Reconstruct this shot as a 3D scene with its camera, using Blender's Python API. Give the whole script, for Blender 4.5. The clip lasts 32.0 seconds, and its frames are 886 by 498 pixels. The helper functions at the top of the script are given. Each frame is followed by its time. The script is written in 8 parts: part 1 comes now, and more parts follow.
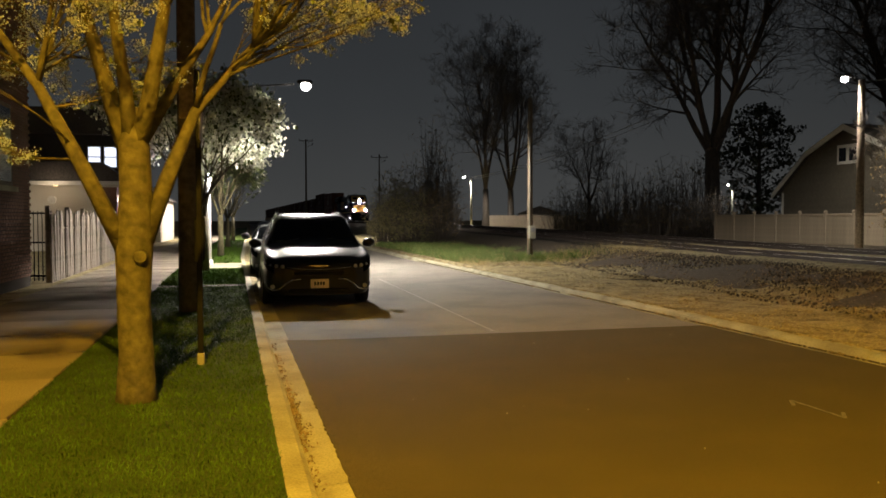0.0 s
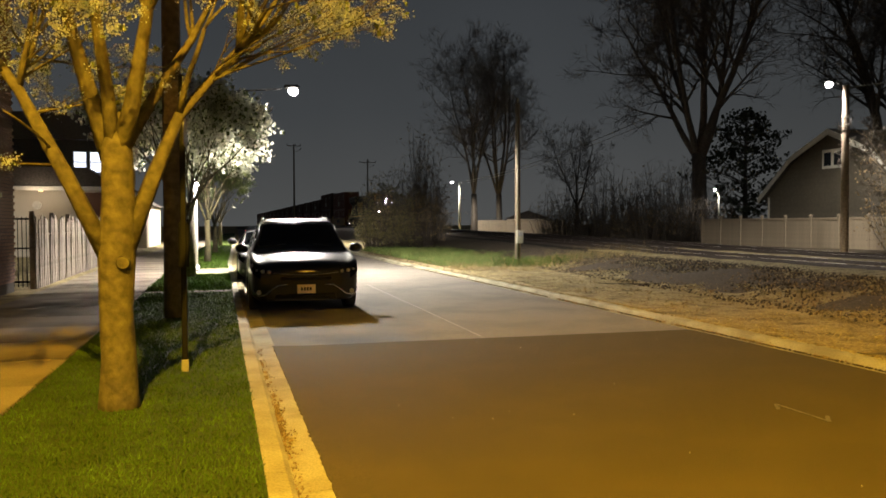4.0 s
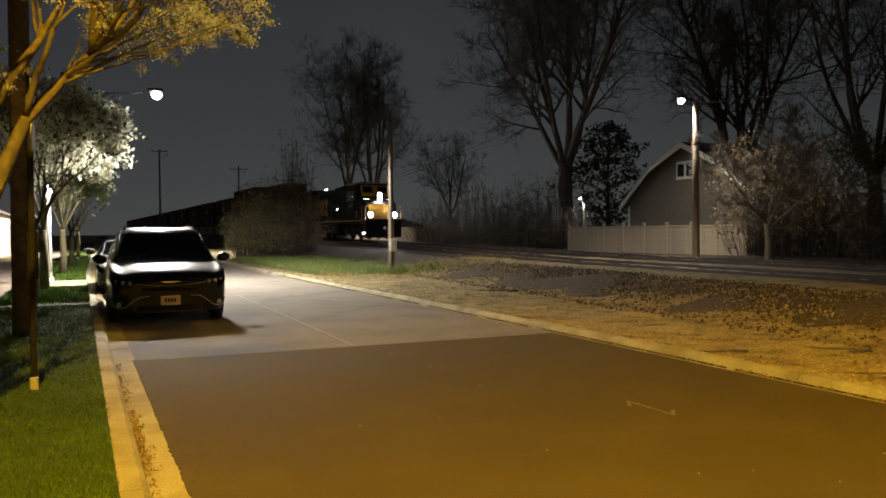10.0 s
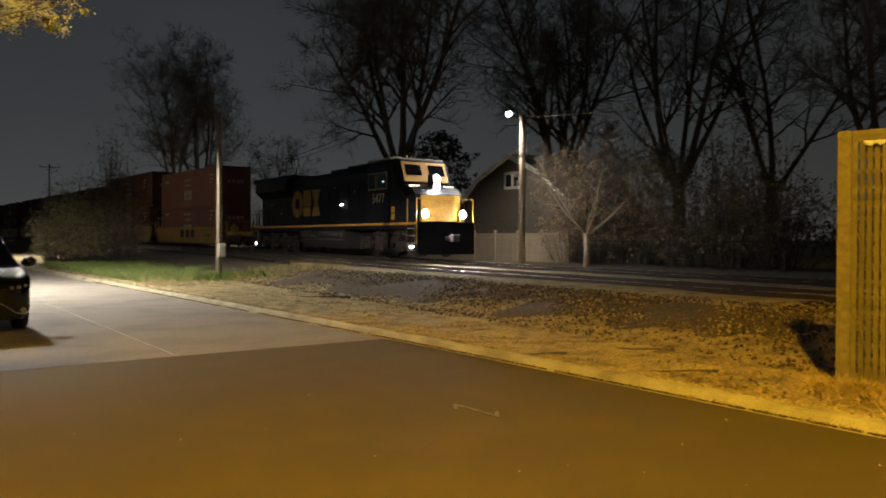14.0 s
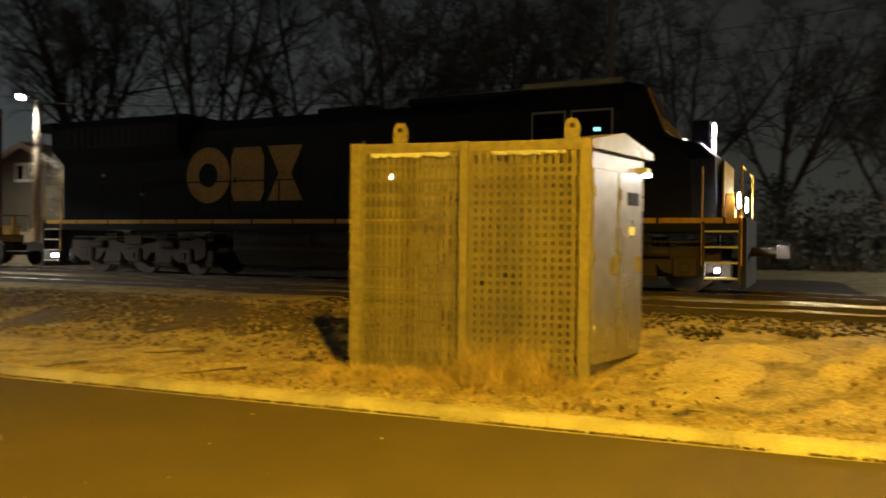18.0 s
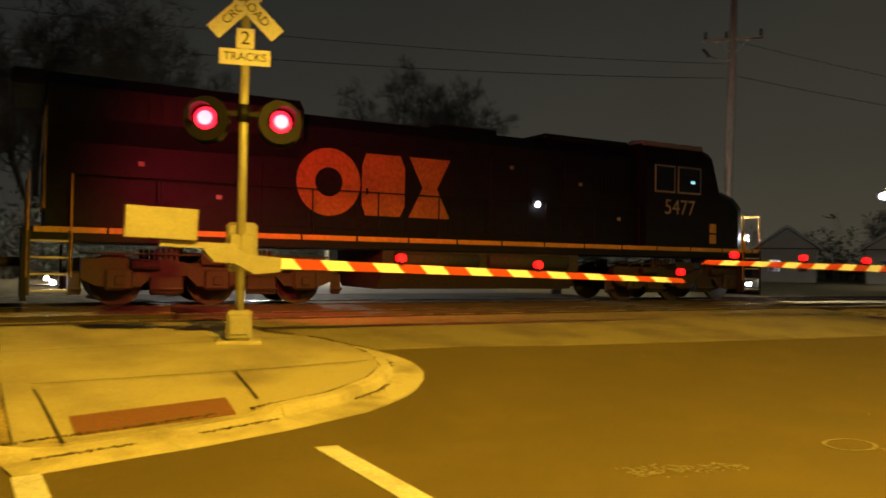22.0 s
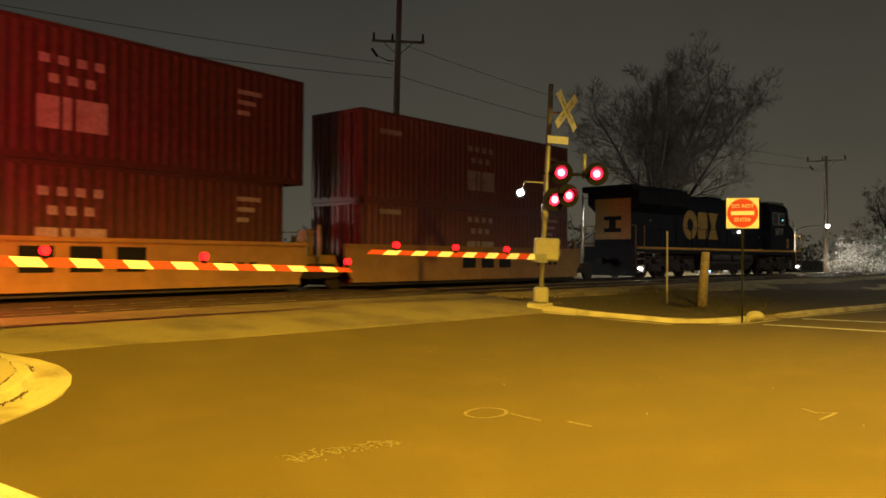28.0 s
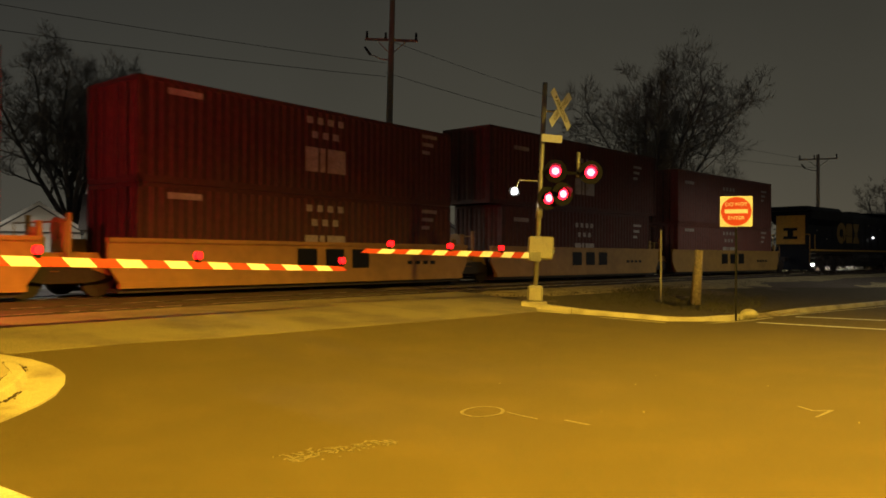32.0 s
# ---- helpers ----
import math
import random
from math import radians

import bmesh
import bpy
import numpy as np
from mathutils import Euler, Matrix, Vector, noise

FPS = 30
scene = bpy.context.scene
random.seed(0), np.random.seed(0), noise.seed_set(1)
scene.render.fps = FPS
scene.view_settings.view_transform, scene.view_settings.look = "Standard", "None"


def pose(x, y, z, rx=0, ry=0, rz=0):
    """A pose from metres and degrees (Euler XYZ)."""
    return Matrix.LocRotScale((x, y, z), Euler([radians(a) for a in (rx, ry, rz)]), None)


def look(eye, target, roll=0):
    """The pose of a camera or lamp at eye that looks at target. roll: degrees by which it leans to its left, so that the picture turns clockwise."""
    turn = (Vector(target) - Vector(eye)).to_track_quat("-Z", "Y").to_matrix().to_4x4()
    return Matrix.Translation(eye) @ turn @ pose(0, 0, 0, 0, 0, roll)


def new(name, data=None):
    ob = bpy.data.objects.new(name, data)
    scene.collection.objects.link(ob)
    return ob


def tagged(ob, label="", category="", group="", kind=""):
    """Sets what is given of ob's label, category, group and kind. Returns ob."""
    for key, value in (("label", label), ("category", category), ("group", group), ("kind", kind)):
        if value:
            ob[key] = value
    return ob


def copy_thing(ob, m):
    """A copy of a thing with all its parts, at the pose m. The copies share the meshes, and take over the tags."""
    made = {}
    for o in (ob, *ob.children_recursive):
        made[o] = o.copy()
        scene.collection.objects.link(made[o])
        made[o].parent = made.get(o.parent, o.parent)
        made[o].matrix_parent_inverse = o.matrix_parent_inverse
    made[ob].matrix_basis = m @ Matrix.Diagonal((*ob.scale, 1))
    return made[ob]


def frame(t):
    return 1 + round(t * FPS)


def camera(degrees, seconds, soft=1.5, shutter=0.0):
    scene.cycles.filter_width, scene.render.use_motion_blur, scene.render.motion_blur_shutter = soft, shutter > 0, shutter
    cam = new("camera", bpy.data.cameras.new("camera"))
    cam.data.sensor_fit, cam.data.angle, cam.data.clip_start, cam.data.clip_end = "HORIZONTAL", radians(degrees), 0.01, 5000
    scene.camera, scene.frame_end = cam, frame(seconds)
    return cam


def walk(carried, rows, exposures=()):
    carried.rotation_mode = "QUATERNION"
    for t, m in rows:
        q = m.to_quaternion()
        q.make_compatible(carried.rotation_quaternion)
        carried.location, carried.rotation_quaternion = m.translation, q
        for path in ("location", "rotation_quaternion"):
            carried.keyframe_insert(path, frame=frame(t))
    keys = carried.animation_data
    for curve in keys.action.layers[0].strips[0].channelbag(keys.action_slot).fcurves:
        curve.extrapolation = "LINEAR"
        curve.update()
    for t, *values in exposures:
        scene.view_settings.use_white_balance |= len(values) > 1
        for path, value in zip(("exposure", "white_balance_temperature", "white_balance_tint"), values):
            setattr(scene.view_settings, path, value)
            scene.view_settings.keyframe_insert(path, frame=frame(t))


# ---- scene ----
cam = camera(58.8, 32.0, soft=1.7, shutter=0.5)
PATH = [
    (0, (-0.067, 0.078, 1.595), (0.411, 2.019, 1.521), -0.1),
    (0.5, (-0.071, 0.065, 1.597), (0.41, 2.005, 1.525), -0.0),
    (1, (-0.062, 0.082, 1.599), (0.421, 2.022, 1.534), -0.0),
    (1.5, (-0.055, 0.065, 1.597), (0.432, 2.004, 1.532), -0.0),
    (2, (-0.051, 0.07, 1.599), (0.439, 2.008, 1.541), -0.1),
    (2.5, (-0.043, 0.073, 1.597), (0.454, 2.009, 1.538), -0.1),
    (4.5, (-0.035, 0.085, 1.597), (0.474, 2.018, 1.535), -0.2),
    (5, (-0.033, 0.062, 1.602), (0.49, 1.992, 1.554), 0.0),
    (5.5, (-0.032, 0.042, 1.598), (0.506, 1.968, 1.548), 0.1),
    (6, (-0.039, 0.026, 1.601), (0.506, 1.949, 1.546), 0.1),
    (6.5, (-0.03, 0.03, 1.601), (0.556, 1.942, 1.547), -0.0),
    (7, (-0.027, 0.034, 1.599), (0.588, 1.937, 1.548), 0.2),
    (7.5, (-0.034, 0.011, 1.596), (0.607, 1.904, 1.544), 0.2),
    (8, (-0.03, 0.013, 1.6), (0.635, 1.899, 1.543), 0.2),
    (8.5, (-0.017, 0.017, 1.597), (0.688, 1.888, 1.54), 0.1),
    (9, (-0.008, 0.012, 1.603), (0.741, 1.866, 1.552), -0.2),
    (9.5, (0.002, 0.012, 1.603), (0.778, 1.855, 1.558), -0.4),
    (10, (0.014, -0.022, 1.6), (0.818, 1.809, 1.557), -0.4),
    (10.5, (0.035, -0.038, 1.603), (0.859, 1.784, 1.557), -0.5),
    (11, (0.054, -0.055, 1.603), (0.903, 1.756, 1.565), -0.1),
    (11.5, (0.06, -0.07, 1.602), (0.927, 1.732, 1.57), -0.1),
    (12, (0.09, -0.08, 1.605), (0.972, 1.715, 1.571), -0.6),
    (12.5, (0.066, -0.081, 1.602), (0.984, 1.696, 1.569), -0.5),
    (13, (0.052, -0.06, 1.603), (1.046, 1.675, 1.578), -0.7),
    (13.5, (0.042, -0.042, 1.599), (1.119, 1.643, 1.568), -0.1),
    (14, (0.041, -0.042, 1.601), (1.21, 1.581, 1.573), 0.2),
    (14.5, (0.033, -0.051, 1.601), (1.287, 1.507, 1.567), 0.4),
    (16.5, (0.067, 0.022, 1.601), (1.643, 1.253, 1.579), 1.2),
    (17, (0.043, -0.008, 1.606), (1.748, 1.038, 1.584), 0.9),
    (17.5, (0.064, -0.061, 1.6), (1.836, 0.865, 1.583), 0.4),
    (18, (0.059, -0.104, 1.598), (1.923, 0.622, 1.58), 0.6),
    (18.5, (0.024, 0.07, 1.597), (1.982, 0.478, 1.568), 0.3),
    (19, (0.049, 0.058, 1.599), (2.044, 0.189, 1.577), 0.1),
    (19.5, (0.028, 0.024, 1.602), (2.024, -0.093, 1.58), 0.1),
    (20, (0.052, 0.015, 1.601), (2.009, -0.4, 1.619), -0.2),
    (20.5, (0.073, 0.021, 1.602), (1.956, -0.653, 1.651), 0.3),
    (21, (0.068, 0.043, 1.599), (1.858, -0.848, 1.639), -0.3),
    (21.5, (0.066, 0.053, 1.597), (1.711, -1.085, 1.613), 1.1),
    (22, (0.075, 0.028, 1.594), (1.584, -1.285, 1.627), 1.0),
    (22.5, (0.025, -0.027, 1.601), (1.383, -1.495, 1.633), 1.2),
    (23, (-0.032, -0.023, 1.604), (1.2, -1.598, 1.637), 1.2),
    (23.5, (-0.011, -0.024, 1.605), (1.112, -1.679, 1.642), 1.4),
    (24, (-0.021, 0.004, 1.608), (1.015, -1.706, 1.642), 1.3),
    (24.5, (-0.03, -0.008, 1.604), (0.946, -1.754, 1.63), 1.3),
    (25, (-0.033, -0.012, 1.602), (0.901, -1.781, 1.626), 1.2),
    (25.5, (-0.039, -0.003, 1.603), (0.86, -1.79, 1.624), 0.9),
    (27.5, (-0.047, -0.041, 1.596), (0.838, -1.834, 1.606), 0.6),
    (28, (-0.058, -0.02, 1.599), (0.81, -1.822, 1.618), 0.4),
    (28.5, (-0.053, -0.027, 1.604), (0.813, -1.829, 1.617), 0.7),
    (29, (-0.042, -0.028, 1.598), (0.829, -1.828, 1.597), 0.7),
    (29.5, (-0.035, -0.033, 1.599), (0.84, -1.832, 1.592), 0.7),
    (30, (-0.026, -0.029, 1.594), (0.854, -1.825, 1.594), 0.5),
    (30.5, (-0.028, -0.039, 1.596), (0.85, -1.836, 1.591), 0.5),
    (31, (-0.028, -0.048, 1.595), (0.85, -1.845, 1.591), 0.1),
    (31.5, (-0.02, -0.024, 1.595), (0.847, -1.826, 1.602), 0.2),
    (32, (-0.019, -0.025, 1.596), (0.833, -1.835, 1.612), 0.3),
]

walk(cam, [(t, look(eye, target, roll)) for t, eye, target, roll in PATH], [(0, -0.5, 6500, 15), (1, -0.15, 6500, 15), (2.5, 0.1, 6500, 15), (5, 0.0, 6500, 15), (6, 0.3, 6500, 15), (7, 0.25, 6500, 15), (8, -0.25, 6500, 16), (10, -0.3, 6500, 16), (13, -0.2, 6500, 16), (14.5, -0.35, 6500, 15), (16.6, 0.0, 6500, 10), (18, 0.05, 6500, 8), (19, -0.25, 6500, 8), (20, -0.15, 6500, 9), (22, -0.25, 6600, 11), (24, -0.2, 6700, 12), (25, 0.05, 6700, 13), (28, 0.3, 6500, 12), (31, 0.1, 6500, 12), (32, 0.2, 6500, 12)])


# ---- night sky and lamps ----
def night_sky():
    w = bpy.data.worlds.new("night_sky")
    scene.world = w
    w.use_nodes = True
    nt = w.node_tree
    bg = nt.nodes["Background"]
    tc = nt.nodes.new("ShaderNodeTexCoord")
    sep = nt.nodes.new("ShaderNodeSeparateXYZ")
    ramp = nt.nodes.new("ShaderNodeValToRGB")
    nt.links.new(tc.outputs["Generated"], sep.inputs[0])
    nt.links.new(sep.outputs["Z"], ramp.inputs[0])
    el = ramp.color_ramp.elements
    el[0].position, el[0].color = 0.0, (0.0335, 0.032, 0.026, 1)
    el[1].position, el[1].color = 0.5, (0.008, 0.009, 0.0095, 1)
    mid = el.new(0.14)
    mid.color = (0.022, 0.0223, 0.0195, 1)
    ns = nt.nodes.new("ShaderNodeTexNoise")
    ns.inputs["Scale"].default_value = 2.2
    ns.inputs["Detail"].default_value = 4
    mr = nt.nodes.new("ShaderNodeMapRange")
    mr.inputs["To Min"].default_value, mr.inputs["To Max"].default_value = 0.75, 1.25
    mul = nt.nodes.new("ShaderNodeMix")
    mul.data_type, mul.blend_type = "RGBA", "MULTIPLY"
    mul.inputs[0].default_value = 1
    nt.links.new(tc.outputs["Generated"], ns.inputs["Vector"])
    nt.links.new(ns.outputs[0], mr.inputs[0])
    nt.links.new(ramp.outputs[0], mul.inputs[6])
    nt.links.new(mr.outputs[0], mul.inputs[7])
    # town glow to the north and south, darker over the tracks to the east
    ab = nt.nodes.new("ShaderNodeMath")
    ab.operation = "ABSOLUTE"
    nt.links.new(sep.outputs["Y"], ab.inputs[0])
    gl = nt.nodes.new("ShaderNodeMapRange")
    gl.inputs["From Min"].default_value, gl.inputs["From Max"].default_value = 0.15, 0.9
    gl.inputs["To Min"].default_value, gl.inputs["To Max"].default_value = 1.15, 2.1
    nt.links.new(ab.outputs[0], gl.inputs[0])
    mu2 = nt.nodes.new("ShaderNodeMix")
    mu2.data_type, mu2.blend_type = "RGBA", "MULTIPLY"
    mu2.inputs[0].default_value = 1
    nt.links.new(mul.outputs[2], mu2.inputs[6])
    nt.links.new(gl.outputs[0], mu2.inputs[7])
    # cooler towards the north, browner towards the south
    ty = nt.nodes.new("ShaderNodeMapRange")
    ty.inputs["From Min"].default_value, ty.inputs["From Max"].default_value = -0.9, 0.9
    nt.links.new(sep.outputs["Y"], ty.inputs[0])
    tint = nt.nodes.new("ShaderNodeMix")
    tint.data_type = "RGBA"
    tint.inputs[6].default_value, tint.inputs[7].default_value = (1.08, 1.0, 0.84, 1), (1.06, 1.17, 1.38, 1)
    nt.links.new(ty.outputs[0], tint.inputs[0])
    mu3 = nt.nodes.new("ShaderNodeMix")
    mu3.data_type, mu3.blend_type = "RGBA", "MULTIPLY"
    mu3.inputs[0].default_value = 1
    nt.links.new(mu2.outputs[2], mu3.inputs[6])
    nt.links.new(tint.outputs[2], mu3.inputs[7])
    nt.links.new(mu3.outputs[2], bg.inputs[0])
    bg.inputs[1].default_value = 1.0


def lamp(name, where, power, color, size=0.25, spot=None, aim=None, blend=0.6):
    kind = "SPOT" if spot else "POINT"
    d = bpy.data.lights.new(name, kind)
    d.energy, d.color, d.shadow_soft_size = power, color, size
    if spot:
        d.spot_size, d.spot_blend = radians(spot), blend
    ob = new(name, d)
    ob.matrix_world = look(where, aim or (where[0], where[1], 0))
    return ob


SODIUM, WHITE, RED = (1.0, 0.56, 0.032), (1.0, 0.94, 0.81), (1.0, 0.03, 0.06)
LAMP_NEAR = (-1.05, -2.75, 9.4)
LAMP_ROAD = (1.76, 26.0, 5.9)
LAMP_BARN = (24.9, 29.1, 7.45)
LAMP_FAR = (26.1, 95.5, 6.75)
LAMP_STREET_2 = (14.2, -63.4, 6.6)
LAMP_BRUSH = (-0.5, -72.0, 4.1)
night_sky()
lamp("sodium_lamp", LAMP_NEAR, 18600, SODIUM, 0.2, 144, None, 0.3)
# two added fill lights out of view, without poles, to brighten junction and train
lamp("unseen_junction_fill", (-3.0, -13.0, 9.2), 7600, (1.0, 0.64, 0.08), 0.2, 152, None, 0.4)
lamp("unseen_street_fill", (-9.0, -42.0, 8.5), 1700, WHITE, 0.2, 166, None, 0.3)
lamp("road_lamp", LAMP_ROAD, 18500, WHITE, 0.25, 163, (1.9, 26.5, 0), 0.15)
lamp("yard_lamp", LAMP_BARN, 3300, (1.0, 0.95, 0.80), 0.2, 156, None, 0.4)
lamp("far_lamp", LAMP_FAR, 8000, WHITE, 0.2, 168, None, 0.3)
lamp("crossing_lamp", LAMP_STREET_2, 2600, WHITE, 0.2, 160, None, 0.4)
lamp("beyond_lamp", (37.1, -19.7, 6.6), 8000, WHITE, 0.2, 174, None, 0.2)
lamp("beyond_lamp_b", (56.4, -23.2, 6.3), 4000, WHITE, 0.2, 172, None, 0.2)
lamp("brush_lamp", LAMP_BRUSH, 2200, WHITE, 0.2, 168, None, 0.4)
# added light that brightens the cream house wall
lamp("added_eave_light", (-9.0, 40.1, 3.0), 50, (1.0, 0.80, 0.55), 0.1)
lamp("far_road_lamp", (1.0, 62.0, 8.0), 26000, WHITE, 0.3, 138, None, 0.3)
lamp("red_flash", (11.3, -5.7, 3.1), 1600, RED, 0.15, 130, (17, -12.5, 2.2))
lamp("small_yard_lamp", (31.0, 46.4, 3.6), 110, (1.0, 0.97, 0.88), 0.1, 170, None, 0.3)

# ---- materials ----
def mat(name, base, rough=0.7, metal=0.0, grain=30.0, vary=0.25, bump=0.0, stain=None, stain_amount=0.0, stain_scale=1.5,
        per_object=0.0, island=0.0, coat=0.0, spec=None, alpha=None):
    m = bpy.data.materials.new(name)
    m.use_nodes = True
    nt = m.node_tree
    L, N = nt.links.new, nt.nodes.new
    p = nt.nodes["Principled BSDF"]
    p.inputs["Roughness"].default_value, p.inputs["Metallic"].default_value = rough, metal
    p.inputs["Coat Weight"].default_value = coat
    if spec is not None:
        p.inputs["Specular IOR Level"].default_value = spec
    tc = N("ShaderNodeTexCoord")
    n1, n2 = N("ShaderNodeTexNoise"), N("ShaderNodeTexNoise")
    for n, s, d in ((n1, grain, 4), (n2, stain_scale, 6)):
        n.inputs["Scale"].default_value, n.inputs["Detail"].default_value = s, d
        L(tc.outputs["Object"], n.inputs["Vector"])
    r1 = N("ShaderNodeMapRange")
    r1.inputs["From Min"].default_value, r1.inputs["From Max"].default_value = 0.3, 0.7
    r1.inputs["To Min"].default_value, r1.inputs["To Max"].default_value = 1 - vary, 1 + vary
    L(n1.outputs[0], r1.inputs[0])
    r2 = N("ShaderNodeMapRange")
    r2.inputs["From Min"].default_value, r2.inputs["From Max"].default_value = 0.45, 0.68
    r2.inputs["To Max"].default_value = stain_amount
    L(n2.outputs[0], r2.inputs[0])
    mx = N("ShaderNodeMix")
    mx.data_type = "RGBA"
    mx.inputs[6].default_value = (*base, 1)
    mx.inputs[7].default_value = (*(stain or [c * 0.5 for c in base]), 1)
    L(r2.outputs[0], mx.inputs[0])
    ml = N("ShaderNodeMix")
    ml.data_type, ml.blend_type = "RGBA", "MULTIPLY"
    ml.inputs[0].default_value = 1
    L(mx.outputs[2], ml.inputs[6])
    L(r1.outputs[0], ml.inputs[7])
    out = ml.outputs[2]
    for amount, node, sock in ((per_object, "ShaderNodeObjectInfo", "Random"), (island, "ShaderNodeNewGeometry", "Random Per Island")):
        if amount:
            oi, rr, m2 = N(node), N("ShaderNodeMapRange"), N("ShaderNodeMix")
            rr.inputs["To Min"].default_value, rr.inputs["To Max"].default_value = 1 - amount, 1 + amount
            m2.data_type, m2.blend_type = "RGBA", "MULTIPLY"
            m2.inputs[0].default_value = 1
            L(oi.outputs[sock], rr.inputs[0])
            L(out, m2.inputs[6])
            L(rr.outputs[0], m2.inputs[7])
            out = m2.outputs[2]
    L(out, p.inputs["Base Color"])
    rv = N("ShaderNodeMapRange")
    rv.inputs["To Min"].default_value, rv.inputs["To Max"].default_value = max(0.02, rough - 0.12), min(1, rough + 0.12)
    L(n2.outputs[0], rv.inputs[0])
    L(rv.outputs[0], p.inputs["Roughness"])
    if bump:
        b = N("ShaderNodeBump")
        b.inputs["Strength"].default_value, b.inputs["Distance"].default_value = min(1, bump), 0.02
        L(n1.outputs[0], b.inputs["Height"])
        L(b.outputs[0], p.inputs["Normal"])
    return m


def glow(name, color, strength):
    m = bpy.data.materials.new(name)
    m.use_nodes = True
    p = m.node_tree.nodes["Principled BSDF"]
    p.inputs["Base Color"].default_value = (*[min(1, c) * 0.8 for c in color], 1)
    p.inputs["Emission Color"].default_value = (*color, 1)
    p.inputs["Emission Strength"].default_value = strength
    return m


ASPHALT_NEW = mat("fresh_asphalt", (0.080, 0.064, 0.028), 0.88, grain=130, vary=0.45, bump=0.35, stain=(0.100, 0.079, 0.035), stain_amount=0.7, stain_scale=1.1, spec=0.1)
ASPHALT_OLD = mat("worn_pavement", (0.215, 0.195, 0.165), 0.85, grain=70, vary=0.25, bump=0.4, stain=(0.14, 0.132, 0.12), stain_amount=0.6, stain_scale=0.9, spec=0.15)
CONCRETE = mat("concrete", (0.37, 0.345, 0.24), 0.85, spec=0.15, grain=60, vary=0.2, bump=0.35, stain=(0.2, 0.18, 0.125), stain_amount=0.8, stain_scale=1.7, per_object=0.06)
APRON = mat("worn_apron_concrete", (0.165, 0.145, 0.09), 0.85, spec=0.15, grain=50, vary=0.3, bump=0.4, stain=(0.10, 0.085, 0.07), stain_amount=0.9, stain_scale=0.9)
PANEL = mat("dirty_crossing_panel", (0.085, 0.068, 0.048), 0.85, spec=0.15, grain=40, vary=0.35, bump=0.4, stain=(0.05, 0.039, 0.028), stain_amount=0.8, stain_scale=0.8)
FOOTWAY = mat("stained_footway_concrete", (0.25, 0.21, 0.165), 0.9, spec=0.1, grain=60, vary=0.2, bump=0.3, stain=(0.12, 0.098, 0.076), stain_amount=0.85, stain_scale=0.6, per_object=0.10)
SIDEWALK = mat("pavement_concrete", (0.31, 0.285, 0.185), 0.85, spec=0.15, grain=60, vary=0.2, bump=0.3, stain=(0.15, 0.13, 0.11), stain_amount=0.8, stain_scale=0.6, per_object=0.07)
DIRT = mat("gravelly_soil", (0.29, 0.24, 0.13), 0.95, spec=0.1, grain=26, vary=0.5, bump=1.0, stain=(0.10, 0.078, 0.042), stain_amount=0.8, stain_scale=2.4)
SAND = mat("pale_sandy_gravel", (0.36, 0.30, 0.165), 0.95, spec=0.1, grain=34, vary=0.4, bump=0.9, stain=(0.24, 0.195, 0.105), stain_amount=0.7, stain_scale=3.5)
SOIL = mat("turf_soil", (0.045, 0.068, 0.014), 0.95, spec=0.1, grain=40, vary=0.4, bump=0.8)
VERGE_GRASS = mat("long_verge_grass", (0.125, 0.18, 0.042), 0.7, grain=2, vary=0.4, island=0.45)
GRASS = mat("grass_blades", (0.055, 0.104, 0.012), 0.85, spec=0.1, grain=2, vary=0.4, island=0.45)
DRY = mat("dry_grass", (0.33, 0.25, 0.10), 0.8, grain=3, vary=0.4, island=0.4)
BALLAST = mat("track_ballast", (0.068, 0.056, 0.042), 0.9, spec=0.1, grain=18, vary=0.5, bump=1.0, island=0.4)
# darker ballast for the track area and the edge of the soil
BALLAST_DARK = mat("darker_ballast", (0.024, 0.020, 0.016), 0.9, spec=0.1, grain=18, vary=0.5, bump=1.0)
RAIL = mat("rail_steel", (0.55, 0.50, 0.46), 0.28, 0.95, grain=12, vary=0.3)
RUST = mat("rusty_steel", (0.034, 0.024, 0.019), 0.75, 0.2, grain=20, vary=0.3)
TIMBER = mat("tie_timber", (0.045, 0.035, 0.027), 0.9, grain=14, vary=0.4, bump=0.6, per_object=0.3)
POLEWOOD = mat("pole_wood", (0.22, 0.17, 0.12), 0.85, grain=16, vary=0.35, bump=0.5)
BARK = mat("bark", (0.105, 0.090, 0.042), 0.9, grain=14, vary=0.4, bump=0.9, stain=(0.07, 0.058, 0.04), stain_amount=0.8, stain_scale=9)
BARK_DARK = mat("dark_bark", (0.095, 0.08, 0.066), 0.9, grain=10, vary=0.4, bump=0.6)
TWIG = mat("bare_twigs", (0.105, 0.086, 0.066), 0.9, grain=6, vary=0.4, island=0.3)
BUSH_TWIG = mat("budding_twigs", (0.20, 0.16, 0.10), 0.9, grain=6, vary=0.4, island=0.3)
SCRUB_SOIL = mat("dark_scrub_soil", (0.065, 0.053, 0.038), 0.95, grain=12, vary=0.45, bump=0.8, spec=0.1, stain=(0.10, 0.08, 0.05), stain_amount=0.7, stain_scale=0.9)
# same blossom twice: warm tint for lamplit row, bluish to offset the orange lamp
BLOSSOM_WARM_LIT = mat("warm_lit_blossom", (0.70, 0.70, 0.58), 0.7, grain=8, vary=0.2, island=0.25)
BLOSSOM = mat("white_blossom", (0.62, 0.68, 0.76), 0.7, grain=8, vary=0.2, island=0.25)
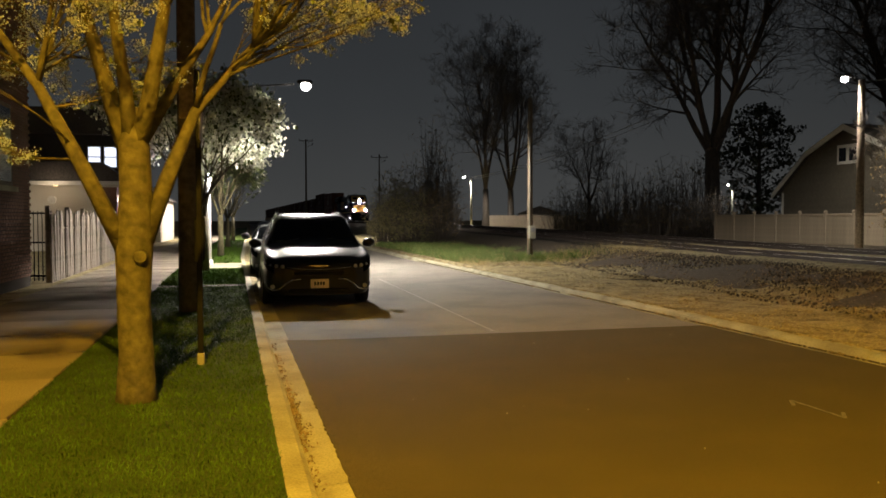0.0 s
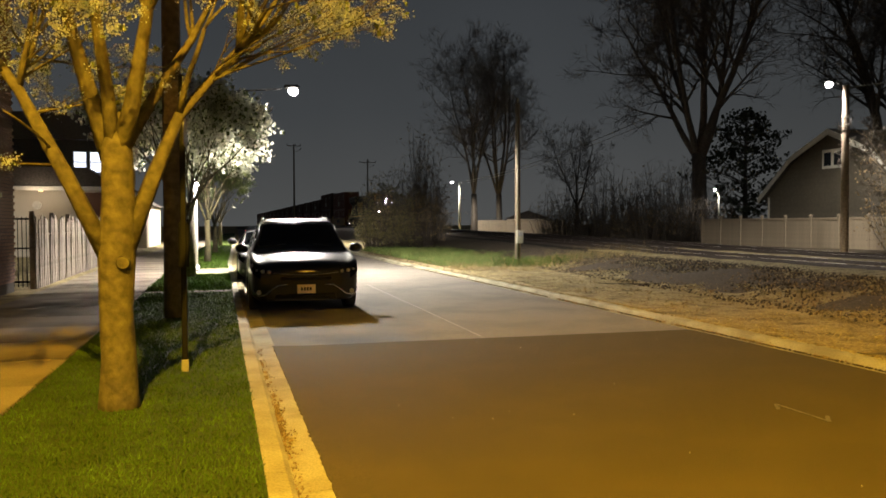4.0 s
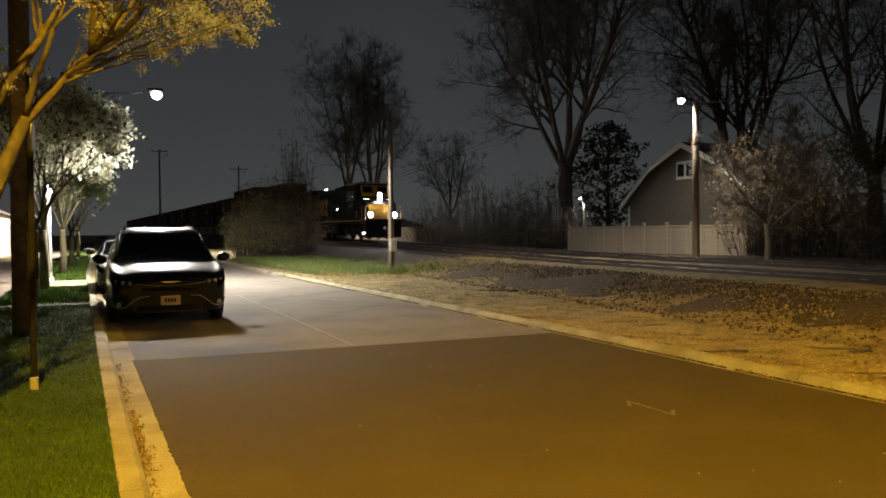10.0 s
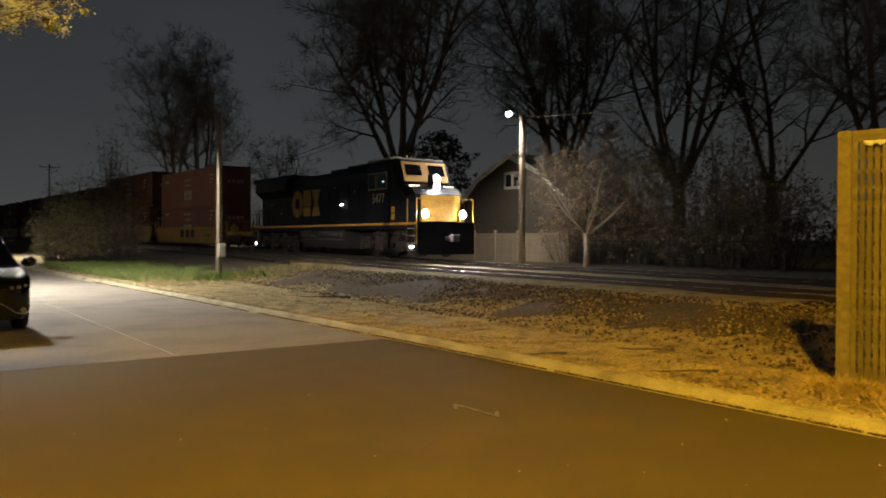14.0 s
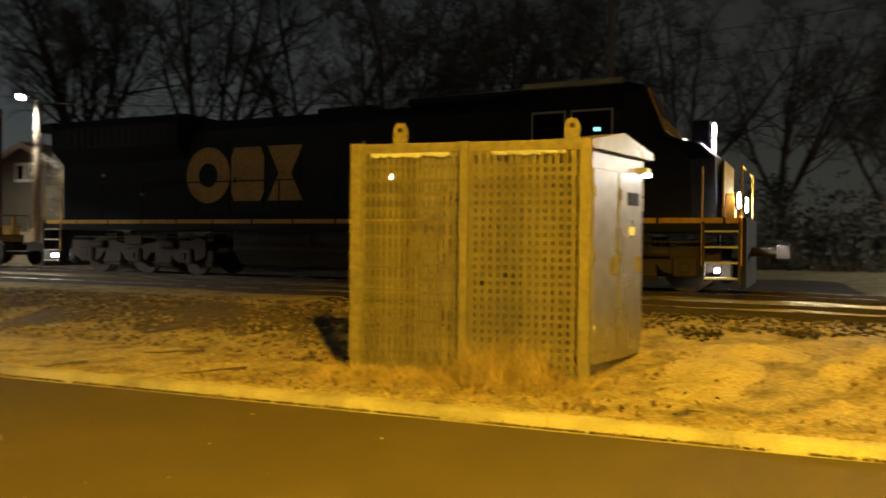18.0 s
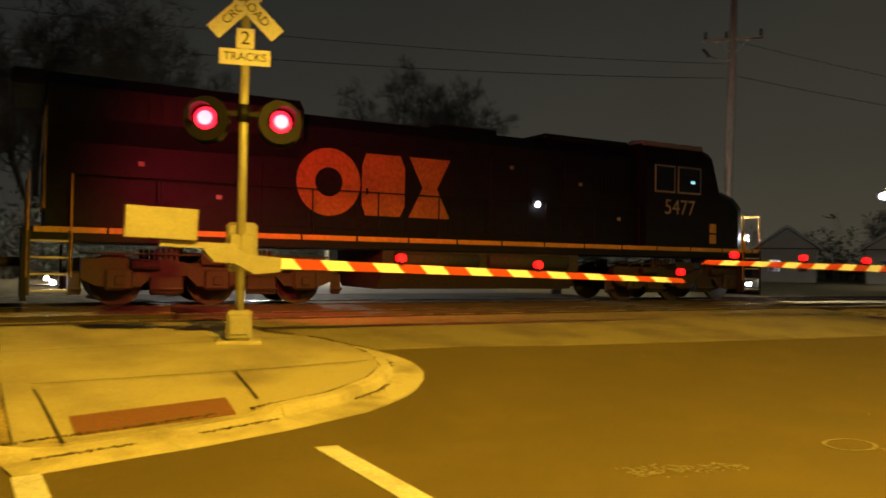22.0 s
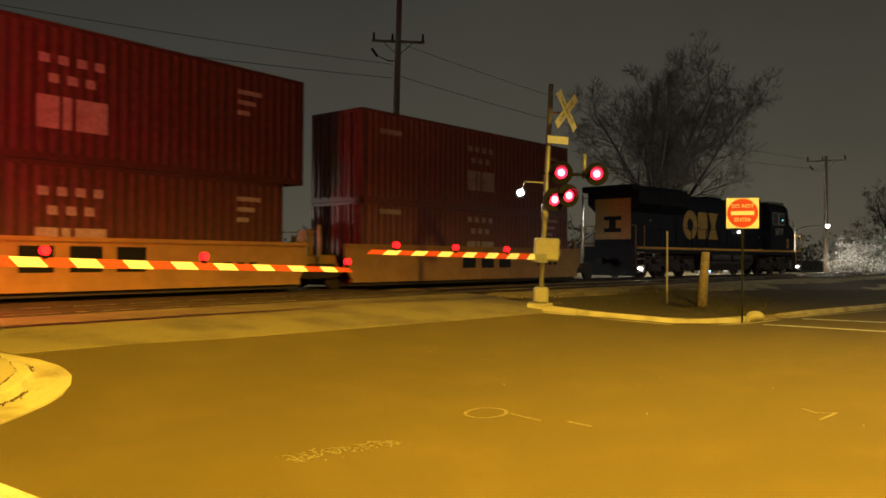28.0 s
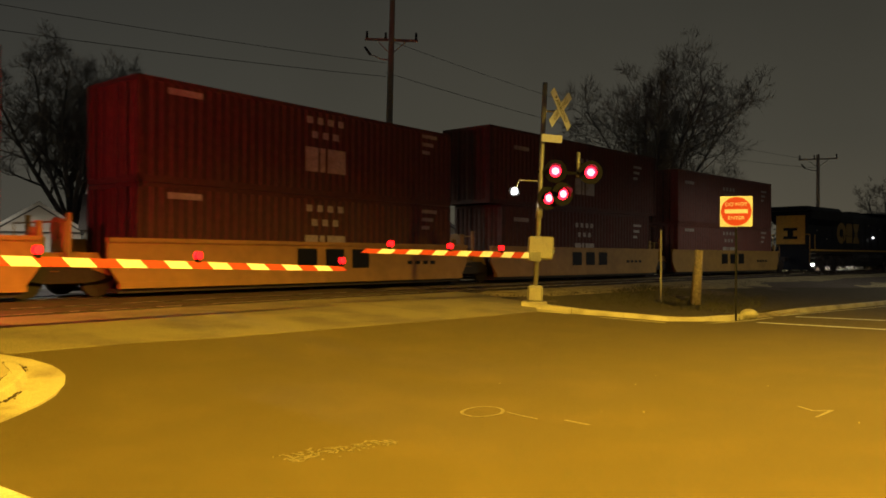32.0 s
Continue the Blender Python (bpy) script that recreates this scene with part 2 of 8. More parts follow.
def thin(m, share):
    """Lets a thin petal or leaf pass light from behind."""
    nt = m.node_tree
    p, out = nt.nodes["Principled BSDF"], nt.nodes["Material Output"]
    tr, mx = nt.nodes.new("ShaderNodeBsdfTranslucent"), nt.nodes.new("ShaderNodeMixShader")
    src = p.inputs["Base Color"].links[0].from_socket
    nt.links.new(src, tr.inputs["Color"])
    mx.inputs[0].default_value = share
    nt.links.new(p.outputs[0], mx.inputs[1])
    nt.links.new(tr.outputs[0], mx.inputs[2])
    nt.links.new(mx.outputs[0], out.inputs["Surface"])


thin(BLOSSOM, 0.65)
thin(BLOSSOM_WARM_LIT, 0.8)
LEAF = mat("young_leaf", (0.12, 0.15, 0.045), 0.6, grain=8, vary=0.4, island=0.4)
LEAF_BUD = mat("budding_leaf", (0.20, 0.18, 0.075), 0.8, grain=8, vary=0.4, island=0.5)
LEAF_DRY = mat("dry_leaf", (0.20, 0.14, 0.07), 0.8, grain=8, vary=0.4, island=0.5)
EVERGREEN = mat("evergreen_needles", (0.04, 0.05, 0.028), 0.7, grain=8, vary=0.4, island=0.4)
LOCO_BLUE = mat("dark_blue_paint", (0.006, 0.008, 0.014), 0.55, spec=0.15, grain=8, vary=0.25, stain=(0.012, 0.011, 0.010), stain_amount=0.5, stain_scale=1.2)
LOCO_YELLOW = mat("yellow_paint", (0.50, 0.27, 0.03), 0.5, grain=10, vary=0.2, stain=(0.35, 0.2, 0.04), stain_amount=0.5)
# darker copy of the loco yellow for the side lettering
LETTER_YELLOW = mat("darker_yellow_paint", (0.33, 0.19, 0.032), 0.6, grain=10, vary=0.25, stain=(0.2, 0.12, 0.03), stain_amount=0.6)
LOCO_GREY = mat("grey_underframe", (0.032, 0.029, 0.026), 0.75, 0.1, grain=16, vary=0.35)
BLACK = mat("black_paint", (0.006, 0.006, 0.0065), 0.5, spec=0.2, grain=20, vary=0.3)
RUBBER = mat("tyre_rubber", (0.015, 0.015, 0.015), 0.8, grain=30, vary=0.3)
CONTAINER = mat("container_red_paint", (0.074, 0.032, 0.022), 0.6, spec=0.2, grain=6, vary=0.2, stain=(0.09, 0.028, 0.02), stain_amount=0.6, stain_scale=0.8, per_object=0.15)
WELL = mat("well_car_yellow", (0.34, 0.195, 0.042), 0.6, grain=3, vary=0.12, stain=(0.21, 0.125, 0.038), stain_amount=0.5, stain_scale=0.6)
# brighter copy of the container red, the crossing's lamplight put into its colour
CONTAINER_LIT = mat("container_red_paint_lit", (0.135, 0.045, 0.028), 0.55, grain=6, vary=0.2, stain=(0.14, 0.04, 0.025), stain_amount=0.6, stain_scale=0.8)
LINE_PAINT = mat("worn_road_paint", (0.40, 0.41, 0.44), 0.8, grain=40, vary=0.2, stain=(0.26, 0.255, 0.25), stain_amount=0.6, stain_scale=3, spec=0.1)
MARK = mat("aged_white_marks", (0.34, 0.31, 0.26), 0.7, grain=12, vary=0.25, stain=(0.2, 0.16, 0.12), stain_amount=0.6)
WHITE_PAINT = mat("white_paint", (0.72, 0.73, 0.75), 0.6, grain=20, vary=0.10, stain=(0.6, 0.59, 0.55), stain_amount=0.5)
GATE_WHITE = mat("reflective_white_sheet", (0.86, 0.87, 0.88), 0.45, grain=20, vary=0.06, stain=(0.66, 0.64, 0.58), stain_amount=0.4)
GATE_RED = mat("reflective_red_sheet", (0.46, 0.055, 0.02), 0.5, grain=20, vary=0.12)
RED_PAINT = mat("red_paint", (0.55, 0.045, 0.025), 0.5, grain=20, vary=0.12)
STEEL = mat("galvanised_steel", (0.36, 0.35, 0.27), 0.5, 0.4, grain=30, vary=0.08, stain=(0.27, 0.26, 0.24), stain_amount=0.5, stain_scale=3)
BRUSHED = mat("brushed_aluminium", (0.36, 0.34, 0.31), 0.3, 0.8, grain=6, vary=0.12, stain=(0.28, 0.26, 0.22), stain_amount=0.6, stain_scale=1.6)
STEEL_FLAT = mat("weathered_aluminium", (0.21, 0.185, 0.145), 0.28, 0.35, grain=5, vary=0.12, stain=(0.28, 0.27, 0.25), stain_amount=0.5, stain_scale=1.2)
LATTICE_SLAT = mat("weathered_slats", (0.118, 0.103, 0.05), 0.85, grain=16, vary=0.3, bump=0.3, per_object=0.22)
LATTICE = mat("weathered_lattice", (0.15, 0.13, 0.065), 0.8, grain=16, vary=0.25, bump=0.3, per_object=0.12)
BRICK = mat("brown_brick", (0.16, 0.085, 0.055), 0.85, grain=25, vary=0.3, bump=0.4, per_object=0.2)
MORTAR = mat("mortar", (0.045, 0.036, 0.03), 0.9, grain=40, vary=0.2)
JOINT = mat("dark_joint", (0.045, 0.04, 0.033), 0.9, grain=20, vary=0.4)
SIDING = mat("olive_siding", (0.085, 0.072, 0.052), 0.75, grain=8, vary=0.15, per_object=0.05)
TRIM_PALE = mat("pale_trim", (0.55, 0.53, 0.47), 0.65, grain=10, vary=0.12)
ROOF = mat("roof_shingle", (0.07, 0.06, 0.052), 0.9, grain=18, vary=0.35, bump=0.5)
VINYL = mat("tan_vinyl_fence", (0.27, 0.215, 0.15), 0.6, grain=5, vary=0.12, stain=(0.28, 0.25, 0.19), stain_amount=0.4, per_object=0.06)
PICKET = mat("grey_fence_wood", (0.18, 0.15, 0.12), 0.85, grain=12, vary=0.35, bump=0.4, per_object=0.25)
STUCCO = mat("cream_stucco", (0.50, 0.45, 0.36), 0.85, grain=40, vary=0.12, bump=0.3)
CARPAINT = mat("black_car_paint", (0.006, 0.006, 0.007), 0.34, grain=200, vary=0.1, coat=0.5, spec=0.2)
CARGREY = mat("grey_car_paint", (0.05, 0.052, 0.056), 0.34, grain=200, vary=0.1, coat=1.0)
GLASS = mat("dark_glass", (0.006, 0.007, 0.008), 0.08, grain=3, vary=0.2, spec=0.4)
CHROME = mat("chrome", (0.75, 0.75, 0.76), 0.12, 1.0, grain=20, vary=0.05)
LENS_CLEAR = mat("clear_lamp_lens", (0.28, 0.28, 0.28), 0.12, grain=40, vary=0.2, spec=0.8)
PLATE = mat("plate_face", (0.70, 0.55, 0.38), 0.5, grain=30, vary=0.1)
TACTILE = mat("red_tactile_plate", (0.14, 0.06, 0.035), 0.7, grain=40, vary=0.2, bump=0.4)
GLOW_WHITE = glow("white_lamp_glow", (1.0, 0.99, 0.93), 60)
GLOW_HEAD = glow("headlight_glow", (1.0, 0.98, 0.96), 900)
GLOW_BOARD = glow("number_board_glow", (1.0, 0.93, 0.75), 6)
GLOW_RED = glow("red_signal_glow", (1.0, 0.012, 0.03), 5)
GLOW_RED_DIM = glow("dim_red_signal", (0.8, 0.02, 0.03), 0.9)
GLOW_CORE = glow("hot_signal_core", (1.0, 0.20, 0.27), 5)
GLOW_CYAN = glow("cab_screen_glow", (0.35, 0.9, 1.0), 1.2)
GLOW_GATE = glow("red_gate_lamp", (1.0, 0.004, 0.006), 5)
GLOW_WINDOW = glow("lit_window", (0.78, 0.86, 1.0), 2.2)
GLOW_WARM = glow("warm_window", (1.0, 0.75, 0.4), 1.2)
GLOW_TAIL = glow("tail_lamp_glow", (1.0, 0.04, 0.03), 10)

# ---- mesh helpers ----
IDENT = Matrix.Identity(4)


def box(bm, x0, x1, y0, y1, z0, z1, m=IDENT, bevel=0.0):
    vs = [bm.verts.new(m @ Vector((x, y, z))) for x in (x0, x1) for y in (y0, y1) for z in (z0, z1)]
    fs = [bm.faces.new([vs[i] for i in q]) for q in ((0, 1, 3, 2), (4, 6, 7, 5), (0, 4, 5, 1), (2, 3, 7, 6), (0, 2, 6, 4), (1, 5, 7, 3))]
    if bevel:
        es = list({e for f in fs for e in f.edges})
        bmesh.ops.bevel(bm, geom=es, offset=bevel, segments=1, affect="EDGES")
    return bm


def rod(bm, a, b, r0, r1=None, n=8, cap=True):
    a, b = Vector(a), Vector(b)
    r1 = r0 if r1 is None else r1
    q = (b - a).to_track_quat("Z", "Y")
    rings = []
    for p, r in ((a, r0), (b, r1)):
        rings.append([bm.verts.new(p + q @ Vector((r * math.cos(2 * math.pi * k / n), r * math.sin(2 * math.pi * k / n), 0))) for k in range(n)])
    for k in range(n):
        f = bm.faces.new((rings[0][k], rings[0][(k + 1) % n], rings[1][(k + 1) % n], rings[1][k]))
        f.smooth = n > 6
    if cap:
        bm.faces.new(rings[0][::-1])
        bm.faces.new(rings[1])
    return bm


def tube(bm, pts, radii, n=7):
    """A bent, tapering tube through points."""
    rings, q, last = [], None, None
    for i, p in enumerate(pts):
        d = (Vector(pts[min(i + 1, len(pts) - 1)]) - Vector(pts[max(i - 1, 0)])).normalized()
        q = d.to_track_quat("Z", "Y") if q is None else last.rotation_difference(d) @ q
        last = d
        r = radii[i]
        rings.append([bm.verts.new(Vector(p) + q @ Vector((r * math.cos(2 * math.pi * k / n), r * math.sin(2 * math.pi * k / n), 0))) for k in range(n)])
    for a, b in zip(rings, rings[1:]):
        for k in range(n):
            f = bm.faces.new((a[k], a[(k + 1) % n], b[(k + 1) % n], b[k]))
            f.smooth = True
    bm.faces.new(rings[0][::-1])
    bm.faces.new(rings[-1])
    return bm


def prism(bm, outline, a0, a1, axis="y", m=IDENT):
    """An outline (two coordinates) drawn out along an axis."""
    def at(u, v, a):
        return m @ Vector({"y": (u, a, v), "x": (a, u, v), "z": (u, v, a)}[axis])
    lo = [bm.verts.new(at(u, v, a0)) for u, v in outline]
    hi = [bm.verts.new(at(u, v, a1)) for u, v in outline]
    n = len(outline)
    bm.faces.new(lo)
    bm.faces.new(hi[::-1])
    for k in range(n):
        bm.faces.new((lo[k], hi[k], hi[(k + 1) % n], lo[(k + 1) % n]))
    return bm


def finish(bm):
    bmesh.ops.recalc_face_normals(bm, faces=bm.faces)
    return bm


def mesh(name, bm, material):
    me = bpy.data.meshes.new(name)
    finish(bm).to_mesh(me)
    bm.free()
    for m in material if isinstance(material, (list, tuple)) else [material]:
        me.materials.append(m)
    return me


def part(name, bm, material, parent, label="", at=None):
    ob = new(name, bm if isinstance(bm, bpy.types.Mesh) else mesh(name, bm, material))
    ob.parent = parent
    if at is not None:
        ob.matrix_basis = at
    return tagged(ob, label)


def thing(name, label, category, group="", at=IDENT, kind=""):
    ob = new(name)
    ob.empty_display_size = 0.2
    ob.matrix_basis = at
    return tagged(ob, label, category, group, kind)


def solid(name, bm, material, label, category="", kind="structure", group=""):
    return tagged(new(name, mesh(name, bm, material)), label, category, group, kind)


def from_arrays(name, verts, faces, material):
    me = bpy.data.meshes.new(name)
    me.from_pydata([tuple(v) for v in verts], [], [tuple(f) for f in faces])
    for m in material if isinstance(material, (list, tuple)) else [material]:
        me.materials.append(m)
    me.update()
    return me


def words(name, text, size, material, parent, at, depth=0.004, label=""):
    c = bpy.data.curves.new(name, "FONT")
    c.body, c.size, c.extrude, c.align_x, c.align_y = text, size, depth, "CENTER", "CENTER"
    tmp = bpy.data.objects.new(name, c)
    scene.collection.objects.link(tmp)
    me = bpy.data.meshes.new_from_object(tmp.evaluated_get(bpy.context.evaluated_depsgraph_get()))
    bpy.data.objects.remove(tmp)
    me.materials.clear()
    me.materials.append(material)
    ob = new(name, me)
    ob.parent, ob.matrix_basis = parent, at
    return tagged(ob, label)


# ---- the lie of the land: the track's curve and the ground's height ----
RAIL_Z = 0.57


def lerp(x, table):
    for (x0, y0), (x1, y1) in zip(table, table[1:]):
        if x <= x1:
            return y0 + (y1 - y0) * max(0, (x - x0) / (x1 - x0))
    return table[-1][1]


# slope of the track (x over y): a curve beyond the crossing, a near straight along the gravel strip, a bend to the north
SLOPE = [(-8, 0.188), (0, 0.125), (6, 0.070), (14, 0.067), (32, 0.067), (42, 0.030), (48, -0.0336)]
SPOTS = [17.029]
for k in range(560):
    SPOTS.append(SPOTS[-1] + 0.1 * lerp(-8 + 0.1 * (k + 0.5), SLOPE))


def bend(y):
    return 0.155 - 0.0041 * y if y < -8 else lerp(y, SLOPE)


def track_x(y):
    if y < -8:
        return 18.4 + 0.155 * y - 0.00205 * y * y
    i = min(int((y + 8) / 0.1), 559)
    return SPOTS[i] + (y + 8 - 0.1 * i) * (lerp(y, SLOPE) if i < 559 else -0.0336)


def rail_z(y):
    """The line climbs gently to the north."""
    return RAIL_Z + 0.011 * min(70, max(0, y - 25))


def off_left(y):
    """The kerb beside the lawn runs slightly askew to the junction."""
    return -0.019 * (min(y, 32) - 7.7)


def off_right(y):
    return -0.02 * min(23, max(0, y - 10))


def off_track(x, y):
    """Distance from the middle of the near track; negative beyond it."""
    return (track_x(y) - 4.1 - x) / math.sqrt(1 + bend(y) ** 2)


RISE = [(0, 0.53), (1.5, 0.53), (3.6, 0.38), (5.5, 0.15), (7.4, 0.0)]


def street_z(x, y):
    return lerp(max(0, off_track(x, y)), RISE)


def on_track(s):
    """The pose on the far track, s metres along it from y = 0 towards -y."""
    y, left = 0.0, s
    step = 0.5 if s > 0 else -0.5
    while abs(left) > 1e-6:
        d = step if abs(left) > 0.5 else left
        y -= d / math.sqrt(1 + bend(y) ** 2)
        left -= d
    b = bend(y)
    return Matrix.Translation((track_x(y), y, rail_z(y))) @ pose(0, 0, 0, 0, 0, math.degrees(math.atan2(-1, -b)))

# ---- ground, road, kerbs ----
def corner_z(x, y):
    """Top of the corner pavement, dipping to the street at the ramp."""
    flat_part = 0.115 * (1 - 0.85 * min(1, max(0, (x - 9.3) / 1.6)))
    return street_z(x, y) + flat_part - 0.09 * max(0, 1 - max(0, (x - 6.75) / 1.3)) * min(1, max(0, (1.15 - abs(y + 2.65)) / 0.25))


def ground_z(x, y):
    if x < 0.12 and y > -1.2:
        return 0.12
    d = off_track(x, y)
    if d < -4.1:
        return 0.30 + 0.06 * noise.noise(Vector((x * 0.3, y * 0.3, 0)))
    if -22 < y < -6.2 or (-6.3 < y < -2.7 and x < 12.0):
        return street_z(x, y) - 0.10
    if y <= -22:
        if x < -0.25 * (y + 22) * -1 + 1.2 and x < 1.2:
            return -0.10
        return max(0.08, street_z(x, y) - 0.03) + 0.03 * noise.noise(Vector((x * 0.7, y * 0.7, 3)))
    if x < 6.9:
        return -0.10
    if y < -1.35 and x < 11.5 + 0.3 * y:
        return corner_z(x, y) - 0.03
    base = max(0.092, lerp(max(0, d), RISE) - 0.06 + (0.12 if y < -0.8 and x < 9.6 else 0))
    return base + 0.05 * noise.noise(Vector((x * 0.6, y * 0.6, 0))) * min(1, max(0, x - 7.3))


def axis_steps(lo, fine_lo, fine_hi, hi, step):
    out, v = [], fine_lo
    while v <= fine_hi + 1e-6:
        out.append(v)
        v += step
    g, v, left = step, fine_lo, []
    while v > lo:
        g *= 1.35
        v -= g
        left.append(max(v, lo))
    g, v, right = step, fine_hi, []
    while v < hi:
        g *= 1.35
        v += g
        right.append(min(v, hi))
    return left[::-1] + out + right


def ground():
    xs = sorted(axis_steps(-900, -8, 30, 900, 0.5) + [0.10, 0.14, 6.87, 6.93])
    ys = sorted(axis_steps(-900, -40, 60, 1500, 0.8) + [-5.98, -6.02, -1.18, -1.22])
    verts = [(x, y, ground_z(x, y)) for y in ys for x in xs]
    w = len(xs)
    faces = [(j * w + i, j * w + i + 1, (j + 1) * w + i + 1, (j + 1) * w + i) for j in range(len(ys) - 1) for i in range(w - 1)]
    ob = new("ground", from_arrays("ground", verts, faces, DIRT))
    for p in ob.data.polygons:
        p.use_smooth = True
    tagged(ob, "pale gravelly soil with dark damp patches beside the track", "ground", kind="structure")
    # dark sheet added to hide the pale lamplit strip beyond the rails
    us, ys = [4.9 + 0.7 * k for k in range(12)], [-3 + 1.5 * k for k in range(52)]
    verts = [(track_x(y) + u, y, ground_z(track_x(y) + u, y) + 0.04) for y in ys for u in us]
    w = len(us)
    faces = [(j * w + i, j * w + i + 1, (j + 1) * w + i + 1, (j + 1) * w + i) for j in range(len(ys) - 1) for i in range(w - 1)]
    ob = new("dark_ground_cover", from_arrays("dark_ground_cover", verts, faces, SCRUB_SOIL))
    tagged(ob, "dark sheet laid over the pale ground beyond the far track", "ground", kind="structure")


def sheet(name, outline, material, label, z=None, cuts=1.2, thick=0.09, category="road"):
    """A slab with the given outline that follows the street's height."""
    bm = bmesh.new()
    vs = [bm.verts.new((x, y, 0)) for x, y in outline]
    bm.faces.new(vs)
    lo = [min(p[k] for p in outline) for k in (0, 1)]
    hi = [max(p[k] for p in outline) for k in (0, 1)]
    for k, n in ((0, Vector((1, 0, 0))), (1, Vector((0, 1, 0)))):
        v = lo[k] + cuts
        while v < hi[k]:
            co = Vector((v, 0, 0)) if k == 0 else Vector((0, v, 0))
            bmesh.ops.bisect_plane(bm, geom=bm.verts[:] + bm.edges[:] + bm.faces[:], plane_co=co, plane_no=n)
            v += cuts
    for v in bm.verts:
        v.co.z = (z(v.co.x, v.co.y) if z else 0)
    top = bm.faces[:]
    for f in top:
        f.normal_update()
        if f.normal.z < 0:
            f.normal_flip()
    ext = bmesh.ops.extrude_face_region(bm, geom=top)
    low = [g for g in ext["geom"] if isinstance(g, bmesh.types.BMVert)]
    keep = set(low)
    for v in bm.verts:
        if v not in keep:
            v.co.z -= thick
    return solid(name, bm, material, label, category)


KERB_CURVE = [(6.72, -1.36), (6.74, -2.6), (6.82, -3.6), (7.02, -4.6), (7.4, -5.4), (7.9, -5.98), (8.5, -6.28), (9.2, -6.3), (10.0, -6.05), (10.7, -5.7)]
SEAM = [(9.15, -6.75), (8.75, -8.2), (8.27, -9.6), (7.3, -13.2), (6.35, -16.8), (6.0, -18.2)]


def along(pts, step):
    """Points and sideways directions at even steps along a line of points."""
    out, carry = [], 0.0
    for (x0, y0), (x1, y1) in zip(pts, pts[1:]):
        d = math.hypot(x1 - x0, y1 - y0)
        while carry <= d:
            k = carry / d
            out.append((x0 + (x1 - x0) * k, y0 + (y1 - y0) * k, (y1 - y0) / d, -(x1 - x0) / d))
            carry += step
        carry -= d
    return out


def kerb(name, pts, side, tall, zfun, label, length=1.5, wide=0.42, lip=0.16, drop=None):
    """A kerb of cast lengths with a gutter in front; side: +1 where the footway lies to the right of the line's direction."""
    root = tagged(new(name, None), label, "kerb", kind="structure")
    dense = along(pts, 0.25)
    (ax, ay), (bx, by) = pts[-2:]
    d = math.hypot(bx - ax, by - ay)
    if math.hypot(dense[-1][0] - bx, dense[-1][1] - by) > 0.02:
        dense.append((bx, by, (by - ay) / d, -(bx - ax) / d))
    n = max(1, int(length / 0.25))
    for i in range(0, len(dense) - 1, n):
        seg = dense[i:i + n + 1]
        if len(seg) < 2:
            continue
        bm = bmesh.new()
        rings = []
        for j, (x, y, sx, sy) in enumerate(seg):
            # shrink the ends a little for the joints
            k = 0.006 if j == 0 else (-0.006 if j == len(seg) - 1 else 0)
            z = zfun(x, y)
            tx, ty = -sy, sx
            gutter, height = wide, tall
            if drop:
                gutter, height = drop(x, y, wide, tall)
            prof = [(-gutter, -0.12), (-gutter, 0.022 if drop else 0.006), (-0.03, 0.008 if drop else -0.012), (0.0, height * 0.8), (0.035, height), (lip, height + 0.004), (lip, -0.12)]
            rings.append([bm.verts.new((x + side * sx * u + tx * k, y + side * sy * u + ty * k, (zfun(x + side * sx * u, y + side * sy * u) if u < 0 else z) + v)) for u, v in prof])
        for a, b in zip(rings, rings[1:]):
            for q in range(7):
                bm.faces.new((a[q], a[(q + 1) % 7], b[(q + 1) % 7], b[q]))
        bm.faces.new(rings[0])
        bm.faces.new(rings[-1][::-1])
        part("kerb_stone", bm, CONCRETE, root)
    return root


def flat(x, y):
    return 0.0


def corner_drop(x, y, wide, tall):
    """Flush at the ramp; the gutter runs out where the kerb turns to the track."""
    ramp = min(1, max(0, (abs(y + 2.65) - 0.95) / 0.25))
    out = min(1, max(0, (x - 8.3) / 1.4))
    return wide * (1 - 0.9 * out), (0.025 + (tall - 0.025) * ramp) * (1 - 0.7 * out)


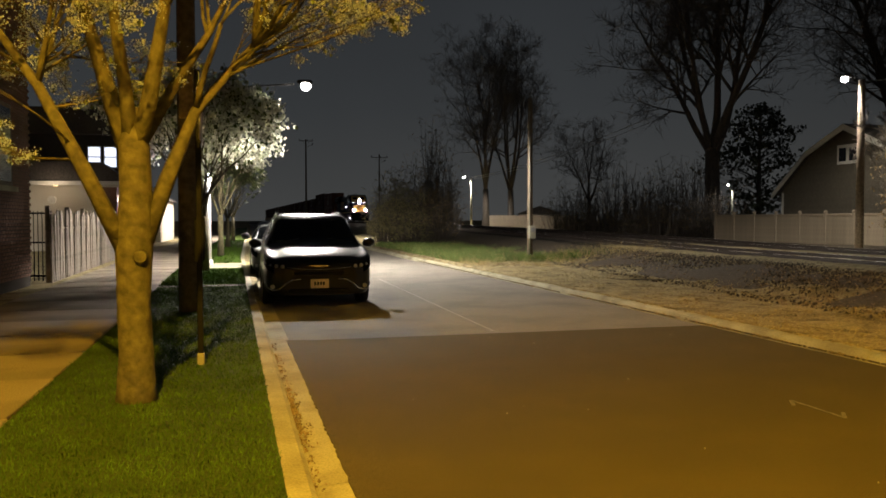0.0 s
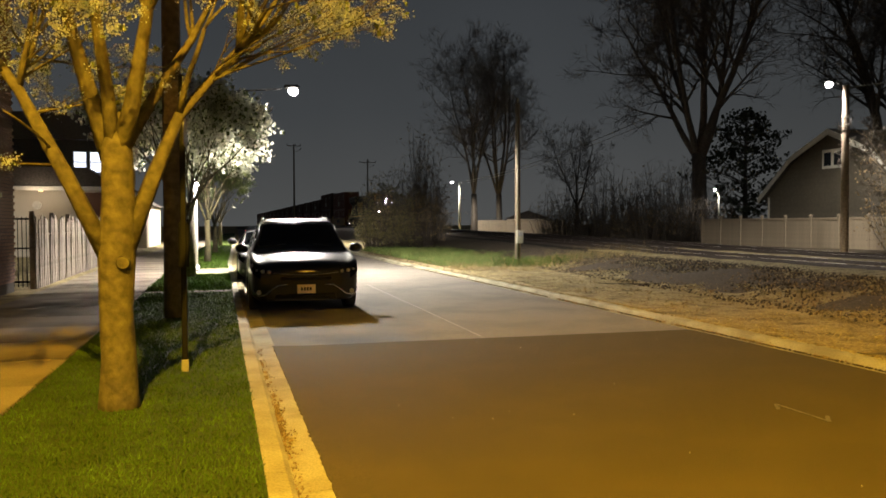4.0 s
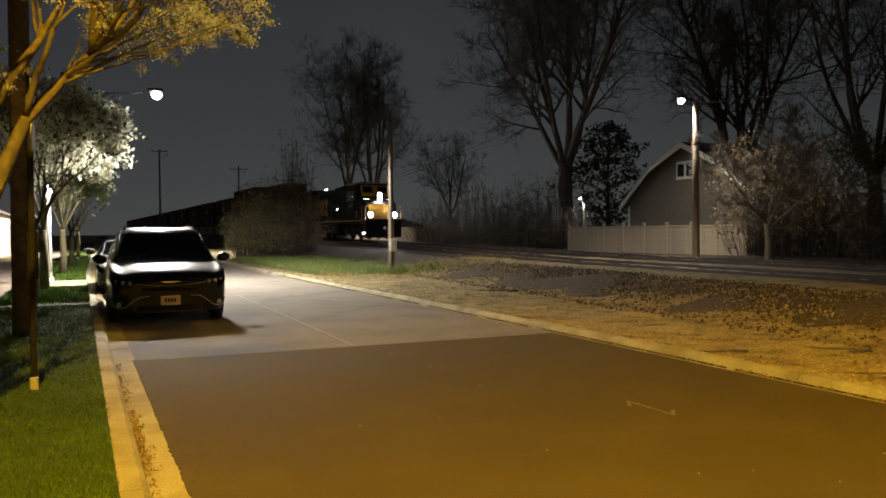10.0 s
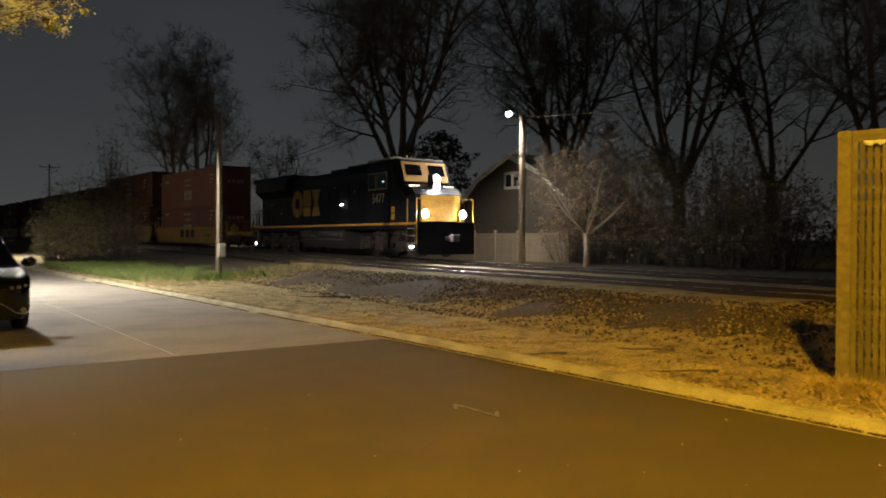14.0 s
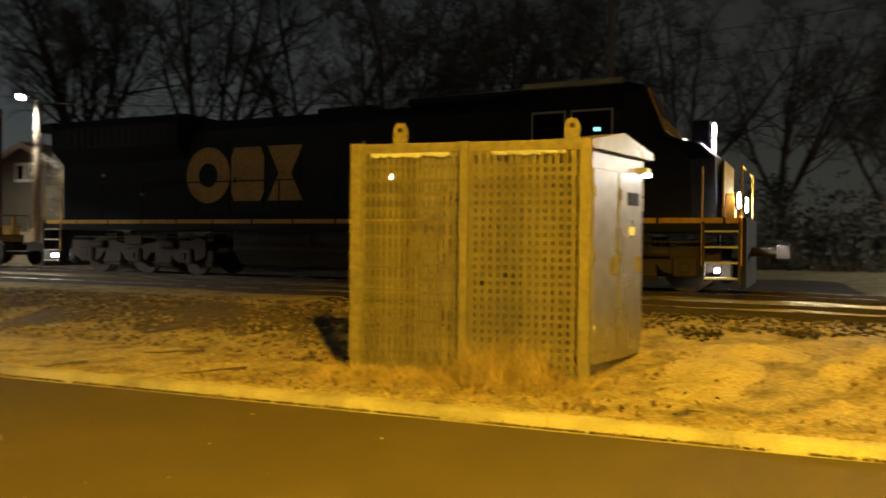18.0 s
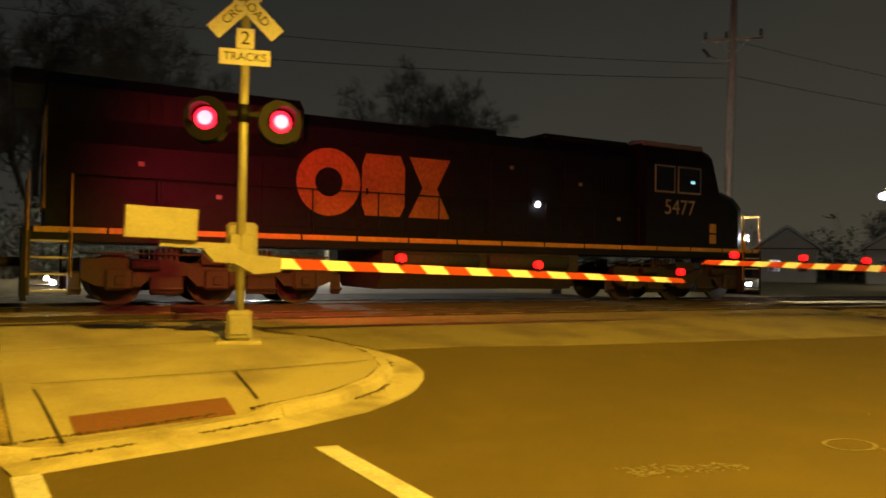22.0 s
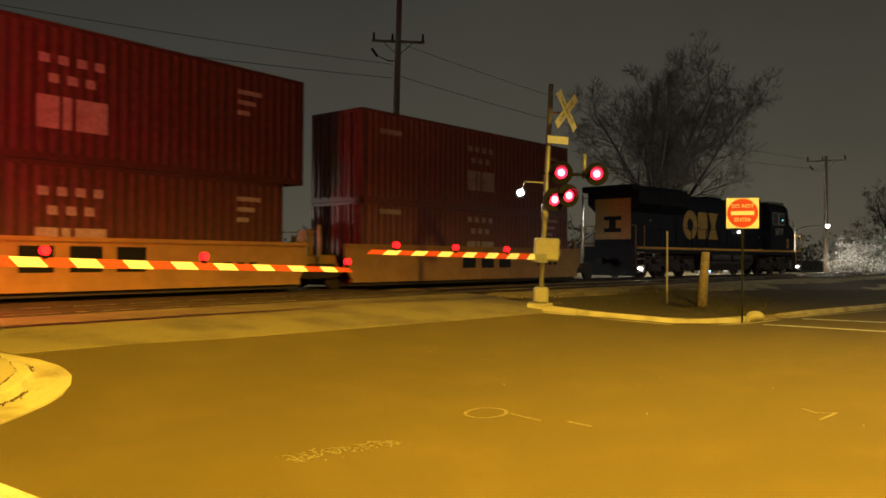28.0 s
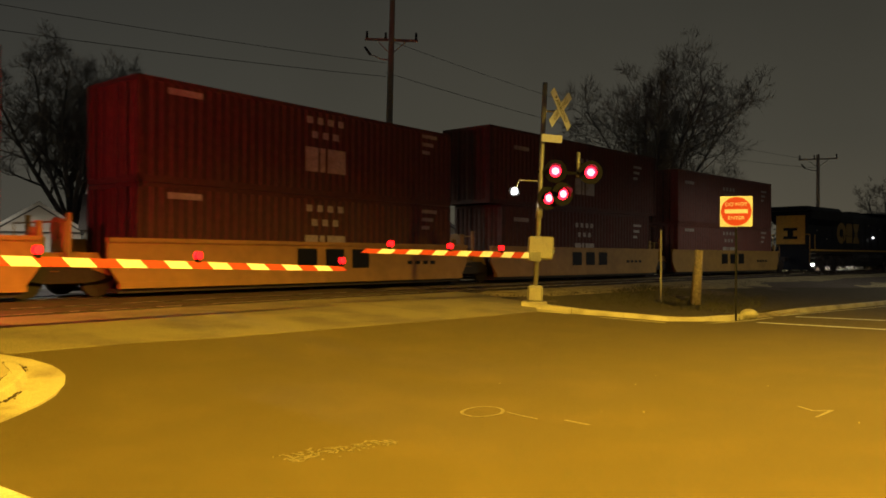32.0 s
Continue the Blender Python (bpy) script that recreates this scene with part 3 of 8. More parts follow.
def streets():
    ragged = [(0.45 + off_left(10.6 - 0.06 * k) + 0.02 * noise.noise(Vector((0, k * 0.9, 5))) + 0.012 * noise.noise(Vector((3, k * 3.1, 1))), 10.6 - 0.06 * k) for k in range(198)]
    sheet("road", ragged + [(0.62, -1.3), (-40, -1.3), (-40, -36), (-14, -36), (-4.6, -35.5), (-2.0, -30.0), (1.1, -22.6), (1.9, -20.6), (4.3, -19.4), (6.0, -18.2)]
          + SEAM[::-1][1:] + [(9.3, -6.4), (8.6, -6.2), (7.9, -5.8), (7.4, -5.2), (7.05, -4.5), (6.85, -3.6), (6.75, -2.6), (6.62, -1.4), (6.58, 10.0), (6.57, 10.6)],
          ASPHALT_NEW, "dark fresh asphalt street and junction", lambda x, y: street_z(x, y) + (0.013 if x < 0.7 and y > -1.2 else 0))
    for i, (y0, y1) in enumerate(((10.62, 60), (60.0, 200), (200, 900))):
        for j in (0, 1):
            ends = [y0, min(max(y0, 32), y1), y1]
            a = [(0.45 + off_left(y), y) for y in ends] if j == 0 else [(3.314, y) for y in ends]
            b = [(3.311, y) for y in ends] if j == 0 else [(6.58 + off_right(y), y) for y in ends]
            bm = prism(bmesh.new(), a + b[::-1], -0.09, -0.004, axis="z")
            bmesh.ops.remove_doubles(bm, verts=bm.verts, dist=0.001)
            solid(f"road_slab_{i * 2 + j + 1}", bm, ASPHALT_OLD, "worn pale concrete street lane with a joint", "road")
    sheet("crossing_apron", [(9.1, -6.62)] + SEAM[1:] + [(6.45, -19.3), (8.2, -20.3), (track_x(-21) - 4.93, -21.0)] + [(track_x(y) - 4.93, y) for y in (-18, -15, -12, -9, -6.05)] + [(10.9, -6.0), (10.2, -6.22), (9.6, -6.45)], APRON,
          "pale worn concrete apron up to the rails", lambda x, y: street_z(x, y) + 0.012, category="pavement")
    for name, x0, x1 in (("gauge_panel_near", -0.66, 0.66), ("gauge_panel_between", 0.84, 3.26), ("gauge_panel_far", 3.44, 4.76), ("gauge_panel_beyond", 4.94, 9.0)):
        pts = [(track_x(y) - 4.1 + x0, y) for y in (-21, -18, -15, -12, -9, -6.6)] + [(track_x(y) - 4.1 + x1, y) for y in (-6.6, -9, -12, -15, -18, -21)]
        sheet(name, pts, PANEL, "dirty concrete crossing panel between the rails", lambda x, y: RAIL_Z - 0.02, category="pavement")
    kerb("kerb_left", [(0.21 + off_left(y), y) for y in (-1.2, 10, 32, 150)], -1, 0.13, flat, "pale concrete kerb and gutter beside the lawn", 3.0, 0.27, 0.16)
    kerb("kerb_right", [(6.72 + off_right(y), y) for y in (150, 33, 10, -1.36)], -1, 0.085, flat, "pale concrete kerb with open joints along the gravel", 1.6, 0.12, 0.20)
    kerb("kerb_corner", KERB_CURVE, -1, 0.11, street_z, "rounded concrete kerb at the crossing corner", 1.4, drop=corner_drop)
    kerb("kerb_far_corner", [(6.6, -18.7), (5.6, -18.95), (4.3, -19.3), (3.2, -19.6), (2.4, -20.2), (1.75, -21.3), (1.3, -22.6)], -1, 0.11, street_z, "pale concrete kerb round the far corner", 1.4)
    kerb("kerb_far_street", [(1.1, -23.4), (-2.0, -30.0), (-6.5, -40), (-24, -80)], -1, 0.12, flat, "concrete kerb of the street beyond the junction", 3.0)
    # painted lines
    for name, pts in (("crosswalk_line_1", [(6.32, -1.46), (0.62, -0.58)]), ("crosswalk_line_2", [(6.32, -3.76), (0.5, -2.63)]), ("crosswalk_line_3", [(1.2, -20.6), (-4.5, -19.2)]), ("crosswalk_line_4", [(0.4, -23.1), (-6.5, -22.2)])):
        (x0, y0), (x1, y1) = pts
        d = math.hypot(x1 - x0, y1 - y0)
        m = Matrix.Translation((x0, y0, 0)) @ pose(0, 0, 0, 0, 0, math.degrees(math.atan2(y1 - y0, x1 - x0)))
        bm = box(bmesh.new(), 0, d, -0.10, 0.10, 0.004, 0.008, m)
        solid(name, bm, LINE_PAINT, "worn white painted crosswalk line on asphalt", "road marking")


def footways():
    lawn = bmesh.new()
    for y0, y1 in ((-1.0, 17.9), (18.35, 24.2), (27.5, 150)):
        ends = [y0, min(max(y0, 32), y1), y1]
        prism(lawn, [(-1.80 + off_left(y), y) for y in ends] + [(0.045 + off_left(y), y) for y in ends[::-1]], 0.0, 0.15, axis="z")
    bmesh.ops.remove_doubles(lawn, verts=lawn.verts, dist=0.001)
    solid("lawn", lawn, SOIL, "strip of short green lawn between kerb and pavement", "lawn")
    root = tagged(new("pavement"), "stained concrete footway of square slabs", "pavement", kind="structure")
    sq = mesh("slab", box(bmesh.new(), -1.13, 1.13, -0.746, 0.746, -0.1, 0.0, bevel=0.01), FOOTWAY)
    for i in range(70):
        part("slab", sq, None, root, at=pose(-2.95 + off_left(-0.4 + 1.5 * i), -0.4 + 1.5 * i, 0.150 + 0.004 * (i % 3)))
    walkway = bmesh.new()
    box(walkway, -2.02, -0.15, 17.9, 18.35, 0.0, 0.156, bevel=0.01)
    box(walkway, -2.15, -0.29, 24.2, 27.5, 0.0, 0.156, bevel=0.01)
    solid("footpath", walkway, SIDEWALK, "narrow pale concrete path across the lawn", "pavement")
    # corner ramp at the crossing
    zr = corner_z
    sheet("corner_pavement", [(6.88, -1.5), (8.75, -1.8), (10.4, -2.0), (12.9, -2.3), (12.4, -5.8), (10.6, -5.8), (10.0, -6.0), (9.2, -6.12), (8.52, -6.10), (8.0, -5.84), (7.55, -5.3), (7.18, -4.5), (6.99, -3.6), (6.91, -2.6)], SIDEWALK,
          "pale concrete corner ramp beside the crossing", zr, cuts=0.24, category="pavement")
    for i, line in enumerate(([(6.86, -1.86), (8.65, -2.04)], [(8.65, -2.04), (8.36, -4.09), (8.2, -5.85)], [(8.36, -4.09), (7.05, -3.72)], [(10.4, -2.1), (9.9, -5.9)])):
        bm = bmesh.new()
        dense = along(line, 0.2)
        rows = [[bm.verts.new((x + s * sx * 0.012, y + s * sy * 0.012, zr(x, y) + 0.014)) for s in (-1, 1)] for x, y, sx, sy in dense]
        for a, b in zip(rows, rows[1:]):
            bm.faces.new((a[0], a[1], b[1], b[0]))
        bmesh.ops.solidify(bm, geom=bm.faces[:], thickness=0.012)
        solid(f"pavement_joint_{i + 1}", bm, JOINT, "dark joint between cast pavement slabs", "pavement")
    sheet("tactile_plate", [(7.02, -2.0), (7.5, -2.08), (7.5, -3.56), (7.02, -3.44)], TACTILE, "rusty red tactile paving plate in the ramp", lambda x, y: zr(x, y) + 0.012, cuts=0.5, thick=0.03, category="pavement")


# ---- tracks ----
def tracks():
    ys = [y for y in axis_steps(-320, -46, 70, 420, 1.0)]
    for n, shift in ((1, -4.1), (2, 0.0)):
        for side, nm in ((-0.755, "near"), (0.755, "far")):
            bm = bmesh.new()
            rings = []
            for y in ys:
                b = bend(y)
                q = 1 / math.sqrt(1 + b * b)
                x = track_x(y) + shift
                prof = [(-0.036, 0.0), (-0.036, -0.035), (-0.010, -0.045), (-0.010, -0.14), (-0.07, -0.155), (-0.07, -0.17), (0.07, -0.17), (0.07, -0.155), (0.010, -0.14), (0.010, -0.045), (0.036, -0.035), (0.036, 0.0)]
                rings.append([bm.verts.new((x + (side + u) * q, y - (side + u) * b * q, rail_z(y) + v)) for u, v in prof])
            for a, c in zip(rings, rings[1:]):
                for j in range(12):
                    f = bm.faces.new((a[j], a[(j + 1) % 12], c[(j + 1) % 12], c[j]))
                    f.material_index = 1 if j == 11 else 0
            solid(f"rail_{n}_{nm}", bm, [RUST, RAIL], "rusty steel rail with a shiny worn head", "rail")
        tie = mesh("tie", box(bmesh.new(), -1.3, 1.3, -0.115, 0.115, -0.16, 0.0, bevel=0.012), TIMBER)
        root = tagged(new(f"ties_{n}"), "dark weathered timber railway ties", "railway ties", kind="structure")
        y = -60.0
        i = 0
        while y < 64 and i < 300:
            if not -21.2 < y < -6.4:
                b = bend(y)
                part("tie", tie, None, root, at=Matrix.Translation((track_x(y) + shift, y, rail_z(y) - 0.165)) @ pose(0, 0, 0, 0, 0, -math.degrees(math.atan(b))))
                i += 1
            y += 0.52
    # ballast bed with a shoulder on each side
    bm = bmesh.new()
    prof = [(-10.4, -0.16), (-9.4, 0.10), (-8.6, 0.25), (-7.7, 0.37), (-6.4, 0.40), (-5.6, 0.39), (-2.6, 0.39), (-1.2, 0.37), (1.5, 0.39), (2.1, 0.37), (4.2, 0.1)]
    rings = []
    for y in ys:
        b = bend(y)
        q = 1 / math.sqrt(1 + b * b)
        row = []
        for u, v in prof:
            low = -0.25 if -21.4 < y < -6.2 or (u < -5.3 and -6.3 < y < -1.8) or (u < -7.5 and -6.3 < y < 4.5) else 0
            j = 0.04 * noise.noise(Vector((u * 3, y * 0.9, 7))) + (0.16 * noise.noise(Vector((u * 0.5, y * 0.45, 2))) if u < -7 else 0)
            up = (rail_z(y) - RAIL_Z) * min(1, (u + 10.4) / 3.5, (4.2 - u) / 2.4)
            row.append(bm.verts.new((track_x(y) + u * q, y - u * b * q, v + j + low + up)))
        rings.append(row)
    for a, c in zip(rings, rings[1:]):
        for j in range(len(prof) - 1):
            f = bm.faces.new((a[j], a[j + 1], c[j + 1], c[j]))
            f.smooth = True
            f.material_index = 1 if prof[j][0] > -6.5 else 0
    solid("track_bed", bm, [BALLAST, BALLAST_DARK], "dark crushed stone ballast bed under two tracks", "ballast")


ground()
streets()
footways()
tracks()

# ---- the train ----
RUN = [(0, -148.5), (2, -133.7), (6, -103.9), (9, -81.6), (10, -74.1), (12, -58.9), (13.8, -45.0), (16.6, -24.4), (17, -21.6), (17.6, -17.6), (19, -8.85), (20, -2.5), (21.5, 6.4), (23, 15.4), (25, 27.6), (28, 45.15), (30, 56.75), (31, 62.55), (32, 68.5)]


def container(name_label, L=6.096, paint=None, Hh=2.591):
    paint = paint or CONTAINER
    c = thing("shipping_container", name_label, "container", "stacked containers on the train")
    W = 1.219
    # corrugated long sides
    for s in (-1, 1):
        bm = bmesh.new()
        pts, x, k = [], -L + 0.12, 0
        while x < L - 0.12:
            pts.append((x, s * (W - (0.0 if k % 4 in (0, 1) else 0.036))))
            x += 0.068 if k % 2 else 0.07
            k += 1
        lo = [bm.verts.new((x, y, 0.16)) for x, y in pts]
        hi = [bm.verts.new((x, y, Hh - 0.1)) for x, y in pts]
        for a in range(len(pts) - 1):
            bm.faces.new((lo[a], lo[a + 1], hi[a + 1], hi[a]))
        part("side_wall", bm, paint, c)
    for s in (-1, 1):
        bm = bmesh.new()
        pts = [(s * (L - (0.02 if k % 4 in (0, 1) else 0.06)), -W + 0.1 + k * 0.0615) for k in range(37)]
        lo = [bm.verts.new((x, y, 0.16)) for x, y in pts]
        hi = [bm.verts.new((x, y, Hh - 0.1)) for x, y in pts]
        for a in range(36):
            bm.faces.new((lo[a], lo[a + 1], hi[a + 1], hi[a]))
        part("end_wall", bm, paint, c)
    bm = bmesh.new()
    for sx in (-1, 1):
        for sy in (-1, 1):
            box(bm, sx * L - 0.08 * (sx > 0) * 2, sx * L + 0.16 * (sx < 0), sy * W - 0.16 * (sy > 0), sy * W + 0.16 * (sy < 0), 0, Hh)
    for sy in (-1, 1):
        box(bm, -L, L, sy * W - 0.08 * (sy > 0), sy * W + 0.08 * (sy < 0), 0, 0.17)
        box(bm, -L, L, sy * W - 0.08 * (sy > 0), sy * W + 0.08 * (sy < 0), Hh - 0.11, Hh)
    for sx in (-1, 1):
        box(bm, sx * L - 0.08 * (sx > 0), sx * L + 0.08 * (sx < 0), -W, W, 0, 0.17)
        box(bm, sx * L - 0.08 * (sx > 0), sx * L + 0.08 * (sx < 0), -W, W, Hh - 0.11, Hh)
    part("corner_frame", bm, paint, c)
    part("roof_panel", box(bmesh.new(), -L + 0.05, L - 0.05, -W + 0.05, W - 0.05, Hh - 0.06, Hh - 0.02), paint, c)
    # pale lettering on the near side as plain shapes: two rows of marks above bold blocks
    y0, y1 = -W - 0.008, -W - 0.002
    dot = mesh("painted_mark", box(bmesh.new(), -0.11, 0.11, y0, y1, -0.1, 0.1), MARK)
    for k in range(7):
        part("painted_mark", dot, None, c, at=pose(-0.64 + k * 0.42, 0, 2.22) if k < 4 else pose(-0.43 + (k - 4) * 0.42, 0, 1.80))
    for u0, u1 in ((-0.80, -0.30), (-0.22, -0.02), (0.08, 0.82)):
        part("painted_block", box(bmesh.new(), u0, u1, y0, y1, 0.70, 1.42, bevel=0.002), MARK, c, "bold pale painted block")
    part("code_bar", box(bmesh.new(), -5.3, -4.3, y0, y1, 2.22, 2.38), MARK, c)
    for k in range(3):
        part("code_bar", box(bmesh.new(), 4.5, 5.3 - 0.2 * k, y0, y1, 2.3 - 0.28 * k, 2.42 - 0.28 * k), MARK, c)
    for y in (-0.55, -0.22, 0.12, 0.42):
        part("code_bar", box(bmesh.new(), L + 0.001, L + 0.006, y, y + 0.24, 1.75, 2.0), MARK, c)
    # end door bars
    for y in (-0.75, -0.35, 0.35, 0.75):
        part("door_bar", rod(bmesh.new(), (-L - 0.02, y, 0.1), (-L - 0.02, y, Hh - 0.1), 0.02, n=6), RUST, c)
    return c


def well_car(paint, label):
    w = thing("well_car", label, "rail car", "well cars of the train")
    for s in (-1, 1):
        bm = bmesh.new()
        prism(bm, [(-6.6, 0.32), (6.6, 0.32), (6.9, 0.75), (6.9, 1.32), (-6.9, 1.32), (-6.9, 0.75)], s * 1.27, s * 1.36)
        part("side_sill", bm, paint, w)
        bm = bmesh.new()
        box(bm, -6.9, 6.9, s * 1.24, s * 1.42, 1.30, 1.40)
        box(bm, -6.6, 6.6, s * 1.24, s * 1.40, 0.20, 0.35)
        part("sill_flange", bm, paint, w)
        if s > 0:
            continue
        for x in (-1.2, -0.1, 1.0):
            part("painted_block", box(bmesh.new(), x, x + 0.75, -1.368, -1.362, 0.62, 1.2), BLACK, w, "bold dark painted block")
        for k in range(4):
            part("code_bar", box(bmesh.new(), 3.6 + 0.4 * k, 3.85 + 0.4 * k, -1.368, -1.362, 0.72, 0.84), BLACK, w)
    part("floor_frame", box(bmesh.new(), -6.6, 6.6, -1.27, 1.27, 0.09, 0.178), LOCO_GREY, w)
    for s in (-1, 1):
        bm = prism(bmesh.new(), [(s * 6.6, 0.5), (s * 6.9, 1.05), (s * 7.75, 1.05), (s * 7.75, 0.8), (s * 7.3, 0.75)], -0.9, 0.9)
        part("end_platform", bm, paint, w)
    bm = bmesh.new()
    for sy in (-0.92, 0.92):
        prism(bm, [(6.75, 0.62), (7.1, 0.78), (8.3, 0.78), (8.65, 0.62), (8.65, 0.42), (8.2, 0.34), (7.2, 0.34), (6.75, 0.42)], sy - 0.09, sy + 0.09)
        for k in range(5):
            rod(bm, (7.55 + 0.075 * k, sy * 1.02, 0.36), (7.55 + 0.075 * k, sy * 1.02, 0.6), 0.03, n=6)
    box(bm, 7.4, 8.0, -1.0, 1.0, 0.4, 0.7)
    part("bogie_frame", bm, RUST, w)
    for x in (6.83, 8.57):
        wheel = bmesh.new()
        for sy in (-0.755, 0.755):
            rod(wheel, (0, sy - 0.07, 0), (0, sy + 0.07, 0), 0.42, n=18)
        rod(wheel, (0, -0.9, 0), (0, 0.9, 0), 0.07)
        part("wheelset", wheel, RUST, w, at=pose(x, 0, 0.42))
    bm = bmesh.new()
    for k in range(4):
        rod(bm, (7.35, -1.25, 0.62 + 0.14 * k), (7.35, -0.95, 0.62 + 0.14 * k), 0.012, n=5)
    rod(bm, (7.6, -1.15, 1.05), (7.6, -1.15, 1.75), 0.02, n=6)
    rod(bm, (7.6, 1.15, 1.05), (7.6, 1.15, 1.75), 0.02, n=6)
    rod(bm, (7.6, -1.15, 1.75), (7.6, 1.15, 1.75), 0.02, n=6)
    part("ladder", bm, paint, w)
    bm = box(bmesh.new(), 7.05, 7.35, -0.75, -0.25, 1.05, 1.42, bevel=0.04)
    rod(bm, (7.2, -0.5, 1.42), (7.2, -0.5, 1.62), 0.13, 0.10, 12)
    part("brake_reservoir", bm, paint, w)
    bm = box(bmesh.new(), -7.45, -7.25, -0.30, 0.30, 1.05, 1.85, bevel=0.03)
    rod(bm, (-7.48, 0.0, 1.62), (-7.44, 0.0, 1.62), 0.26, n=16)
    part("hand_brake", bm, paint, w, "hand brake stand with its wheel")
    for s in (-1, 1):
        part("corner_post", box(bmesh.new(), -7.7, -7.6, s * 1.02 - 0.05, s * 1.02 + 0.05, 0.85, 1.95, bevel=0.01), paint, w)
        part("corner_post", box(bmesh.new(), 6.98, 7.1, s * 1.02 - 0.05, s * 1.02 + 0.05, 0.85, 1.75, bevel=0.01), paint, w)
    return w


def locomotive():
    v = thing("locomotive", "dark blue and yellow diesel freight locomotive with lit headlamps", "locomotive")
    # frame and walkway; x forward, nose at +11
    part("frame_sill", box(bmesh.new(), -10.6, 9.75, -1.50, 1.50, 1.28, 1.58, bevel=0.02), LOCO_BLUE, v)
    for s in (-1, 1):
        bm = bmesh.new()
        x = -10.5
        while x < 9.5:
            box(bm, x, min(x + 1.28, 9.7), s * 1.503, s * 1.512, 1.47, 1.58)
            x += 1.33
        part("sill_stripe", bm, LOCO_YELLOW, v, "reflective yellow sill stripe in short lengths")
    # hoods
    hood = bmesh.new()
    prism(hood, [(-1.05, 1.58), (1.05, 1.58), (1.05, 4.1), (0.75, 4.42), (-0.75, 4.42), (-1.05, 4.1)], -5.2, 5.0, axis="x")
    part("engine_hood", hood, LOCO_BLUE, v)
    rad = bmesh.new()
    prism(rad, [(-1.05, 1.58), (1.05, 1.58), (1.05, 3.3), (1.5, 3.72), (1.5, 4.35), (1.2, 4.62), (-1.2, 4.62), (-1.5, 4.35), (-1.5, 3.72), (-1.05, 3.3)], -10.3, -5.2, axis="x")
    part("radiator_hood", rad, LOCO_BLUE, v, "flared radiator housing")
    for s in (-1, 1):
        bm = bmesh.new()
        for k in range(15):
            box(bm, -9.6 + k * 0.28, -9.42 + k * 0.28, s * 1.50, s * 1.515, 3.78, 4.3)
        part("radiator_grille", bm, BLACK, v)
        for k, (x0, x1) in enumerate(((-6.0, -4.9), (-4.8, -3.7), (-3.6, -2.5), (-2.4, -1.3), (-1.2, -0.1), (0.0, 1.1), (1.2, 2.3), (2.4, 3.5))):
            bm = box(bmesh.new(), x0, x1, s * 1.05, s * 1.075, 1.75, 3.75, bevel=0.01)
            box(bm, x0 + 0.1, x0 + 0.16, s * 1.075, s * 1.10, 2.6, 2.75)
            part("hood_door", bm, LOCO_BLUE, v)
        bm = bmesh.new()
        for k in range(9):
            box(bm, 3.7 + k * 0.13, 3.78 + k * 0.13, s * 1.05, s * 1.07, 3.0, 3.7)
        part("intake_grille", bm, BLACK, v)
    part("rear_overhang", box(bmesh.new(), -10.95, -10.28, -1.45, 1.45, 4.3, 4.6, bevel=0.05), LOCO_BLUE, v)
    part("rear_panel", box(bmesh.new(), -10.33, -10.30, -1.03, 1.03, 1.95, 3.98), LOCO_YELLOW, v, "yellow end panel of the long hood")
    bm = box(bmesh.new(), -10.345, -10.33, -0.5, 0.5, 2.3, 2.5)
    box(bm, -10.345, -10.33, -0.2, 0.2, 2.5, 2.9)
    box(bm, -10.345, -10.33, -0.5, 0.5, 2.9, 3.1)
    part("rear_mark", bm, LOCO_BLUE, v)
    part("exhaust_housing", box(bmesh.new(), -1.2, 0.6, -0.45, 0.45, 4.42, 4.62, bevel=0.04), BLACK, v)
    part("dynamic_brake_box", box(bmesh.new(), 1.8, 4.9, -0.95, 0.95, 4.42, 4.6, bevel=0.08), LOCO_BLUE, v)
    # cab and nose
    cab = bmesh.new()
    prism(cab, [(-1.52, 1.58), (1.52, 1.58), (1.52, 3.9), (1.25, 4.55), (-1.25, 4.55), (-1.52, 3.9)], 5.0, 7.35, axis="x")
    part("cab_body", cab, LOCO_BLUE, v)
    part("cab_roof", prism(bmesh.new(), [(-1.44, 4.50), (1.44, 4.50), (1.40, 4.62), (-1.40, 4.62)], 5.05, 7.3, axis="x"), STEEL, v, "pale cab roof edge")
    nose = bmesh.new()
    prof = [(7.35, 1.58), (9.35, 1.58), (9.30, 2.85), (8.95, 3.15), (8.2, 3.35), (7.75, 4.45), (7.35, 4.55)]
    rings = []
    for y in (-1.5, -1.25, -0.6, 0.6, 1.25, 1.5):
        k = 0.72 if abs(y) > 1.4 else (0.95 if abs(y) > 1 else 1)
        rings.append([nose.verts.new((7.35 + (x - 7.35) * k, y, z if abs(y) < 1.4 else min(z, 1.58 + (z - 1.58) * 0.93))) for x, z in prof])
    for a, b in zip(rings, rings[1:]):
        for q in range(7):
            nose.faces.new((a[q], a[(q + 1) % 7], b[(q + 1) % 7], b[q]))
    nose.faces.new(rings[0])
    nose.faces.new(rings[-1][::-1])
    part("nose", nose, LOCO_BLUE, v)
    part("nose_front_panel", box(bmesh.new(), 9.33, 9.37, -1.05, 1.05, 1.62, 2.8, bevel=0.01), LOCO_YELLOW, v, "yellow nose panel")
    m = Matrix.Translation((8.0, 0, 3.92)) @ pose(0, 0, 0, 0, -22, 0)
    part("front_panel_upper", box(bmesh.new(), -0.03, 0.02, -1.2, 1.2, -0.5, 0.5, m), LOCO_YELLOW, v, "yellow cab front")
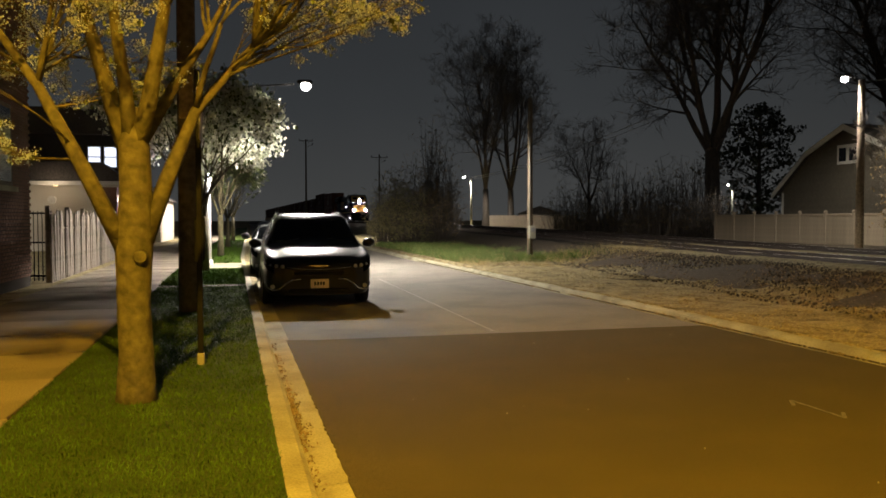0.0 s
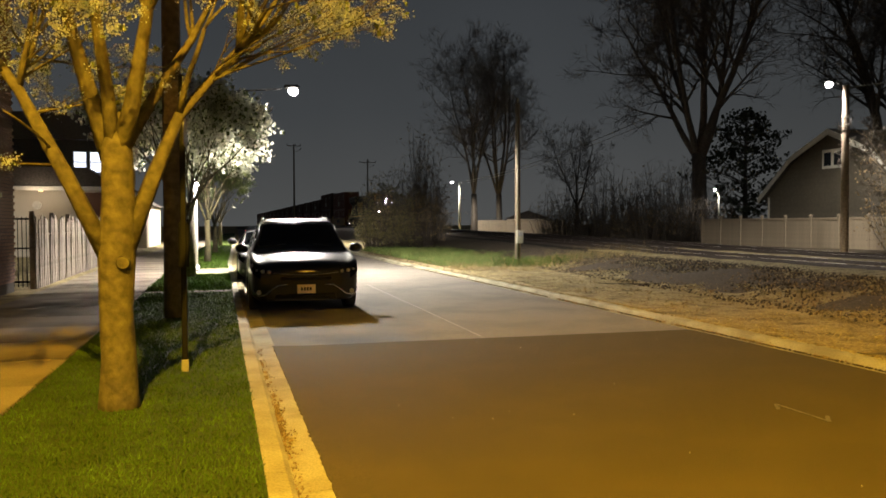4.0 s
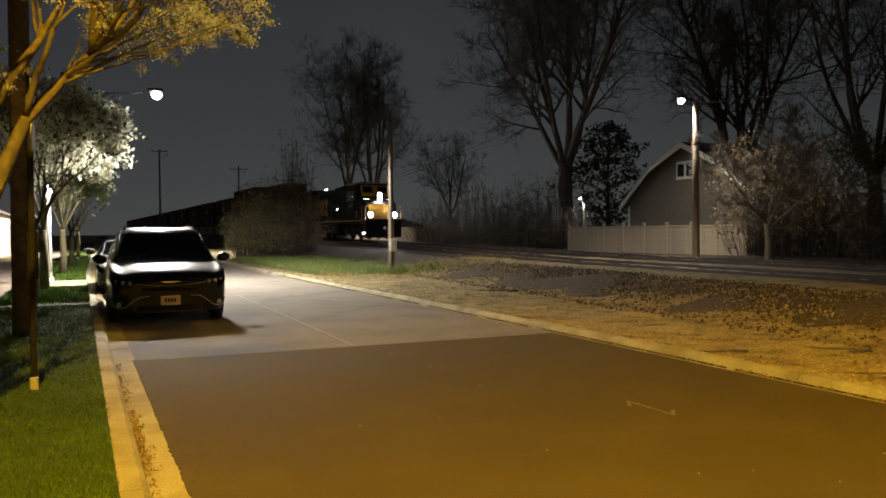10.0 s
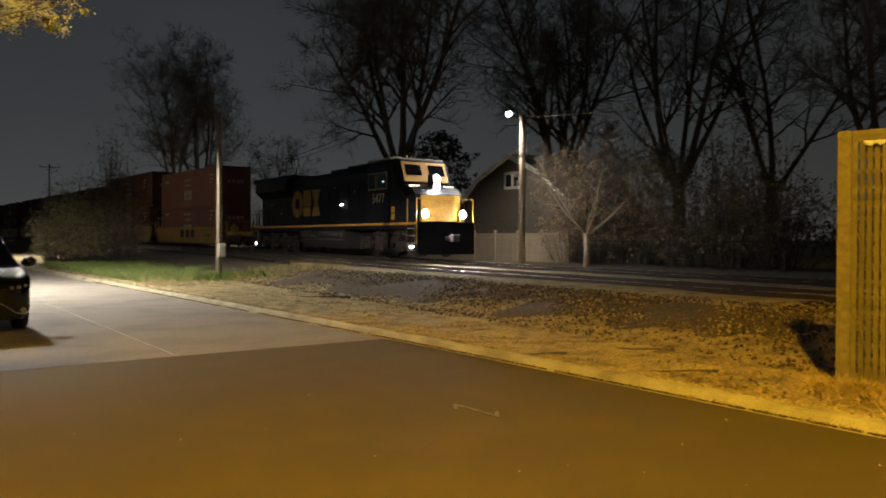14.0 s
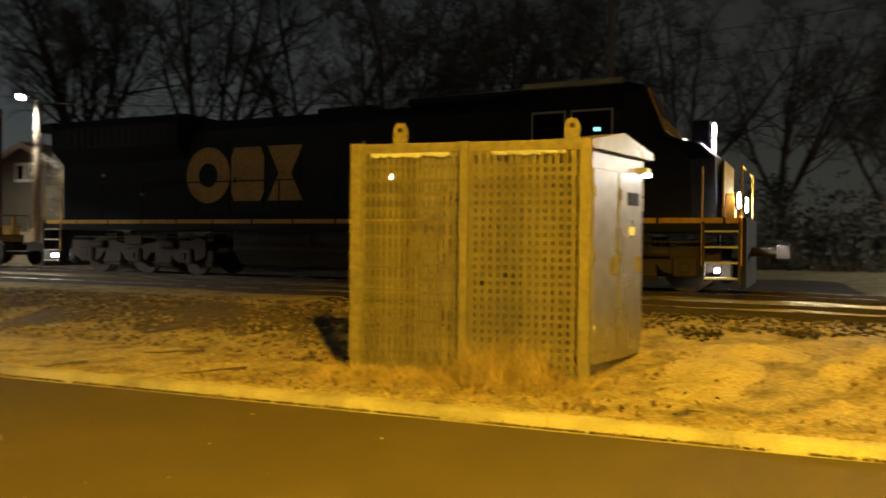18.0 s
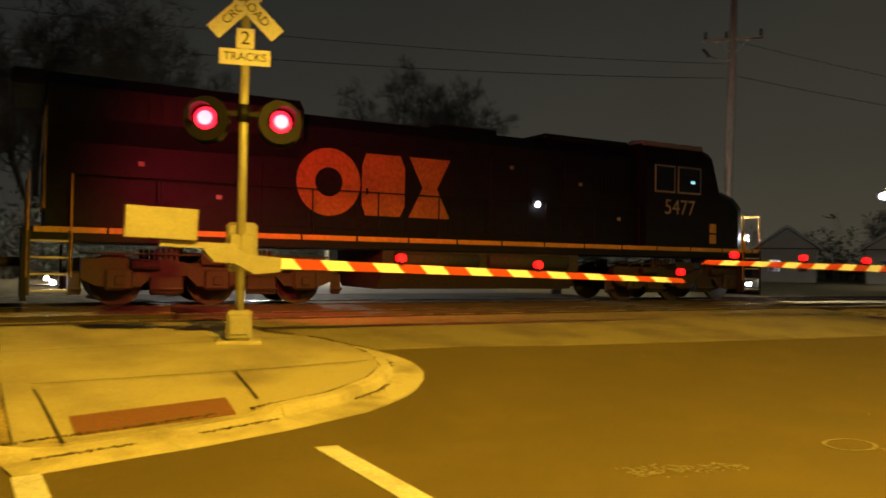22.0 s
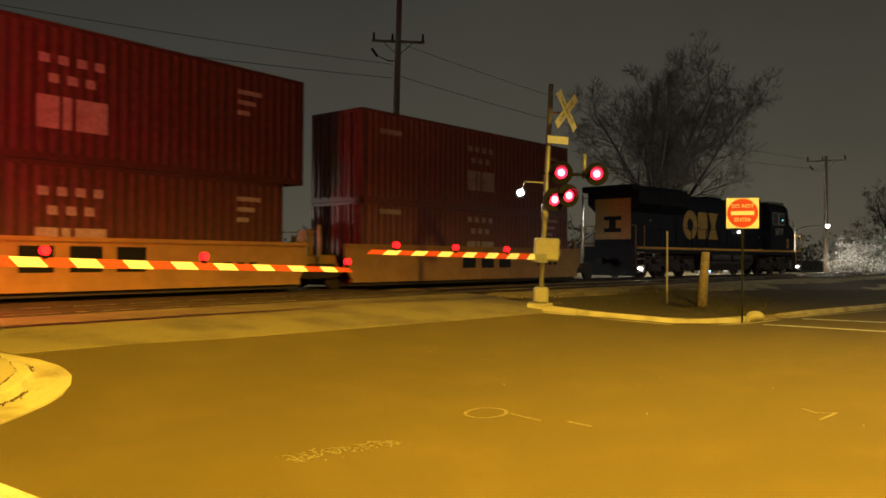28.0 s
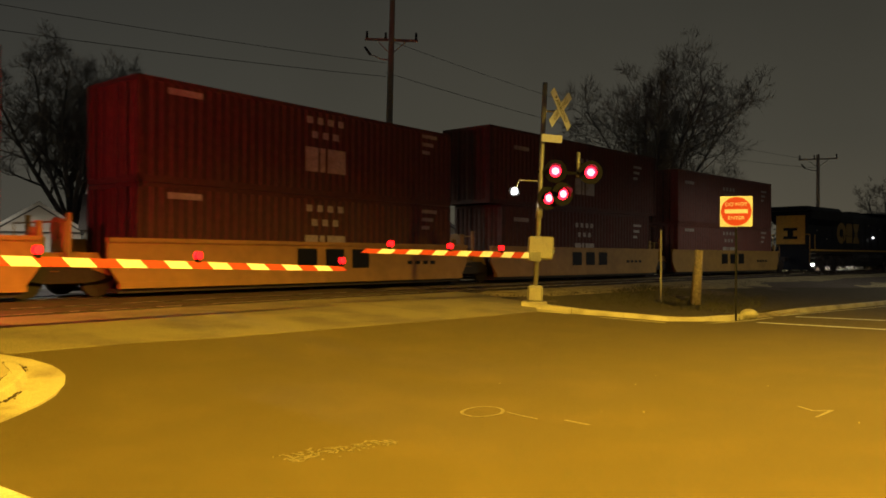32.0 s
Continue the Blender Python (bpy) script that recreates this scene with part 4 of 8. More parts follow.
    for s in (-1, 1):
        part("windscreen", box(bmesh.new(), 0.02, 0.035, s * 0.62 - 0.42, s * 0.62 + 0.42, -0.18, 0.36, m), GLASS, v)
        part("number_board", box(bmesh.new(), 8.55, 8.60, s * 0.92 - 0.26, s * 0.92 + 0.26, 3.06, 3.26), GLOW_BOARD, v, "lit number board")
        for nm, px, py, pz, pr, lab in (("headlight", 8.98, 0.0, 3.40 + s * 0.17, 0.15, "glaring white headlamp"), ("ditch_light", 9.6, s * 1.0, 1.95, 0.16, "glaring white ditch lamp")):
            lampglass = part(nm, rod(bmesh.new(), (px, py, pz), (px + 0.08, py, pz), pr, n=18), GLOW_HEAD, v, lab)
            ring = bmesh.new()
            rings = [[ring.verts.new((px + dx, py + rr * math.cos(2 * math.pi * k / 18), pz + rr * math.sin(2 * math.pi * k / 18))) for k in range(18)] for dx, rr in ((-0.02, pr + 0.02), (0.05, pr + 0.02), (0.05, pr + 0.004), (-0.02, pr + 0.004))]
            for a, b in zip(rings, rings[1:] + rings[:1]):
                for k in range(18):
                    ring.faces.new((a[k], a[(k + 1) % 18], b[(k + 1) % 18], b[k]))
            part("bezel", ring, BLACK, lampglass)
        part("ditch_light_housing", box(bmesh.new(), 9.4, 9.6, s * 1.0 - 0.14, s * 1.0 + 0.14, 1.58, 2.1, bevel=0.02), LOCO_YELLOW, v)
    bm = box(bmesh.new(), 8.6, 8.98, -0.24, 0.24, 2.98, 3.78, bevel=0.04)
    part("headlight_housing", bm, LOCO_BLUE, v)
    for s in (-1, 1):
        for x0, x1 in ((5.35, 6.05), (6.25, 7.1)):
            bm = box(bmesh.new(), x0 - 0.05, x1 + 0.05, s * 1.50, s * 1.535, 3.15, 3.95, bevel=0.01)
            win = part("cab_window", bm, STEEL, v)
            part("pane", box(bmesh.new(), x0, x1, s * 1.535, s * 1.540, 3.20, 3.90), GLASS, win)
        part("cab_instrument_glow", box(bmesh.new(), 6.72, 6.88, s * 1.541, s * 1.545, 3.46, 3.54), GLOW_CYAN, v, "pale blue screen glow behind the cab glass")
        for x, z in ((-8.6, 2.9), (-7.0, 2.3), (0.6, 3.5), (2.9, 3.2), (4.3, 2.3)):
            part("reflector", box(bmesh.new(), x, x + 0.12, s * 1.076, s * 1.084, z, z + 0.09), MARK, v)
        for z in (1.72, 2.04):
            part("nose_plate", box(bmesh.new(), 7.55, 7.82, s * 1.502, s * 1.512, z, z + 0.27), LOCO_YELLOW, v, "small yellow plate")
        w = words("cab_number", "5477", 0.62, MARK, v, Matrix.Translation((6.3, s * 1.524, 2.72)) @ pose(0, 0, 0, 90, 0, 0 if s < 0 else 180), label="pale road number digits")
        # bold lettering as plain shapes
        bm = bmesh.new()
        y0, y1 = s * 1.08, s * 1.09
        def arc(cx_, cz, r0, r1, a0, a1, n=16):
            for k in range(n):
                t0, t1 = radians(a0 + (a1 - a0) * k / n), radians(a0 + (a1 - a0) * (k + 1) / n)
                q = [(cx_ + r * math.cos(t), cz + r * math.sin(t)) for r, t in ((r0, t0), (r1, t0), (r1, t1), (r0, t1))]
                prism(bm, q, y0, y1)
        arc(-4.43, 2.84, 0.34, 0.79, 0, 360, 28)
        prism(bm, [(-3.5, 2.10), (-2.6, 2.10), (-2.47, 2.35), (-2.47, 3.3), (-2.6, 3.58), (-3.5, 3.58), (-3.6, 3.3), (-3.6, 2.35)], y0, y1)
        prism(bm, [(-2.35, 2.10), (-1.2, 2.10), (-1.58, 2.84), (-1.2, 3.58), (-2.35, 3.58), (-1.98, 2.84)], y0, y1)
        part("side_lettering", bm, LETTER_YELLOW, v, "bold darker yellow painted shapes")
    # underframe: tank, bogies
    part("fuel_tank", prism(bmesh.new(), [(-1.45, 1.28), (-1.45, 0.75), (-1.1, 0.35), (1.1, 0.35), (1.45, 0.75), (1.45, 1.28)], -3.2, 2.6, axis="x"), LOCO_GREY, v)
    for s in (-1, 1):
        bm = bmesh.new()
        rod(bm, (-2.9, s * 1.42, 1.05), (-0.6, s * 1.42, 1.05), 0.2, n=12)
        rod(bm, (-0.3, s * 1.42, 1.05), (2.2, s * 1.42, 1.05), 0.2, n=12)
        part("air_reservoir", bm, LOCO_GREY, v)
    for cxb in (-7.0, 6.7):
        bm = bmesh.new()
        for s in (-1, 1):
            prism(bm, [(cxb + u, v) for u, v in ((-2.65, 0.55), (-2.65, 0.98), (-0.9, 0.98), (-0.6, 0.9), (0.6, 0.9), (0.9, 0.98), (2.65, 0.98), (2.65, 0.55), (2.35, 0.42), (1.5, 0.42), (1.3, 0.64), (0.6, 0.64), (0.4, 0.42), (-0.4, 0.42), (-0.6, 0.64), (-1.3, 0.64), (-1.5, 0.42), (-2.35, 0.42))], s * 1.08, s * 1.26)
            for x in (-1.95, 0.0, 1.95):
                box(bm, cxb + x - 0.27, cxb + x + 0.27, s * 1.26, s * 1.38, 0.34, 0.78, bevel=0.05)
                box(bm, cxb + x - 0.1, cxb + x + 0.1, s * 1.38, s * 1.42, 0.44, 0.64, bevel=0.03)
            for x in (-1.0, 1.0, -2.75, 2.75):  # brake rigging and shoes
                w = 0.34 if abs(x) < 2 else 0.12
                box(bm, cxb + x - w, cxb + x + w, s * 1.08, s * 1.2, 0.24, 0.72, bevel=0.04)
                rod(bm, (cxb + x - w, s * 1.24, 0.36), (cxb + x + w, s * 1.24, 0.36), 0.035, n=6)
            for x in (-1.0, 1.0):
                for k in range(4):
                    rod(bm, (cxb + x - 0.18 + 0.12 * k, s * 1.22, 0.78), (cxb + x - 0.18 + 0.12 * k, s * 1.22, 1.2), 0.05, n=6)
            for x in (-1.45, 1.35):
                rod(bm, (cxb + x - 0.28, s * 1.34, 0.86), (cxb + x + 0.28, s * 1.34, 0.86), 0.11, n=10)
            rod(bm, (cxb - 2.5, s * 1.30, 1.08), (cxb + 2.5, s * 1.30, 1.08), 0.025, n=6)
            box(bm, cxb - 0.35, cxb + 0.35, s * 1.26, s * 1.38, 0.86, 1.14, bevel=0.03)
        part("bogie_frame", bm, RUST, v)
        for x in (-1.95, 0.0, 1.95):
            wh = bmesh.new()
            for s in (-0.755, 0.755):
                rod(wh, (0, s - 0.07, 0), (0, s + 0.07, 0), 0.533, n=24)
                rod(wh, (0, s * 1.1 - 0.02, 0), (0, s * 1.1 + 0.02, 0), 0.2, n=12)
            rod(wh, (0, -0.9, 0), (0, 0.9, 0), 0.1)
            part("wheelset", wh, RUST, v, at=pose(cxb + x, 0, 0.533))
    # pilot, steps, handrails, coupler
    for e in (-1, 1):
        x = 9.8 if e > 0 else -10.65
        part("pilot_plate", box(bmesh.new(), x - 0.05, x + 0.05, -1.5, 1.5, 0.15, 1.58), LOCO_BLUE, v)
        bm = bmesh.new()
        rod(bm, (x, 0, 0.88), (x + e * 0.75, 0, 0.88), 0.1, n=8)
        box(bm, x + e * 0.55, x + e * 0.85, -0.16, 0.16, 0.72, 1.04, bevel=0.03)
        part("coupler", bm, RUST, v)
        for s in (-1, 1):
            for k in range(4):
                part("step", box(bmesh.new(), x - e * 0.75, x - e * 0.1, s * 1.3, s * 1.55, 0.32 + 0.32 * k, 0.36 + 0.32 * k), STEEL, v)
            for u in (0.75, 0.05):
                part("step_side", box(bmesh.new(), x - e * (u + 0.05), x - e * u, s * 1.28, s * 1.55, 0.25, 1.5), LOCO_GREY, v)
            bm = bmesh.new()
            rod(bm, (x - e * 0.05, s * 1.5, 0.6), (x - e * 0.05, s * 1.5, 2.62), 0.02, n=6)
            rod(bm, (x - e * 0.8, s * 1.52, 0.6), (x - e * 0.8, s * 1.52, 2.62), 0.02, n=6)
            rod(bm, (x - e * 0.05, s * 1.5, 2.62), (x - e * 0.05, s * 0.5, 2.62), 0.02, n=6)
            part("end_handrail", bm, LOCO_YELLOW, v)
            part("step_lamp", rod(bmesh.new(), (x - e * 0.5, s * 1.40, 0.5), (x - e * 0.5, s * 1.56, 0.5), 0.05, n=10), GLOW_WHITE, v, "small white step lamp")
    for s in (-1, 1):
        bm = bmesh.new()
        rod(bm, (-9.8, s * 1.44, 2.62), (4.8, s * 1.44, 2.62), 0.018, n=6)
        for k in range(10):
            rod(bm, (-9.8 + k * 1.62, s * 1.44, 1.58), (-9.8 + k * 1.62, s * 1.44, 2.62), 0.018, n=6)
        part("side_handrail", bm, LOCO_BLUE, v)
        part("ground_lamp", rod(bmesh.new(), (1.5, s * 1.08, 2.62), (1.5, s * 1.12, 2.62), 0.07, n=10), GLOW_WHITE, v, "small white walkway lamp")
    bm = bmesh.new()
    rod(bm, (6.0, 0.2, 4.66), (6.0, 0.2, 4.9), 0.05)
    for k in range(3):
        rod(bm, (5.6, -0.4 + 0.15 * k, 4.75), (5.95, -0.4 + 0.15 * k, 4.75), 0.05, 0.08)
    part("roof_horn", bm, STEEL, v)
    return v


def train():
    loco = locomotive()
    cars = []
    first_w = well_car(WELL, "yellow intermodal well car with deep side sills")
    low = container("dark red corrugated container on the lower tier of a well car", 6.096, CONTAINER, 2.591)
    top = container("dark red corrugated container stacked on another one", 6.096, CONTAINER, 2.591)
    tall = 2.87
    for i in range(16):
        offset = -17.15 - 15.4 * i - (0.9 if i >= 5 else 0) - (0.9 if i >= 10 else 0)
        if i == 0:
            w = copy_thing(first_w, IDENT)
            a = container("corrugated container in a brighter lit red on the lower tier of a well car", 6.096, CONTAINER_LIT, 2.591)
            b = container("corrugated container in a brighter lit red stacked on another one", 6.096, CONTAINER_LIT, 2.95)
        elif i == 1:
            w = first_w
            a = container("tall dark red corrugated container down in a well car", 6.096, CONTAINER, tall)
            b = container("longer dark red corrugated container stacked on another one", 6.86, CONTAINER, 3.02)
        elif i == 2:
            w, a, b = copy_thing(first_w, IDENT), low, top
        else:
            w, a, b = (copy_thing(o, IDENT) for o in (first_w, low, top))
        cars.append((w, a, b, offset, tall if i == 1 else 2.591))
    return loco, cars


LOCO, CARS = train()


def motions():
    walk(LOCO, [(t, on_track(s + 5.35)) for t, s in RUN])
    for w, a, b, offset, tier in CARS:
        for ob, z in ((w, 0.0), (a, 0.18), (b, 0.195 + tier)):
            walk(ob, [(t, on_track(s + offset) @ pose(0, 0, z)) for t, s in RUN])

# ---- trees and plants ----
def branchy(rng, base, direction, length, radius, depth, spread, bend_up, out, tips, kids=(2, 3), min_r=0.004):
    """Grows limbs: out gets (points, radii); tips gets end points with their directions."""
    pts, radii = [Vector(base)], [radius]
    d = Vector(direction).normalized()
    n = 4
    for k in range(n):
        d = (d + Vector((rng.uniform(-1, 1), rng.uniform(-1, 1), rng.uniform(-0.6, 1) * bend_up)) * 0.16).normalized()
        pts.append(pts[-1] + d * length / n)
        radii.append(max(min_r, radius * (1 - 0.42 * (k + 1) / n)))
    out.append((pts, radii))
    if depth == 0:
        tips.append((pts[-1], d))
        tips.append((pts[-2], d))
        return
    for k in range(rng.randint(*kids)):
        at = pts[-1] if k == 0 else pts[rng.randint(2, n)]
        side = Vector((rng.uniform(-1, 1), rng.uniform(-1, 1), rng.uniform(-0.25, 0.7)))
        nd = (d + side * spread).normalized()
        branchy(rng, at, nd, length * rng.uniform(0.62, 0.85), radii[-1] * rng.uniform(0.62, 0.9), depth - 1, spread, bend_up, out, tips, kids, min_r)


def wood(limbs, sides=6):
    bm = bmesh.new()
    for pts, radii in limbs:
        tube(bm, pts, radii, sides if radii[0] > 0.02 else 3)
    return bm


def grow_vase(rng, height, width, trunk_r, first, stems, dense):
    """A trunk that parts into rising limbs, each with side branches; gives (points, radii, level)."""
    lines = [([Vector((0, 0, -0.2)), Vector((0.04, 0, height * first * 0.5)), Vector((0, 0.04, height * first))], [trunk_r * 1.35, trunk_r, trunk_r * 0.9], -1)]
    ends = []

    def grow(p, d, length, r, level):
        n = (6, 4, 3, 2)[level]
        pts, radii = [p], [r]
        for k in range(n):
            wob = (0.07, 0.13, 0.17, 0.2)[level]
            d = (d + Vector((rng.gauss(0, wob), rng.gauss(0, wob), rng.gauss(0.05, wob * 0.7)))).normalized()
            pts.append(pts[-1] + d * (length / n))
            radii.append(max(0.007, r * (1 - 0.8 * (k + 1) / n)))
        lines.append((pts, radii, level))
        if level == 3:
            ends.append((pts, d))
            return
        kids = max(3, round((11, 7, 5)[level] * dense))
        for j in range(kids):
            s = (0.22, 0.2, 0.25)[level] + 0.76 * (j + rng.random()) / kids
            i = min(int(s * n), n - 1)
            q = pts[i].lerp(pts[i + 1], s * n - i)
            axis = (pts[i + 1] - pts[i]).normalized()
            side = axis.cross(Vector((rng.gauss(0, 1), rng.gauss(0, 1), rng.gauss(0, 1)))).normalized()
            a = radians(rng.uniform(34, 68))
            nd = axis * math.cos(a) + side * math.sin(a) + Vector((0, 0, 0.06))
            grow(q, nd, length * (0.46, 0.52, 0.55)[level] * rng.uniform(0.65, 1.15) * (1 - 0.35 * s), max(0.01, (radii[i] * 0.55)), level + 1)

    top = height * (1 - first)
    most = math.atan2(width * 0.5, top * 0.72)
    for k in range(stems):
        a, tilt = 2 * math.pi * (k + 0.6 * rng.random()) / stems, most * (0.2 if k == 0 else rng.uniform(0.5, 1.15))
        d = Vector((math.cos(a) * math.sin(tilt), math.sin(a) * math.sin(tilt), math.cos(tilt)))
        grow(Vector((0, 0, height * first * rng.uniform(0.86, 1.0))), d, top * rng.uniform(0.74, 0.92), trunk_r * rng.uniform(0.42, 0.6), 0)
    return lines, ends


def limb_mesh(name, lines, sides, material):
    """Many tapering tubes in one mesh; a short line of two points ends in a tip."""
    verts, faces = [], []
    for pts, radii, level in lines:
        d = (pts[-1] - pts[0]).normalized()
        u = d.orthogonal().normalized()
        w = d.cross(u)
        for i, (p, r) in enumerate(zip(pts, radii)):
            b = len(verts)
            if level == 4 and i:
                verts.append(p)
                faces += [(b - sides + k, b - sides + (k + 1) % sides, b) for k in range(sides)]
                continue
            for k in range(sides):
                t = 2 * math.pi * k / sides
                verts.append(p + (u * math.cos(t) + w * math.sin(t)) * r)
            if i:
                faces += [(b - sides + k, b - sides + (k + 1) % sides, b + (k + 1) % sides, b + k) for k in range(sides)]
    return from_arrays(name, verts, faces, material)


def bare_tree(name, label, x, y, z, height, width, trunk_r, rng, first=0.2, stems=5, dense=1.0, lean=(0, 0), bark=None):
    bark = bark or BARK_DARK
    t = thing(name, label, "tree", "bare trees beyond the track", pose(x, y, z, -lean[1], lean[0], 0))
    lines, ends = grow_vase(rng, height, width, trunk_r, first, stems, dense)
    part("trunk", tube(bmesh.new(), *lines[0][:2], 10), bark, t)
    for l in lines[1:]:
        if l[2] == 0:
            part("limb", tube(bmesh.new(), *l[:2], 7), bark, t)
    tagged(part("branch_mass", limb_mesh("branch_mass", [l for l in lines if l[2] in (1, 2)], 4, bark), None, t), kind="stuff")
    fine = [l for l in lines if l[2] == 3]
    size = height / 24
    for pts, d in ends:
        for k in range(6):
            p = pts[0].lerp(pts[-1], rng.uniform(0.2, 1.0))
            q = p + (d + Vector((rng.gauss(0, 0.6), rng.gauss(0, 0.6), rng.gauss(0.12, 0.5)))).normalized() * rng.uniform(0.4, 1.4) * size
            fine.append(([p, q], [0.011, 0.004], 4))
    tagged(part("twig_mass", limb_mesh("twig_mass", fine, 3, TWIG), None, t), kind="stuff")
    return t


def flower_mesh(rng, clusters, material, size=0.05, per=11, leaf=None, leaf_share=0.2, petal=(0.38, 0.62)):
    verts, faces, mats = [], [], []
    for c in clusters:
        for k in range(per):
            o = Vector(c) + Vector((rng.gauss(0, 1), rng.gauss(0, 1), rng.gauss(0, 0.8))) * size
            q = Euler((rng.uniform(0, 6.3), rng.uniform(0, 6.3), rng.uniform(0, 6.3))).to_matrix()
            lf = leaf is not None and rng.random() < leaf_share
            s = size * (rng.uniform(0.5, 0.8) if lf else rng.uniform(*petal))
            i = len(verts)
            for u, v, w in ((-s, -s * 0.7, 0), (s, -s * 0.7, 0.3 * s), (s * 0.9, s * 0.7, 0), (-s, s * 0.7, 0.3 * s)):
                verts.append(o + q @ Vector((u, v, w)))
            faces.append((i, i + 1, i + 2, i + 3))
            mats.append(1 if lf else 0)
    me = from_arrays("blossom", verts, faces, [material, leaf or material])
    me.polygons.foreach_set("material_index", mats)
    return me


def front_tree():
    rng = random.Random(5)
    t = thing("blossom_tree", "white-flowering young pear tree on the lawn with a forked trunk", "tree", "blossom trees along the lawn", pose(-0.96, 6.75, 0.14))
    bm = tube(bmesh.new(), [(0.0, 0.03, -0.1), (0, 0, 0.12), (0.005, 0, 0.4), (-0.01, 0, 0.8), (0.0, 0, 1.2), (0.02, 0, 1.7), (0.01, 0.01, 2.05), (0.0, 0.02, 2.35)], [0.18, 0.15, 0.134, 0.128, 0.142, 0.125, 0.118, 0.05], 16)
    part("trunk", bm, BARK, t)
    part("pruned_knot", tube(bmesh.new(), [(0.06, -0.12, 1.17), (0.065, -0.165, 1.17)], [0.06, 0.045], 10), BARK, t, "round healed pruning scar")
    limbs, tips = [], []
    starts = [((-0.05, 0, 1.18), (-0.35, -0.05, 1.85), (-0.68, 0.0, 2.5), (-1.1, 0.1, 3.1), 0.075),
              ((0.05, 0, 1.22), (0.28, 0.05, 1.85), (0.48, 0.1, 2.35), (0.95, 0.25, 2.95), 0.085),
              ((0, 0.02, 1.9), (-0.17, 0.08, 2.45), (-0.36, 0.2, 3.1), (-0.6, 0.3, 3.7), 0.092),
              ((0, 0.02, 1.9), (0.14, -0.07, 2.4), (0.27, -0.15, 3.1), (0.3, -0.25, 3.8), 0.085),
              ((0, 0.02, 1.9), (-0.03, -0.08, 2.45), (-0.1, -0.3, 3.2), (-0.2, -0.6, 3.8), 0.07),
              ((0.02, 0.02, 2.0), (0.3, 0.35, 2.6), (0.55, 0.7, 3.1), (0.8, 1.0, 3.7), 0.06)]
    for a, b, c, d, r in starts:
        limbs.append(([Vector(p) for p in (a, b, c, d)], [r, r * 0.78, r * 0.55, r * 0.32]))
        for at, dirn in ((c, Vector(c) - Vector(b)), (d, Vector(d) - Vector(c)), (d, Vector((rng.uniform(-1, 1), rng.uniform(-1, 1), 0.3)))):
            for k in range(2):
                dd = dirn.normalized() + Vector((rng.uniform(-0.7, 0.7), rng.uniform(-0.7, 0.7), rng.uniform(-0.3, 0.4)))
                branchy(rng, at, dd, 0.75, r * 0.35, 3, 0.7, 0.2, limbs, tips)
    for line, radii in list(limbs[:6]):  # spurs along the limbs
        for k in range(9):
            q = rng.uniform(0.25, 2.95)
            i = min(int(q), 2)
            at = line[i].lerp(line[i + 1], q - i)
            branchy(rng, at, (rng.gauss(0, 1), rng.gauss(0, 1), rng.uniform(0.0, 0.9)), rng.uniform(0.35, 0.6), 0.014, 2, 0.7, 0.2, limbs, tips)
    for k in range(7):  # long outer sprays over the road
        a = radians(rng.uniform(-55, 65))
        branchy(rng, Vector((0.48, 0.1, 2.35)).lerp(Vector((0.95, 0.25, 2.95)), rng.uniform(0.4, 1.0)), (math.cos(a), math.sin(a), rng.uniform(0.3, 0.8)), 0.9, 0.015, 2, 0.6, 0.1, limbs, tips)
    for at, to in (((-0.2, -0.6, 3.8), (-0.5, -1.1, 1.5)), ((0.3, -0.25, 3.8), (0.5, -0.9, 1.6)), ((-0.6, 0.3, 3.7), (-0.5, -0.4, 1.8)), ((-1.1, 0.1, 3.1), (-0.7, -0.8, 1.6)), ((0.95, 0.25, 2.95), (0.5, -0.5, 1.7)), ((0.8, 1.0, 3.7), (0.2, 0.1, 1.6))):  # upper crown out of view, added to shade the limbs below
        for k in range(3):
            branchy(rng, at, Vector(to) + Vector((rng.gauss(0, 0.5), rng.gauss(0, 0.5), rng.gauss(0, 0.3))), 1.15, 0.026, 3, 0.6, 0.2, limbs, tips, (2, 4))
    for l in limbs[:6]:
        part("limb", wood([l], 9), BARK, t)
    tagged(part("branch_mass", wood(limbs[6:], 5), BARK, t), kind="stuff")
    spots = []
    for p, d in tips:
        for k in range(1 + (rng.random() < 0.15)):
            spots.append(p + Vector((rng.gauss(0, 0.10), rng.gauss(0, 0.10), rng.gauss(0, 0.08))))
    for pts, radii in limbs[6:]:
        for p, r in zip(pts, radii):
            if r < 0.018 and rng.random() < 0.16:
                spots.append(p + Vector((rng.gauss(0, 0.05), rng.gauss(0, 0.05), rng.gauss(0, 0.05))))
    ob = part("blossom", flower_mesh(rng, spots, BLOSSOM, 0.034, 48, LEAF, 0.02, (0.16, 0.27)), None, t, "clusters of small white blossom")
    tagged(ob, kind="stuff")
    return t


